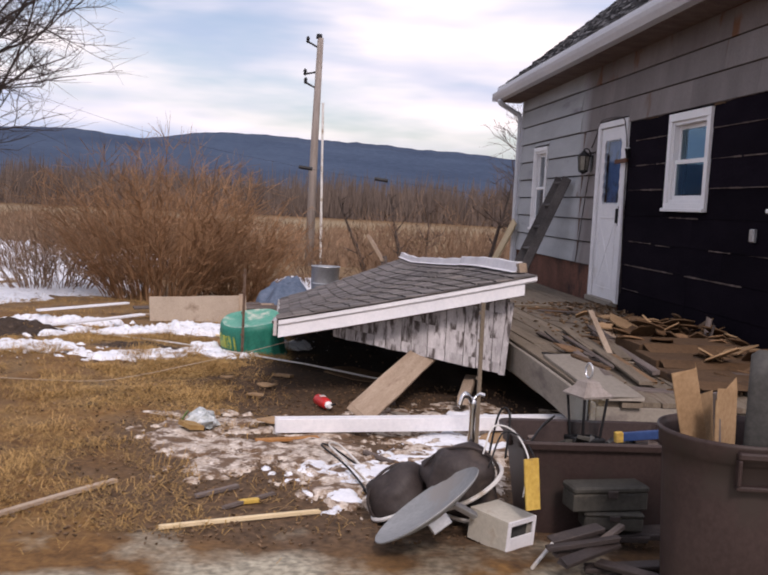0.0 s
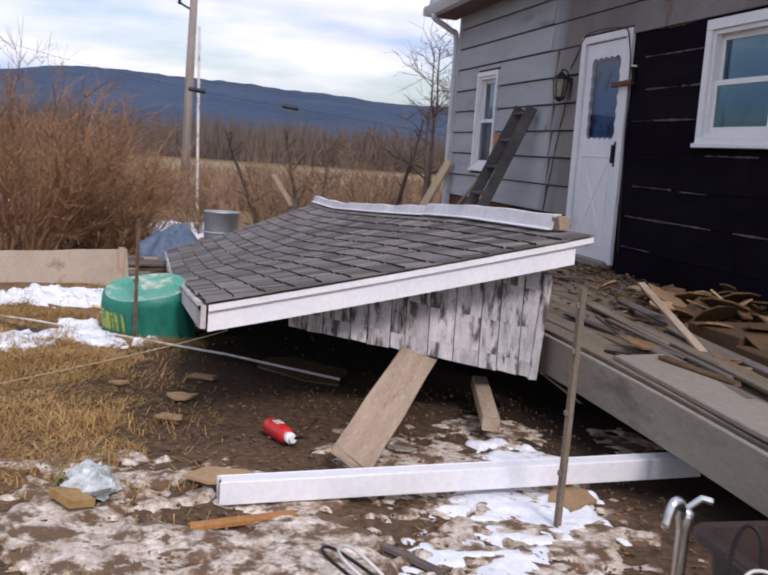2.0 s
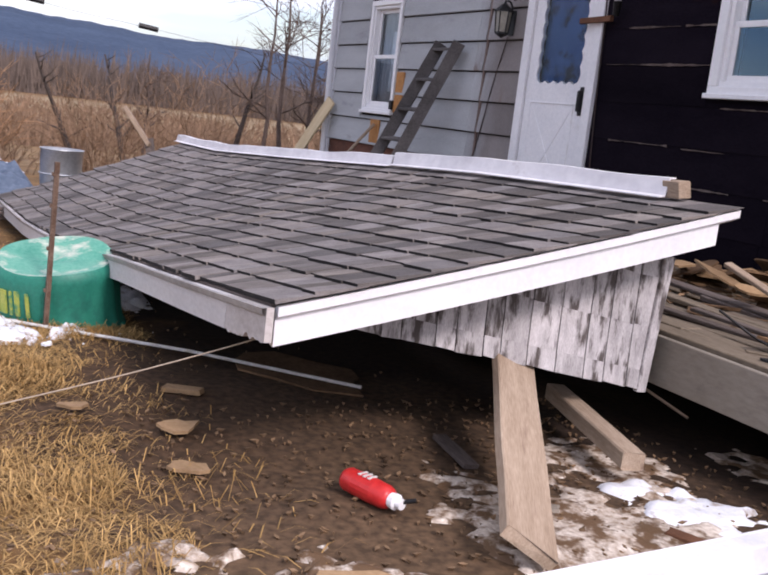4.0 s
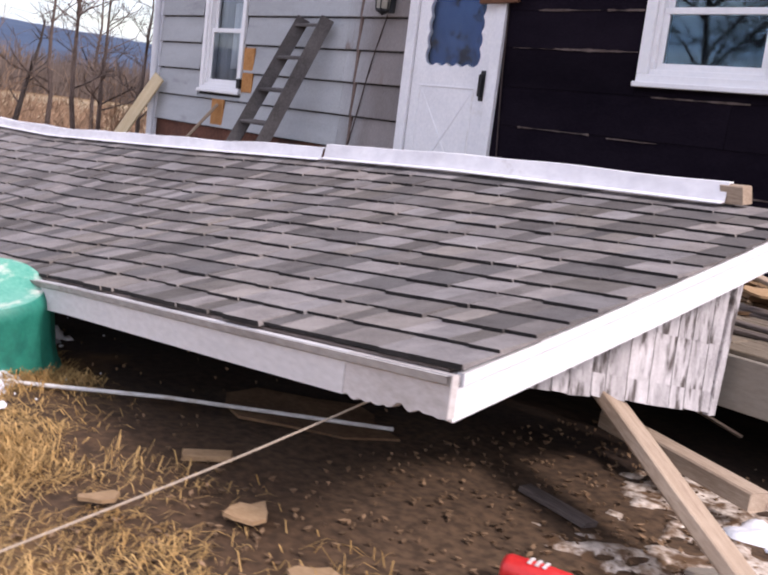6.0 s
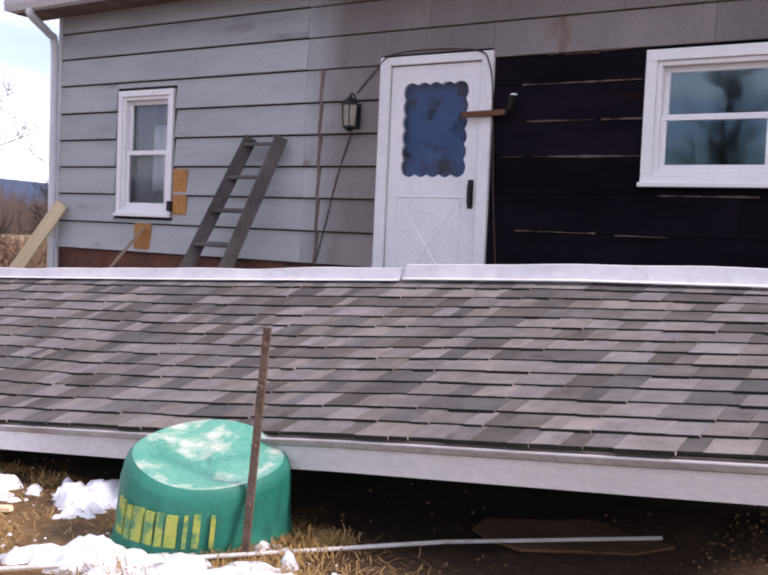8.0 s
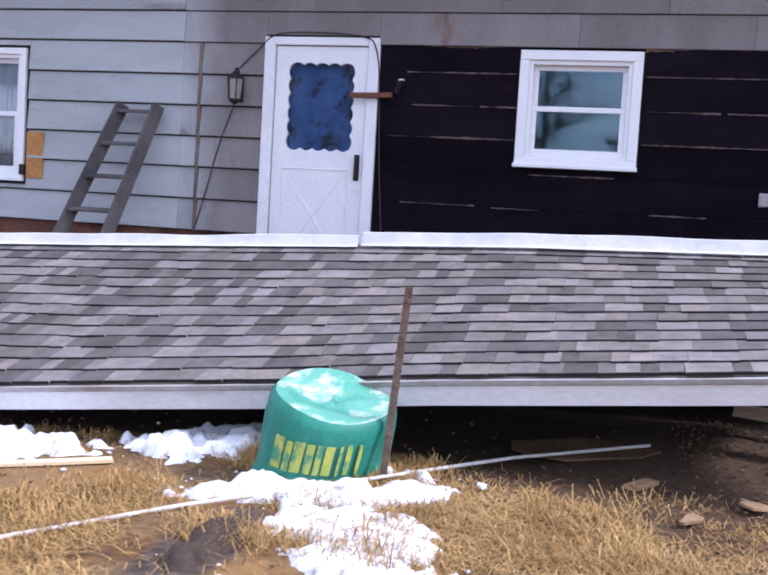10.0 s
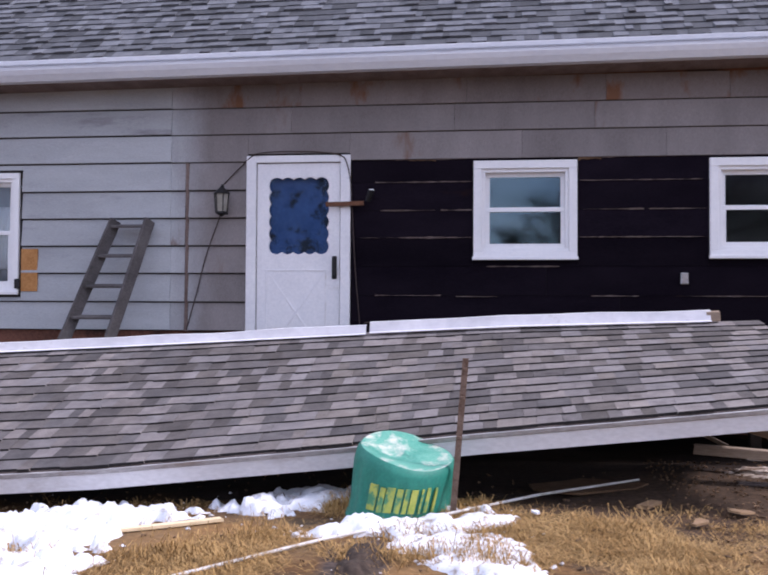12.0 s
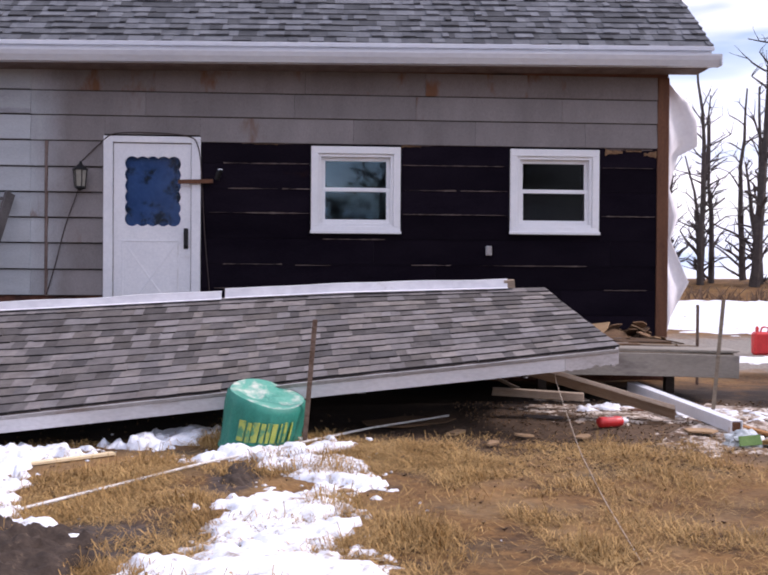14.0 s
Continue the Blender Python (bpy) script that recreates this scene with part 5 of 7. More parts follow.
build_stake((2.30, -4.235, gz(2.3, -4.2)), (2.37, -4.234, 0.872), "rusty steel fence stake beside the green tub")
build_stake((5.85, -2.57, 0), (5.925, -2.595, 0.985), "weathered tan stake standing by the white column", "deck")
build_stake((6.58, -0.3, 0), (6.58, -0.3, 0.88), "short dark stake near the house corner")


def build_tub():
    m = Matrix.Translation((1.995, -4.125, gz(2, -4.2) + 0.0)) @ Matrix.Rotation(radians(8), 4, "Y") @ Matrix.Rotation(radians(6), 4, "X") @ Matrix.Rotation(radians(56), 4, "Z") @ Matrix.Diagonal((1.07, 0.71, 0.93, 1)) @ Matrix.Rotation(radians(-86), 4, "Z")
    t = thing("plastic_tub", "upturned green plastic tub with yellow stripes, dented top", "tub", at=m)
    n = 72

    def crush(a, r):
        return 1 - 0.11 * r / 0.3 * math.cos(a + radians(4)) + 0.02 * math.sin(3 * a)

    def bulge(x, y, z):
        """The squeezed tub keeps its width across towards the top."""
        ux, uy = math.cos(radians(-4)), math.sin(radians(-4))
        c = (x * ux + y * uy) * 0.26 * max(z, 0) / 0.384
        return x + ux * c, y + uy * c, z
    k = bmesh.new()
    prof = [(0.335, 0.0), (0.332, 0.02), (0.318, 0.10), (0.313, 0.20), (0.308, 0.29), (0.305, 0.33), (0.296, 0.362), (0.276, 0.384)]
    rings = []
    for i, (r, z) in enumerate(prof):
        ring = []
        for j in range(n):
            a = 2 * math.pi * j / n
            fl = 0.006 * math.cos(18 * a) if 1 <= i <= 4 else 0
            ring.append(k.verts.new(bulge((r + fl) * math.cos(a), (r + fl) * math.sin(a), z * crush(a, r))))
        rings.append(ring)
    for a, b in zip(rings, rings[1:]):
        for j in range(n):
            k.faces.new((a[j], a[(j + 1) % n], b[(j + 1) % n], b[j]))
    part("wall", k, M["tub"], t, smooth=True)
    k = bmesh.new()
    rings = []
    for i in range(9):
        r = 0.2765 * (1 - i / 8.5)
        rings.append([k.verts.new(bulge(r * math.cos(2 * math.pi * j / n), r * math.sin(2 * math.pi * j / n), 0.3835 * crush(2 * math.pi * j / n, r) - 0.045 * (1 - (r / 0.2765) ** 2) * (0.75 + 0.9 * noise.noise((r * 5 * math.cos(2 * math.pi * j / n), r * 5 * math.sin(2 * math.pi * j / n), 2))) + (0.006 if i == 1 else 0))) for j in range(n)])
    for a, b in zip(rings, rings[1:]):
        for j in range(n):
            k.faces.new((a[j], a[(j + 1) % n], b[(j + 1) % n], b[j]))
    k.faces.new(rings[-1])
    part("bottom", k, M["tub_top"], t, "faded green dented bottom with dried mud", smooth=True)
    part("rim", lathe([(0.332, 0.012), (0.347, 0.012), (0.349, 0.0), (0.345, -0.012), (0.332, -0.012)], n), M["tub"], t, smooth=True)
    rnd = random.Random(2)
    for i, (dg, wd) in enumerate(((-80, 5.0), (-69, 3.0), (-60, 4.6), (-50, 3.2), (-42, 2.4), (-34, 3.6), (-25, 1.2), (-18, 2.2), (-8, 1.5))):
        a = radians(dg)
        w = radians(wd)
        z0, z1 = 0.09 + rnd.uniform(0, 0.006), 0.24 + rnd.uniform(-0.006, 0.006)
        k = bmesh.new()
        ps = [[k.verts.new(bulge((0.327 - 0.075 * z + 0.002 + o) * math.cos(a + w * s), (0.327 - 0.075 * z + 0.002 + o) * math.sin(a + w * s), z)) for s in (-1, 0, 1)] for z, o in ((z0, 0.009), ((z0 + z1) / 2, 0.009), (z1, 0.009))]
        for p, q in zip(ps, ps[1:]):
            for j in range(2):
                k.faces.new((p[j], p[j + 1], q[j + 1], q[j]))
        g = bmesh.ops.extrude_face_region(k, geom=k.faces[:])
        for v in g["geom"]:
            if isinstance(v, bmesh.types.BMVert):
                v.co.x *= 0.97
                v.co.y *= 0.97
        part("stripe", k, M["tub_stripe"], t, "worn yellow stripe")


build_tub()


def on_ground(pts, up=0.012):
    return [(x, y, gzn(x, y) + up) for x, y in pts]


lone("pale_pipe", tube([(x, y, gz(x, y) + 0.03) for x, y in ((-0.35, -7.55), (0.72, -6.18), (1.1, -5.70), (1.7, -4.95), (2.28, -4.28), (2.8, -3.62), (3.46, -2.98))], 0.0085, 8), "pvc", "long thin pale pipe lying across the yard", "pipe")
lone("guy_wire", tube(curve([(4.165, -3.74, 0.455), (4.145, -3.86, 0.41), (4.11, -4.2, 0.305), (4.07, -4.6, 0.195), (4.03, -5.0, 0.09), (4.0, -5.35, 0.03), (3.9, -6.0, 0.012), (3.74, -7.1, 0.005)], 6), 0.0026, 6), "plywood", "slack pale wire hanging from the fallen fascia", "wire")


def build_extinguisher():
    m = along((4.55, -3.55, 0.055), (4.83, -3.455, 0.055))
    t = thing("fire_extinguisher", "small red cylinder with a white nozzle lying in the mud", "cylinder", at=m)
    R = Matrix.Rotation(radians(90), 4, "Y")
    part("tank", lathe([(0.02, 0.0), (0.036, 0.006), (0.042, 0.02), (0.042, 0.19), (0.036, 0.21), (0.024, 0.222)], 20, m=R, cap0=True, cap1=True), M["red"], t, smooth=True)
    part("valve", lathe([(0.026, 0.221), (0.028, 0.245), (0.018, 0.25), (0.018, 0.27)], 14, m=R, cap0=True, cap1=True), M["vinyl"], t, "white plastic valve")
    part("nozzle", plank((0.25, 0, 0.0), (0.30, 0.03, 0.02), 0.014, 0.014), M["black"], t)
    part("paper_band", lathe([(0.0425, 0.06), (0.0432, 0.062), (0.0432, 0.15), (0.0425, 0.152)], 20, m=R), M["red"], t)
    for i in range(3):
        part("print_bar", box(0.075 + i * 0.022, 0.085 + i * 0.022, -0.02, 0.02, 0.0405, 0.0445), M["pvc"], t, "pale print bar")


build_extinguisher()

# ---- heap by the drive ----


def build_trash_can():
    t = thing("trash_can", "tall brown plastic trash can full of wood and cardboard", "trash can", at=Matrix.Translation((8.30, -2.02, 0.0)) @ Matrix.Diagonal((1, 1, 1.16, 1)))
    n = 48
    prof = [(0.235, 0.0), (0.245, 0.01), (0.262, 0.25), (0.278, 0.50), (0.282, 0.575), (0.296, 0.58), (0.300, 0.62), (0.308, 0.632), (0.306, 0.645), (0.292, 0.645), (0.286, 0.62), (0.270, 0.56), (0.25, 0.3), (0.235, 0.02)]
    k = bmesh.new()
    rings = []
    for i, (r, z) in enumerate(prof):
        rings.append([k.verts.new(((r - (0.006 if i in (2, 3) and j % 8 == 0 else 0)) * math.cos(2 * math.pi * j / n), (r - (0.006 if i in (2, 3) and j % 8 == 0 else 0)) * math.sin(2 * math.pi * j / n), z)) for j in range(n)])
    for a, b in zip(rings, rings[1:]):
        for j in range(n):
            k.faces.new((a[j], a[(j + 1) % n], b[(j + 1) % n], b[j]))
    k.faces.new(rings[0][::-1])
    k.faces.new(rings[-1])
    part("body", k, M["brown_plastic"], t, smooth=True)
    for ang in (-8, 172):
        m = Matrix.Rotation(radians(ang), 4, "Z")
        m = m @ Matrix.Translation((0, 0, 0.035))
        bm = box(0.275, 0.325, -0.085, 0.085, 0.565, 0.59, 0.006, m=m)
        for y in (-0.085, 0.07):
            bm = box(0.275, 0.325, y, y + 0.015, 0.48, 0.565, 0.004, bm, m)
        bm = box(0.275, 0.318, -0.085, 0.085, 0.465, 0.48, 0.004, bm, m)
        part("handle", bm, M["brown_plastic"], t, "moulded grip")
    lone("cardboard_flap", plank((8.31, -2.175, 0.60), (8.34, -2.275, 0.985), 0.12, 0.006, 90, 0.001, rag=0.02, seed=31), "cardboard", "torn tan cardboard flap standing in the trash can", "cardboard", "cardboard in the trash can")
    lone("cardboard_flap", plank((8.38, -2.10, 0.55), (8.43, -2.135, 0.93), 0.17, 0.006, 75, 0.001, rag=0.03, seed=32), "cardboard", "bent tan cardboard piece standing in the trash can", "cardboard", "cardboard in the trash can")
    lone("cardboard_flap", plank((8.22, -2.10, 0.55), (8.24, -2.14, 0.86), 0.14, 0.006, 100, 0.001, rag=0.03, seed=36), "cardboard", "torn tan cardboard flap standing in the trash can", "cardboard", "cardboard in the trash can")
    lone("dark_stick", plank((8.40, -2.12, 0.50), (8.46, -2.19, 0.92), 0.025, 0.02, 0, seed=33), "old_wood", "dark wooden stick standing in the trash can", "stick")
    k = bmesh.new()
    g = []
    for i in range(13):
        u = i / 12
        top = 1.02 + 0.07 * math.sin(2.6 * u + 0.5) + 0.02 * noise.noise((u * 6, 1, 0))
        g.append([k.verts.new((8.27 + 0.05 * math.sin(3.0 * u) + 0.06 * v, -1.97 + 0.24 * u + 0.05 * v * (u - 0.5), 0.52 + (top - 0.52) * v)) for v in (0, 0.25, 0.5, 0.75, 1)])
    for p, q in zip(g, g[1:]):
        for j in range(4):
            k.faces.new((p[j], q[j], q[j + 1], p[j + 1]))
    e = bmesh.ops.extrude_face_region(k, geom=k.faces[:])
    bmesh.ops.translate(k, vec=(-0.008, 0, 0), verts=[v for v in e["geom"] if isinstance(v, bmesh.types.BMVert)])
    lone("grey_sheet", k, "grey_plastic", "curled grey sheet standing in the trash can", "sheet", smooth=True)
    lone("pale_stick", plank((8.38, -1.94, 0.52), (8.44, -1.85, 0.88), 0.05, 0.012, 20, seed=35), "pale_wood", "pale wooden stick standing in the trash can", "stick")


build_trash_can()


def build_tote():
    t = thing("brown_tote", "long dark brown plastic tote full of scrap", "tote", at=Matrix.Translation((7.20, -2.23, 0.0)) @ Matrix.Diagonal((1, 1, 1.07, 1)))
    k = bmesh.new()

    def ring(hx, hy, z, r=0.05):
        out = []
        for cx, cy, a0 in ((hx - r, hy - r, 0), (-hx + r, hy - r, 90), (-hx + r, -hy + r, 180), (hx - r, -hy + r, 270)):
            for j in range(5):
                a = radians(a0 + j * 22.5)
                out.append(k.verts.new((cx + r * math.cos(a), cy + r * math.sin(a), z)))
        return out
    rs = [ring(0.20, 0.36, 0.0), ring(0.235, 0.42, 0.40), ring(0.265, 0.45, 0.405), ring(0.27, 0.455, 0.43), ring(0.262, 0.447, 0.44), ring(0.235, 0.42, 0.435), ring(0.20, 0.38, 0.25), ring(0.19, 0.35, 0.03)]
    for a, b in zip(rs, rs[1:]):
        for j in range(20):
            k.faces.new((a[j], a[(j + 1) % 20], b[(j + 1) % 20], b[j]))
    k.faces.new(rs[0][::-1])
    k.faces.new(rs[-1])
    part("body", k, M["brown_plastic"], t)
    for s in (-1, 1):
        part("handle", box(-0.07, 0.07, s * 0.452 - 0.012, s * 0.452 + 0.012, 0.375, 0.428, 0.006), M["brown_plastic"], t, "moulded grip")
    rnd = random.Random(21)
    for i in range(14):
        y = -2.60 + 0.055 * i
        a = (7.08 + rnd.uniform(-0.04, 0.1), y, 0.32 + rnd.uniform(0, 0.05))
        b = (a[0] + rnd.uniform(0.1, 0.26), y + rnd.uniform(-0.08, 0.08), 0.40 + rnd.uniform(0, 0.06))
        lone("scrap_piece", plank(a, b, rnd.uniform(0.03, 0.07), 0.02, rnd.uniform(-40, 40), 0.003, rag=0.01, seed=50 + i), rnd.choice(("grey_plastic", "old_wood", "olive", "grey_plastic")), "grey broken scrap lying in the brown tote", "scrap", "scrap in the tote")


build_tote()


def build_lantern():
    t = thing("old_lantern", "old grey metal post lantern standing on the tote's scrap", "lantern", at=Matrix.Translation((7.02, -2.225, 0.40)) @ Matrix.Rotation(radians(20), 4, "Z") @ Matrix.Diagonal((0.95, 0.95, 1.12, 1)))
    part("base", box(-0.085, 0.085, -0.085, 0.085, -0.03, 0.0, 0.006), M["black"], t)
    for sx in (-1, 1):
        for sy in (-1, 1):
            part("corner_bar", tube([(0.058 * sx, 0.058 * sy, 0), (0.078 * sx, 0.078 * sy, 0.20)], 0.008, 6), M["black"], t)
    part("glass_body", lathe([(0.07, 0.0), (0.098, 0.198)], 4, m=Matrix.Rotation(radians(45), 4, "Z"), cap0=True, cap1=True), M["door_glass"], t, "thin clear glass")
    part("cap", lathe([(0.135, 0.195), (0.14, 0.205), (0.08, 0.24), (0.06, 0.265), (0.02, 0.275)], 4, m=Matrix.Rotation(radians(45), 4, "Z"), cap0=True, cap1=True), M["pole"], t)
    ring = [(0.03 * math.cos(a), 0, 0.315 + 0.035 * math.sin(a)) for a in np.linspace(-1.57, 4.71, 18)]
    part("ring", tube(ring, 0.006, 6), M["galv"], t)


build_lantern()
lv = thing("spirit_level", "blue spirit level with a yellow end, lying across the tote", "level", at=along((7.30, -2.16, 0.465), (7.22, -1.58, 0.50)))
part("beam", box(0.04, 0.6, -0.012, 0.012, -0.022, 0.022, 0.003), M["blue"], lv)
part("end_cap", box(0.0, 0.042, -0.015, 0.015, -0.027, 0.027, 0.004), M["yellow"], lv, "yellow end cap")


def build_faucet():
    t = thing("chrome_faucet", "old chrome faucet on a dark pipe sticking up", "faucet", at=Matrix.Translation((7.22, -2.877, 0.0)) @ Matrix.Diagonal((0.75, 0.6, 1.05, 1)))
    part("pipe", tube([(0, 0, -0.02), (0.005, 0, 0.38)], 0.022, 10), M["black"], t, "dark pipe")
    part("body", lathe([(0.028, 0.37), (0.032, 0.40), (0.024, 0.43), (0.024, 0.54), (0.032, 0.56), (0.03, 0.585), (0.01, 0.60)], 16, cap0=True, cap1=True), M["chrome"], t, smooth=True)
    part("spout", tube(curve([(0, 0, 0.565), (0.03, -0.05, 0.61), (0.05, -0.10, 0.61), (0.06, -0.13, 0.56)], 6), 0.017, 10), M["chrome"], t, smooth=True)
    part("lever", tube([(0, 0, 0.59), (0.02, 0.05, 0.62), (0.03, 0.09, 0.615)], 0.009, 8), M["chrome"], t)


build_faucet()


def build_bag(p, r, rot, seed, label):
    m = Matrix.Translation(p) @ Euler([radians(a) for a in rot]).to_matrix().to_4x4()
    t = thing("vinyl_bag", label, "bag", "dark bags in the heap", at=m)
    k = bmesh.new()
    bmesh.ops.create_uvsphere(k, u_segments=28, v_segments=16, radius=1)
    for v in k.verts:
        n = v.co.normalized()
        s = 1 + 0.28 * noise.noise(n * 1.5 + Vector((seed, 0, 0))) + 0.07 * noise.noise(n * 4 + Vector((seed, 0, 0))) - 0.07 * max(0, 1 - abs(n.x * 0.9 + n.y * 0.3 - 0.1) * 6)
        z = max(n.z, -0.55)
        v.co = Vector((n.x * r * s, n.y * r * 1.12 * s, z * r * 0.9 * s))
    part("body", k, M["leather"], t, smooth=True)
    part("seam", tube([(r * 1.03 * math.cos(a) * 0.2, r * 1.16 * math.cos(a), r * 0.94 * math.sin(a)) for a in np.linspace(-0.4, 3.5, 26)], 0.008, 6), M["leather"], t, "raised seam")
    part("piping", tube([(r * 1.07 * math.cos(a), r * 1.19 * math.sin(a), -r * 0.32) for a in np.linspace(0, 6.283, 34)], 0.011, 6), M["pvc"], t, "pale cord round the rim")


build_bag((7.22, -3.22, 0.13), 0.15, (25, -14, 20), 3, "dark brown vinyl bag with a pale cord, in the mud")
build_bag((7.36, -2.95, 0.26), 0.17, (30, 10, -10), 7, "dark brown vinyl bag with a pale cord, on the heap")
build_bag((7.22, -2.86, 0.10), 0.14, (0, 8, 40), 11, "dark brown vinyl bag under the heap")


def build_dish():
    d, r, u = Vector((-0.97, 0.1, -0.28)).normalized(), Vector((0.1, 0.995, 0)), Vector((-0.28, 0.03, 0.96))
    c, s = math.cos(radians(38)), math.sin(radians(38))
    a = (r * c + u * s).normalized()
    n = ((u * c - r * s) * 0.975 - d * 0.15).normalized()
    a = (a - n * a.dot(n)).normalized()
    b = n.cross(a)
    m = Matrix((a, b, n)).transposed().to_4x4()
    m.translation = (7.72, -3.14, 0.20)
    t = thing("satellite_dish", "grey satellite dish lying on its edge against the heap", "dish", at=m)
    prof = [(0.28 * i / 8, 0.06 * (i / 8) ** 2 - 0.03) for i in range(1, 9)]
    full = prof + [(0.284, 0.034), (0.282, 0.040)] + [(x, z + 0.008) for x, z in prof[::-1]]
    part("reflector", lathe(full, 40, cap0=True, cap1=True), M["dish"], t, smooth=True)
    part("arm", plank((0.10, 0.0, -0.03), (0.16, 0.12, -0.16), 0.03, 0.03), M["galv"], t, "grey mounting arm")
    part("bracket", box(-0.05, 0.05, -0.04, 0.04, -0.09, -0.026, 0.005), M["galv"], t)


build_dish()


def build_beige_box():
    t = thing("beige_cabinet", "small beige metal cabinet with a dark front opening", "cabinet", at=Matrix.Translation((7.56, -2.78, 0.01)) @ Euler((0, radians(4), radians(38))).to_matrix().to_4x4() @ Matrix.Diagonal((0.72, 0.72, 0.8, 1)))
    W, D, H, w = 0.16, 0.14, 0.19, 0.012
    for a in ((-W, W, -D, D, 0, w), (-W, W, -D, D, H - w, H), (-W, W, -D, -D + w, w, H - w), (-W, W, D - w, D, w, H - w), (-W, -W + w, -D + w, D - w, w, H - w)):
        part("panel", box(*a, 0.002), M["beige"], t)
    bm = None
    for a in ((W, W + 0.012, -D, -D + 0.03, 0, H), (W, W + 0.012, D - 0.03, D, 0, H), (W, W + 0.012, -D + 0.03, D - 0.03, H - 0.03, H), (W, W + 0.012, -D + 0.03, D - 0.03, 0, 0.09)):
        bm = box(*a, 0.002, bm)
    part("front_frame", bm, M["white_paint"], t, "white front frame")
    part("inside", box(W - 0.06, W - 0.05, -D + w + 0.001, D - w - 0.001, w + 0.001, H - w - 0.001), M["grey_plastic"], t)


build_beige_box()
lone("yellow_tag", plank((7.70, -2.665, 0.21), (7.665, -2.68, 0.44), 0.08, 0.012, 0, 0.002, seed=41), "yellow", "yellow wooden tag leaning on the tote", "board")


def build_grey_box(x, y, z, turn, hy, h, label):
    t = thing("grey_box", label, "box", "grey boxes", at=Matrix.Translation((x, y, z)) @ Matrix.Rotation(radians(turn), 4, "Z"))
    part("body", box(-0.07, 0.07, -hy, hy, 0, h * 0.72, 0.008), M["olive"], t)
    part("lid", box(-0.074, 0.074, -hy - 0.004, hy + 0.004, h * 0.72, h, 0.01), M["olive"], t)
    part("catch", box(0.072, 0.082, -0.025, 0.025, h * 0.55, h * 0.85, 0.003), M["leather"], t, "dark metal catch")


build_grey_box(7.56, -2.28, 0.185, 8, 0.19, 0.12, "flat dark grey metal box lying on another before the tote")
build_grey_box(7.57, -2.25, 0.095, -3, 0.14, 0.088, "small dark grey metal box under a larger one")
for i in range(3):
    lone("dark_scrap", plank((7.52 + 0.03 * i, -2.45 + 0.1 * i, 0.03 + 0.015 * i), (7.62 - 0.02 * i, -2.08 + 0.06 * i, 0.06 + 0.012 * i), 0.09, 0.028, 4 * i, 0.003, rag=0.012, seed=880 + i), "leather", "dark broken board under the grey boxes", "scrap", "dark scrap by the trash can")
for i, (pts, r, mt) in enumerate((
    ([(7.45, -2.86, 0.40), (7.38, -2.80, 0.52), (7.40, -2.70, 0.50), (7.55, -2.66, 0.40), (7.64, -2.70, 0.25)], 0.0045, "pvc"),
    ([(7.50, -2.84, 0.35), (7.42, -2.76, 0.50), (7.44, -2.66, 0.47), (7.58, -2.63, 0.38), (7.66, -2.66, 0.2)], 0.0045, "black"),
    ([(7.30, -2.82, 0.2), (7.25, -2.75, 0.55), (7.28, -2.70, 0.56), (7.33, -2.72, 0.35)], 0.006, "black"),
    ([(7.35, -2.60, 0.45), (7.2, -2.5, 0.50), (7.1, -2.42, 0.52), (6.9, -2.45, 0.40)], 0.006, "black"),
    ([(6.35, -3.35, 0.02), (6.20, -3.52, 0.10), (6.30, -3.58, 0.13), (6.55, -3.45, 0.08), (6.9, -3.35, 0.03), (7.15, -3.40, 0.12)], 0.006, "black"),
    ([(6.38, -3.33, 0.02), (6.24, -3.47, 0.12), (6.36, -3.54, 0.15), (6.6, -3.42, 0.09), (6.95, -3.30, 0.04)], 0.006, "pvc"))):
    lone("cable", tube(curve(pts, 8), r, 6), mt, "loose looped cable lying on the heap", "cable", "loose cables", smooth=True)
for i in range(12):
    rnd = random.Random(80 + i)
    a = (8.0 + rnd.uniform(-0.1, 0.45), -2.62 + rnd.uniform(-0.1, 0.35), 0.02 + 0.012 * i)
    ang = rnd.uniform(0.6, 2.3)
    l = rnd.uniform(0.2, 0.42)
    lone("dark_scrap", plank(a, (a[0] + l * math.cos(ang), a[1] + l * math.sin(ang), a[2] + rnd.uniform(0, 0.05)), rnd.uniform(0.03, 0.07), 0.022, rnd.uniform(-20, 20), 0.003, rag=0.012, seed=90 + i), "leather" if i % 3 else "old_wood", "dark broken wood scrap lying by the trash can", "scrap", "dark scrap by the trash can")
lone("pale_rod", tube([(7.95, -2.72, 0.03), (7.62, -2.52, 0.05)], 0.009, 6), "pvc", "thin pale rod lying by the cabinet", "rod")

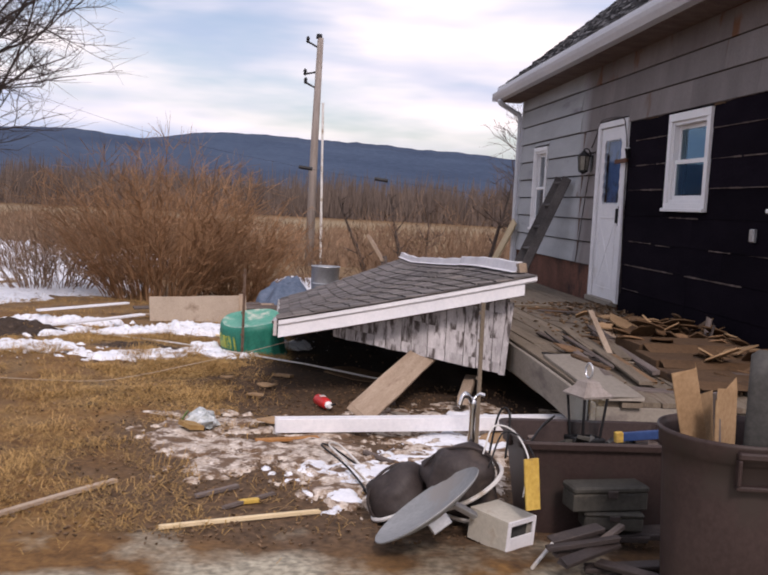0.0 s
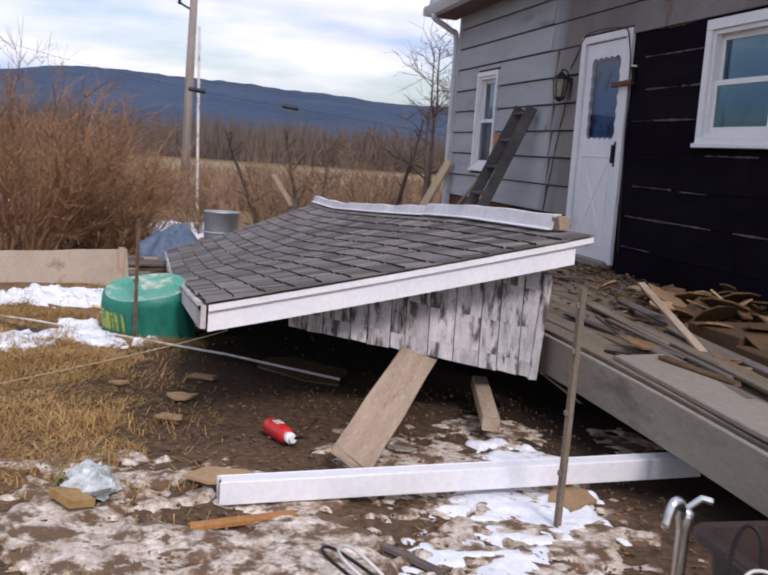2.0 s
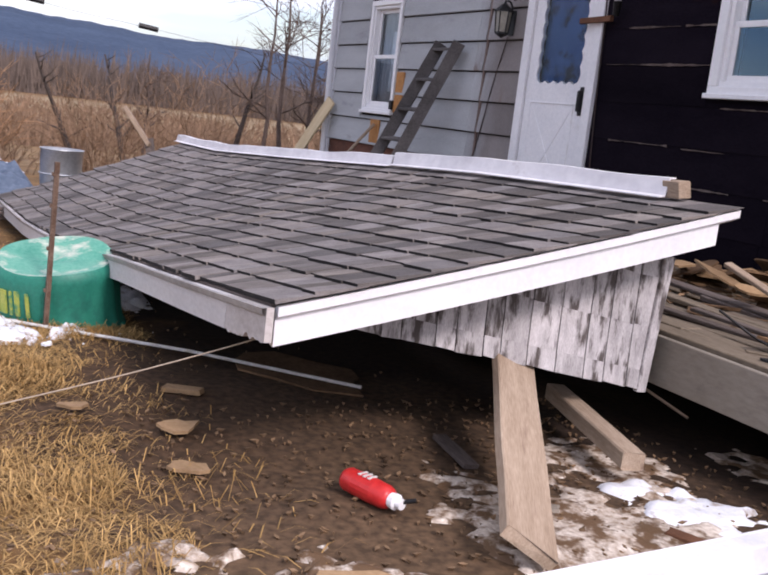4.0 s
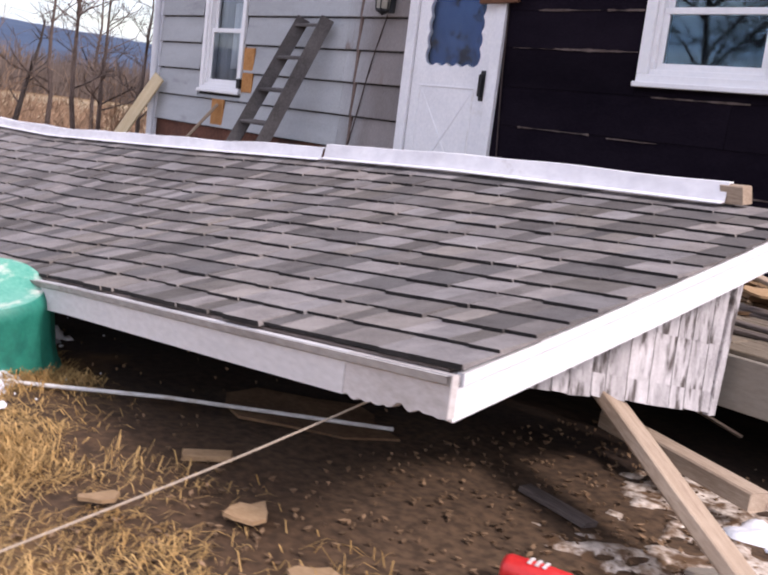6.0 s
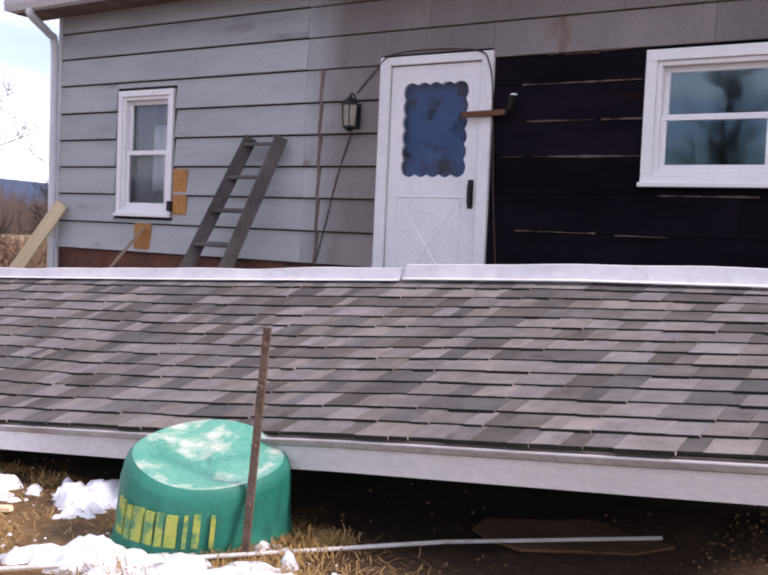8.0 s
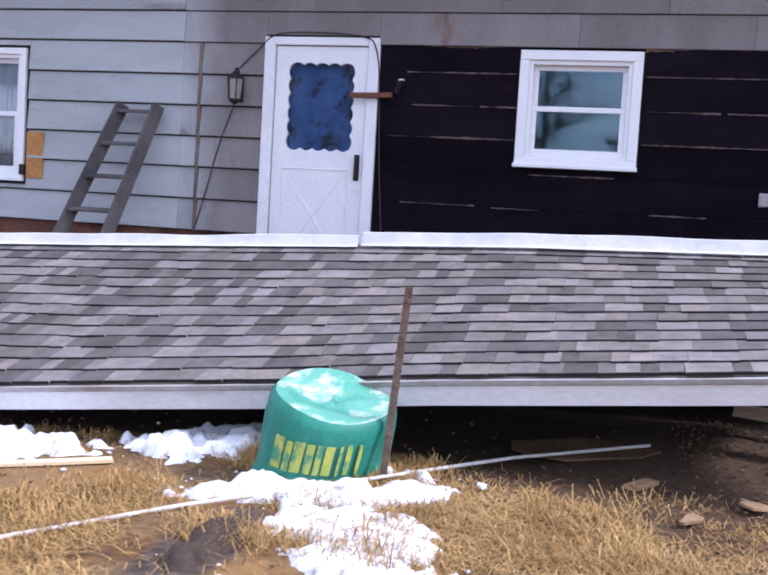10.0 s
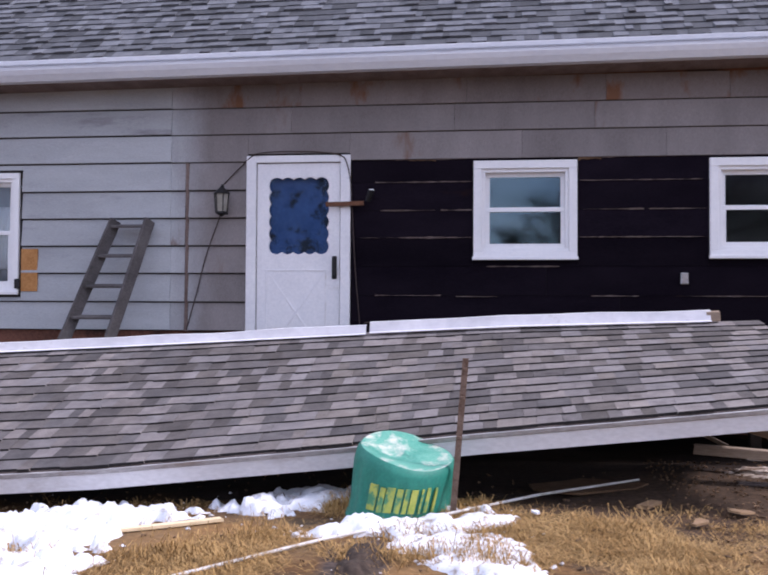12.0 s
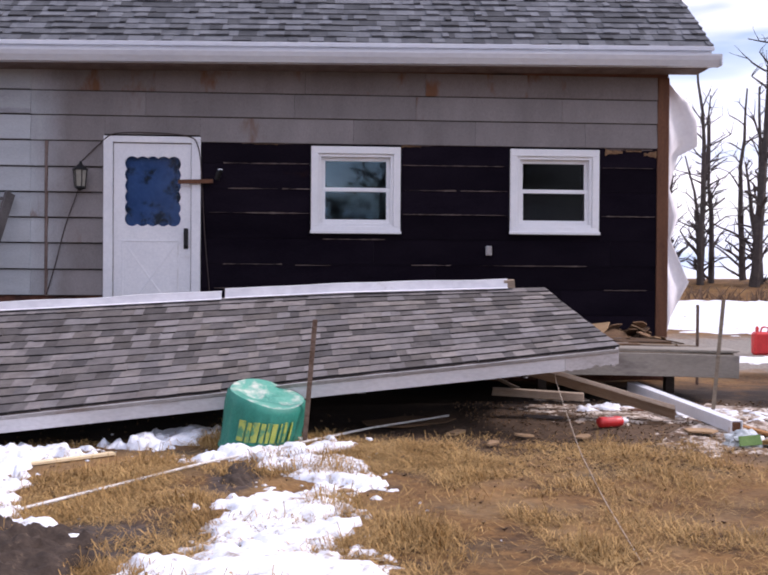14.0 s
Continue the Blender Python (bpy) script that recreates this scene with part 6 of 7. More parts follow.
# ---- far end of the wreck ----
pan = plank((-1.35, -5.62, -0.03), (-1.75, -4.35, 0.0), 0.40, 0.03, 78, 0.004, seed=14)
lone("plywood_panel", pan, "plywood", "weathered plywood panel standing on edge in the yard", "panel")
lone("panel_post", plank((-1.72, -4.42, -0.26), (-1.72, -4.42, 0.22), 0.07, 0.05, 0, seed=15), "raw_wood", "short post at the end of the plywood panel", "post")
for i in range(9):
    rnd = random.Random(130 + i)
    x, y = -1.9 - 0.25 * i + rnd.uniform(-0.2, 0.2), -5.9 + rnd.uniform(-0.5, 1.2)
    z = gz(x, y) + 0.04 + 0.03 * (i % 3)
    l, a = rnd.uniform(0.9, 2.0), rnd.uniform(1.2, 2.0)
    lone("old_board", plank((x, y, z), (x + l * math.cos(a), y + l * math.sin(a), z + rnd.uniform(-0.02, 0.1)), 0.12, 0.03, rnd.uniform(-10, 10), 0.004, rag=0.01, seed=140 + i), rnd.choice(("old_wood", "raw_wood", "old_wood", "white_paint")), "old board lying in the pile past the tub", "board", "old boards past the tub")
for i, (a, b) in enumerate((((0.7, -6.75, -0.02), (-0.6, -5.6, 0.02)), ((-0.6, -6.9, 0.02), (-1.3, -5.9, 0.08)))):
    lone("trim_board", plank(a, b, 0.10, 0.022, 0, 0.003, seed=160 + 3 * i), "white_paint", "long thin trim board lying in the snow", "board", "trim boards in the snow")
lone("lumber_end", plank((-4.35, -2.2, 0.62), (-4.62, -2.45, 1.02), 0.09, 0.05, 20, seed=17, rag=0.02), "raw_wood", "splintered lumber end poking up behind the roof", "lumber")
lone("lumber_stub", plank((-4.30, -2.0, -0.4), (-4.40, -2.2, 0.70), 0.09, 0.09, 0, seed=18), "old_wood", "broken post holding up the splintered lumber", "post")


def build_pail():
    t = thing("metal_pail", "dented galvanised pail behind the fallen roof", "pail", at=(-4.6, -3.15, gz(-4.6, -3)))
    part("body", lathe([(0.20, 0.0), (0.235, 0.5), (0.24, 0.78), (0.25, 0.79), (0.25, 0.80), (0.235, 0.80), (0.22, 0.5), (0.19, 0.02)], 32, cap0=True, cap1=True), M["galv"], t, smooth=True)
    for z in (0.2, 0.5):
        part("band", lathe([(0.21 + 0.045 * z / 0.7, z), (0.222 + 0.045 * z / 0.7, z + 0.01), (0.21 + 0.045 * z / 0.7, z + 0.02)], 32), M["galv"], t)


build_pail()
lone("overhead_cable", tube(curve([(-4.22, -0.06, 1.75), (-4.4, -2.3, 1.97), (-4.5, -3.56, 2.1), (-4.3, -6.0, 2.5), (-2.35, -8.7, 3.2)], 8), 0.0018, 4), "black", "thin low cable strung from the house corner to a tree", "cable")
for p, q in (((-4.385, -2.19, 1.96), (-4.41, -2.41, 1.985)), ((-4.49, -3.45, 2.09), (-4.505, -3.68, 2.115))):
    lone("cable_splice", tube([p, Vector(p).lerp(Vector(q), 0.2), Vector(p).lerp(Vector(q), 0.8), q], 0.03, 8), "black", "black splice sleeve on the thin low cable", "splice", "splices on the cable")


def build_tarp():
    k = bmesh.new()
    n = 26
    g = []
    for i in range(n + 1):
        row = []
        for j in range(n + 1):
            x, y = i / n * 2 - 1, j / n * 2 - 1
            h = max(0, 1 - 0.8 * (x * x + y * y)) * 0.55 + 0.16 * noise.noise((x * 2.4, y * 2.4, 7)) + 0.06 * noise.noise((x * 6, y * 6, 2))
            X, Y = -4.9 + x * 0.75, -3.75 + y * 0.55
            row.append(k.verts.new((X, Y, gz(X, Y) + max(0.01, h))))
        g.append(row)
    for i in range(n):
        for j in range(n):
            k.faces.new((g[i][j], g[i + 1][j], g[i + 1][j + 1], g[i][j + 1]))
    lone("blue_tarp", k, "tarp", "crumpled grey-blue tarp heaped behind the roof", "tarp", smooth=True)


build_tarp()


def build_gas_can():
    t = thing("gas_can", "red plastic fuel can standing past the house corner", "fuel can", at=Matrix.Translation((9.15, 3.75, gz(9, 3.7))) @ Matrix.Diagonal((0.85, 0.85, 0.85, 1)))
    part("body", box(-0.16, 0.16, -0.10, 0.10, 0.0, 0.42, 0.04), M["red"], t)
    part("neck", lathe([(0.03, 0.41), (0.03, 0.50), (0.02, 0.52)], 12, m=Matrix.Translation((-0.08, 0, 0)), cap1=True), M["red"], t)
    part("grip", tube(curve([(0.12, 0, 0.40), (0.12, 0, 0.49), (0.02, 0, 0.50), (-0.02, 0, 0.41)], 5), 0.016, 8), M["red"], t)


build_gas_can()


def build_barrel():
    t = thing("trash_barrel", "blue-grey plastic trash cart with a shut lid, past the house corner", "trash can", at=Matrix.Translation((8.17, 0.5, gz(8.2, 0.5))) @ Matrix.Rotation(radians(-12), 4, "Z"))
    k = bmesh.new()
    rs = [[k.verts.new((sx * a, sy * b, z)) for sx, sy in ((1, 1), (-1, 1), (-1, -1), (1, -1))] for a, b, z in ((0.21, 0.23, 0.02), (0.26, 0.28, 0.80), (0.285, 0.305, 0.805), (0.285, 0.305, 0.87))]
    for p, q in zip(rs, rs[1:]):
        for j in range(4):
            k.faces.new((p[j], p[(j + 1) % 4], q[(j + 1) % 4], q[j]))
    k.faces.new(rs[0][::-1])
    k.faces.new(rs[-1])
    bmesh.ops.bevel(k, geom=k.edges[:], offset=0.018, segments=2, affect="EDGES")
    part("body", k, M["barrel"], t)
    k = bmesh.new()
    rs = [[k.verts.new((sx * a, sy * b, z)) for sx, sy in ((1, 1), (-1, 1), (-1, -1), (1, -1))] for a, b, z in ((0.30, 0.32, 0.872), (0.30, 0.32, 0.91), (0.22, 0.24, 0.965))]
    for p, q in zip(rs, rs[1:]):
        for j in range(4):
            k.faces.new((p[j], p[(j + 1) % 4], q[(j + 1) % 4], q[j]))
    k.faces.new(rs[0][::-1])
    k.faces.new(rs[-1])
    part("lid", k, M["barrel"], t)
    for s in (-1, 1):
        part("wheel", lathe([(0.02, -0.025), (0.10, -0.025), (0.11, -0.015), (0.11, 0.015), (0.10, 0.025), (0.02, 0.025)], 20, m=Matrix.Translation((s * 0.245, 0.22, 0.11)) @ Matrix.Rotation(radians(90), 4, "Y"), cap0=True, cap1=True), M["black"], t)


build_barrel()

# ---- debris on the deck and in the mud ----
rnd = random.Random(77)
for i in range(96):
    x = rnd.uniform(4.1, 6.0) if i < 72 else rnd.uniform(1.2, 4.2)
    y = -0.16 - abs(rnd.gauss(0, 0.55))
    if y < -1.75:
        y = rnd.uniform(-1.7, -0.2)
    l = rnd.choice((0.15, 0.2, 0.3, 0.5, 0.75, 1.1))
    a = rnd.gauss(0.35, 0.55)
    z = deck_z(x) - 0.002 + rnd.uniform(0.0, 0.10) * max(0, 1 + y / 1.1)
    dx, dy = l / 2 * math.cos(a), l / 2 * math.sin(a)
    if y + abs(dy) > -0.06:
        dy = 0
    if x + dx > 6.05:
        x -= 0.5
    lone("wood_scrap", plank((x - dx, y - dy, z), (x + dx, y + dy, z + rnd.uniform(-0.012, 0.03)), rnd.choice((0.02, 0.035, 0.05, 0.09)), rnd.choice((0.01, 0.018, 0.025)), rnd.uniform(-15, 15), 0.002, rag=rnd.choice((0.004, 0.02)), seed=300 + i), rnd.choice(("dry_scrap", "old_wood", "old_wood", "deck", "dry_scrap", "dry_scrap", "raw_wood")), "broken strip of wood lying on the deck", "wood scrap", "wood scraps on the deck")
for i in range(105):
    x, y = rnd.uniform(3.0, 6.0), -0.12 - abs(rnd.gauss(0, 0.42))
    s = rnd.uniform(0.07, 0.2)
    m = Matrix.Translation((x, y, deck_z(x) + rnd.uniform(0.02, 0.14))) @ Euler((rnd.uniform(-0.6, 0.6), rnd.uniform(-0.5, 0.5), rnd.uniform(0, 6))).to_matrix().to_4x4()
    poly = [(s * q * math.cos(j * 0.7), 0.8 * s * q * math.sin(j * 0.7)) for j, q in enumerate([rnd.uniform(0.55, 1.15) for _ in range(9)])]
    lone("cardboard_scrap", slab(poly, 0.012, m=m @ Matrix.Rotation(radians(90), 4, "X")), rnd.choice(("dry_scrap", "dry_scrap", "carton", "cardboard")), "torn tan scrap heaped on the deck by the wall", "cardboard", "torn scraps by the wall")
lone("long_lath", plank((3.85, -1.22, 0.75), (4.95, -1.38, 0.50), 0.045, 0.022, 10, seed=401), "raw_wood", "long lath leaning across the deck scrap", "lath")
lone("loose_sheet", plank((4.9, -1.76, 0.512), (6.36, -1.79, 0.482), 0.27, 0.025, 2, rag=0.02, seed=406), "skirt", "pale grey board jutting out over the deck end", "board")
lone("long_lath", plank((4.0, -1.33, 0.53), (5.9, -1.47, 0.50), 0.10, 0.022, 3, seed=402), "deck", "long grey board lying along the deck", "lath")
lone("long_lath", plank((3.6, -1.08, 0.53), (5.5, -1.25, 0.505), 0.06, 0.03, 8, seed=403), "old_wood", "long dark board lying along the deck", "lath")


for i, (x0, x1, y0, y1, w, mt) in enumerate(((3.7, 4.9, -1.62, -1.50, 0.05, "old_wood"), (3.9, 5.3, -1.45, -1.50, 0.035, "old_wood"), (3.3, 4.6, -1.28, -1.42, 0.07, "deck"), (4.6, 5.7, -1.60, -1.66, 0.06, "old_wood"), (4.2, 5.0, -1.18, -1.30, 0.09, "deck"), (4.9, 5.9, -1.36, -1.42, 0.04, "dry_scrap"), (3.2, 4.1, -1.0, -1.12, 0.08, "old_wood"), (5.0, 5.5, -1.70, -1.60, 0.05, "dry_scrap"))):
    lone("long_lath", plank((x0, y0, deck_z(x0) + 0.02 + 0.004 * i), (x1, y1, deck_z(x1) + 0.018 + 0.004 * i), w, 0.02, 4, rag=0.02, seed=420 + i), mt, "long weathered strip of wood lying along the deck", "lath")


def build_carton(x0, x1, y0, y1, z0, z1, turn):
    t = thing("flat_carton", "crushed brown cardboard carton lying on the deck", "carton", "cartons on the deck", at=Matrix.Translation(((x0 + x1) / 2, (y0 + y1) / 2, z0)) @ Matrix.Rotation(radians(turn), 4, "Z"))
    a, b, h = (x1 - x0) / 2, (y1 - y0) / 2, z1 - z0
    part("body", box(-a, a, -b, b, 0, h, 0.006), M["carton"], t)
    part("flap", plank((a + 0.005, 0, h + 0.004), (a + 0.14, 0, h * 0.55), 2 * b - 0.03, 0.006, 0, 0.001, rag=0.01, seed=int(x0 * 10)), M["carton"], t)


build_carton(4.25, 4.72, -1.12, -0.25, deck_z(4.7) + 0.006, 0.60, 4)
build_carton(4.80, 5.30, -1.16, -0.30, deck_z(5.2) + 0.006, 0.56, -3)
build_carton(5.42, 5.95, -1.22, -0.40, deck_z(5.9) + 0.006, 0.53, 2)


def build_deck_litter():
    rnd = random.Random(52)
    vs, fs = [], []
    for i in range(1500):
        x, y = rnd.uniform(0.6, 6.1), -0.08 - abs(rnd.gauss(0, 0.6))
        if y < -1.9:
            continue
        s, a = rnd.uniform(0.008, 0.035), rnd.uniform(0, 6.28)
        z = deck_z(x) + 0.012 + rnd.uniform(0, 0.03) * max(0, 1 + y)
        k = len(vs)
        for q, f in ((0, 1.3), (1.7, 0.6), (3.1, 1.1), (4.6, 0.5)):
            vs.append((x + math.cos(a + q) * s * f, y + math.sin(a + q) * s * f, z + rnd.uniform(-0.4, 0.4) * s))
        vs.append((x, y, z - 0.014))
        fs += [(k, k + 1, k + 2), (k, k + 2, k + 3), (k, k + 4, k + 1), (k + 1, k + 4, k + 2), (k + 2, k + 4, k + 3), (k + 3, k + 4, k)]
    ob = new("deck_litter", mesh_of("deck_litter", vs, fs, M["scrap"]))
    tagged(ob, "brown leaves, splinters and grit strewn on the deck", "litter", kind="stuff")


build_deck_litter()
lone("upright_shard", plank((4.0, -0.25, 0.49), (3.95, -0.2, 0.75), 0.05, 0.02, 0, rag=0.03, seed=404), "old_wood", "grey splintered shard standing on the deck", "shard")
lone("upright_shard", plank((4.12, -0.28, 0.49), (4.16, -0.25, 0.70), 0.06, 0.02, 30, rag=0.03, seed=405), "old_wood", "grey splintered shard standing on the deck", "shard")
lone("deck_wire", tube(curve([(x, y, deck_z(x) + h) for x, y, h in ((4.35, -1.75, 0.12), (4.5, -1.6, 0.01), (4.75, -1.55, 0.008), (4.9, -1.75, 0.008), (4.7, -1.85, 0.008), (4.95, -1.6, 0.015), (5.2, -1.3, 0.012))], 7), 0.006, 5), "black", "loose black wire curled on the deck edge", "wire")

STICKS = [((7.42, -5.2), (6.75, -4.70), 0.035, "raw_wood"), ((7.42, -4.38), (7.13, -3.62), 0.022, "pale_wood"), ((5.76, -3.98), (5.68, -3.58), 0.05, "orange_wood"), ((6.95, -4.25), (6.80, -4.05), 0.03, "old_wood"), ((7.1, -4.1), (6.9, -3.85), 0.02, "old_wood"),
          ((0.42, -4.62), (1.02, -4.30), 0.05, "pale_wood"), ((4.1, -2.92), (4.42, -2.96), 0.06, "old_wood"), ((3.36, -3.88), (3.46, -3.74), 0.07, "cardboard"), ((7.02, -4.02), (7.0, -3.93), 0.035, "yellow"), ((6.0, -3.3), (6.25, -3.15), 0.03, "old_wood"), ((5.1, -2.6), (5.3, -2.5), 0.06, "brown_wood")]
for i, (a, b, w, mt) in enumerate(STICKS):
    lone("ground_stick", plank((*a, gzn(*a) + 0.015), (*b, gzn(*b) + 0.018), w, min(w, 0.022), 0, 0.003, rag=0.008, seed=500 + i), mt, "piece of wood lying on the muddy ground", "stick", "sticks on the ground")
for i, (x, y, s, mt) in enumerate(((3.88, -3.95, 0.09, "cardboard"), (4.30, -4.03, 0.08, "cardboard"), (5.25, -3.82, 0.17, "cardboard"), (5.54, -2.36, 0.16, "cardboard"), (3.12, -3.12, 0.40, "dry_scrap"), (4.85, -2.95, 0.08, "skirt"), (2.75, -4.28, 0.03, "snow"), (3.6, -4.3, 0.06, "cardboard"), (2.55, -5.85, 0.05, "cardboard"))):
    r2 = random.Random(600 + i)
    poly = [(s * q * math.cos(j * 0.57), 0.65 * s * q * math.sin(j * 0.57)) for j, q in enumerate([r2.uniform(0.6, 1.2) for _ in range(11)])]
    m = Matrix.Translation((x, y, gzn(x, y) + (0.025 if s < 0.3 else 0.006))) @ Euler((r2.uniform(-0.12, 0.12) if s < 0.3 else 0.0, r2.uniform(-0.12, 0.12) if s < 0.3 else 0.0, r2.uniform(0, 6))).to_matrix().to_4x4() @ Matrix.Rotation(radians(90), 4, "X")
    lone("flat_scrap", slab(poly, 0.012, m=m), mt, "torn flat scrap lying in the mud", "scrap", "flat scraps in the mud")


def build_bag_of_film():
    k = bmesh.new()
    bmesh.ops.create_icosphere(k, subdivisions=3, radius=1)
    for v in k.verts:
        n = v.co.normalized()
        s = 1 + 0.5 * noise.noise(n * 2.3) + 0.25 * noise.noise(n * 6)
        v.co = Vector((n.x * 0.13 * s, n.y * 0.10 * s, max(n.z, -0.3) * 0.08 * s)) + Vector((5.36, -4.36, gz(5.4, -4.4) + 0.04))
    t = thing("plastic_bag", "crumpled clear plastic bag with a green print, lying in the mud", "bag")
    part("film", k, M["plastic"], t)
    part("print_panel", plank((5.27, -4.475, gz(5.3, -4.45) + 0.062), (5.42, -4.48, gz(5.3, -4.45) + 0.075), 0.07, 0.006, 62, 0.001, rag=0.01, seed=701), M["leaf_green"], t, "green printed panel")
    lone("green_packet", slab([(-0.09, -0.05), (0.08, -0.06), (0.10, 0.05), (-0.07, 0.06)], 0.03, m=Matrix.Translation((5.52, -4.42, 0.035)) @ Euler((0, 0, 0.5)).to_matrix().to_4x4() @ Matrix.Rotation(radians(80), 4, "X")), "straw", "pale green paper packet under the plastic bag", "packet")


build_bag_of_film()


# ---- plants and distance ----
def limb(vs, fs, pts, r0, r1, sides=4):
    """Adds a tapered rod through pts to the lists of corners and faces."""
    o = len(vs)
    n = len(pts)
    for i, p in enumerate(pts):
        d = (pts[min(i + 1, n - 1)] - pts[max(i - 1, 0)]).normalized()
        u = d.cross(Vector((0.31, 0.87, 0.37)))
        u = u.normalized() if u.length > 1e-3 else Vector((1, 0, 0))
        v = d.cross(u)
        r = r0 + (r1 - r0) * i / (n - 1)
        for j in range(sides):
            a = 2 * math.pi * j / sides
            vs.append(tuple(p + u * (r * math.cos(a)) + v * (r * math.sin(a))))
    for i in range(n - 1):
        for j in range(sides):
            a, b = o + i * sides + j, o + i * sides + (j + 1) % sides
            fs.append((a, b, b + sides, a + sides))


def grow(vs, fs, rnd, p, d, length, r, level, droop=0.0, fork=3, wob=0.25):
    n = 4
    pts = [p]
    dd = d.copy()
    for i in range(n):
        dd = (dd + Vector((rnd.gauss(0, wob), rnd.gauss(0, wob), rnd.gauss(0, wob * 0.6) - droop)) * 0.5).normalized()
        pts.append(pts[-1] + dd * (length / n))
    limb(vs, fs, pts, r, r * (0.55 if level else 0.25), 5 if level > 2 else 3)
    if level:
        for i in range(fork + (2 if level > 1 else 1)):
            k = rnd.randint(1, n)
            nd = (dd * 0.6 + Vector((rnd.gauss(0, 0.7), rnd.gauss(0, 0.7), rnd.gauss(0.25, 0.45)))).normalized()
            grow(vs, fs, rnd, pts[k], nd, length * rnd.uniform(0.5, 0.8), max(r * 0.5, 0.004), level - 1, droop, fork, wob)


def bare_tree(x, y, h, seed, mat, label, group, level=3, r=0.06, lean=(0, 0), fork=3, first=0.35, reach=1.0, limbs=0):
    rnd = random.Random(seed)
    z = gz(x, y) - 0.1
    t = thing("bare_tree", label, "tree", group, at=(x, y, z))
    vs, fs, cv, cf = [], [], [], []
    n = 8
    pts = [Vector((0, 0, 0))]
    for i in range(n):
        pts.append(pts[-1] + Vector((lean[0] / n + rnd.gauss(0, 0.035) * h / 5, lean[1] / n + rnd.gauss(0, 0.035) * h / 5, h / n)))
    limb(vs, fs, pts, r, r * 0.2, 7)
    for i in range(limbs or int(7 + h)):
        u = rnd.uniform(first, 0.98) * n
        k = min(int(u), n - 1)
        p = pts[k].lerp(pts[k + 1], u - k)
        a = rnd.uniform(0, 6.28)
        d = Vector((math.cos(a), math.sin(a), rnd.uniform(0.4, 1.3))).normalized()
        grow(cv, cf, rnd, p, d, h * reach * rnd.uniform(0.14, 0.30) * (1.15 - u / n * 0.6), r * 0.42 * (1.1 - u / n * 0.7), level - 1, 0.0, fork)
    for nm, a, b in (("trunk", vs, fs), ("crown", cv, cf)):
        ob = new(nm, mesh_of(nm, a, b, M[mat]))
        ob.parent = t
    return t


def bush(x, y, r, h, seed, stems, mat, label, group, twigs=5):
    rnd = random.Random(seed)
    z = gz(x, y) - 0.05
    t = thing("bare_bush", label, "bush", group, at=(x, y, z))
    vs, fs, cv, cf = [], [], [], []
    for i in range(stems):
        a, q = rnd.uniform(0, 6.28), rnd.uniform(0, 1) ** 0.5
        p = Vector((q * r * 0.45 * math.cos(a), q * r * 0.45 * math.sin(a), 0))
        out = Vector((math.cos(a) * q, math.sin(a) * q, 0))
        hh = h * rnd.uniform(0.55, 1.08) * (1.1 - 0.45 * q)
        pts = [p]
        for k in range(5):
            f = (k + 1) / 5
            pts.append(p + out * (r * 0.62 * f ** 1.3) + Vector((rnd.gauss(0, 0.05), rnd.gauss(0, 0.05), hh * f)))
        limb(vs, fs, pts, rnd.uniform(0.008, 0.014), 0.003, 3)
        for k in range(twigs):
            b = pts[rnd.randint(1, 5)]
            d = Vector((out.x * 0.5 + rnd.gauss(0, 0.45), out.y * 0.5 + rnd.gauss(0, 0.45), rnd.uniform(0.3, 1.0))).normalized()
            l = rnd.uniform(0.25, 0.7) * h / 2.4
            mid = b + d * l * 0.5 + Vector((rnd.gauss(0, 0.04), rnd.gauss(0, 0.04), 0))
            limb(cv, cf, [b, mid, b + d * l + Vector((rnd.gauss(0, 0.06), rnd.gauss(0, 0.06), -0.02))], 0.006, 0.0025, 3)
            for s in range(2):
                d2 = (d + Vector((rnd.gauss(0, 0.6), rnd.gauss(0, 0.6), rnd.gauss(0, 0.4)))).normalized()
                limb(cv, cf, [mid, mid + d2 * l * 0.6], 0.004, 0.002, 3)
    for nm, a, b in (("stem_mass", vs, fs), ("crown", cv, cf)):
        ob = new(nm, mesh_of(nm, a, b, M[mat]))
        ob.parent = t


bush(-7.0, -6.25, 2.2, 2.75, 1, 300, "bush_twig", "large leafless russet-brown bush at the yard's edge", "bushes at the yard edge", 8)
bush(-7.6, -4.75, 1.4, 2.0, 2, 150, "bush_twig", "leafless russet-brown bush beside the large one", "bushes at the yard edge", 7)
bush(-8.5, -8.6, 1.8, 2.1, 3, 110, "twig", "thin leafless brown bush at the yard's edge", "bushes at the yard edge")
rnd = random.Random(9)
for i, (x, y, r, h) in enumerate(((-10.5, -1.6, 1.1, 2.1), (-11.5, 0.2, 1.2, 2.3), (-12.5, -3.0, 1.2, 1.7), (-13.5, 1.6, 1.4, 2.5), (-10.0, 2.4, 1.2, 2.2), (-15, -0.6, 1.4, 2.4), (-13.0, -8.5, 1.5, 2.0), (-16, -11, 1.6, 2.2), (-9.2, 3.6, 1.2, 2.0))):
    bush(x, y, r, h, 20 + i, 46, "twig", "leafless brown brush behind the porch wreck", "brush behind the wreck", 5)
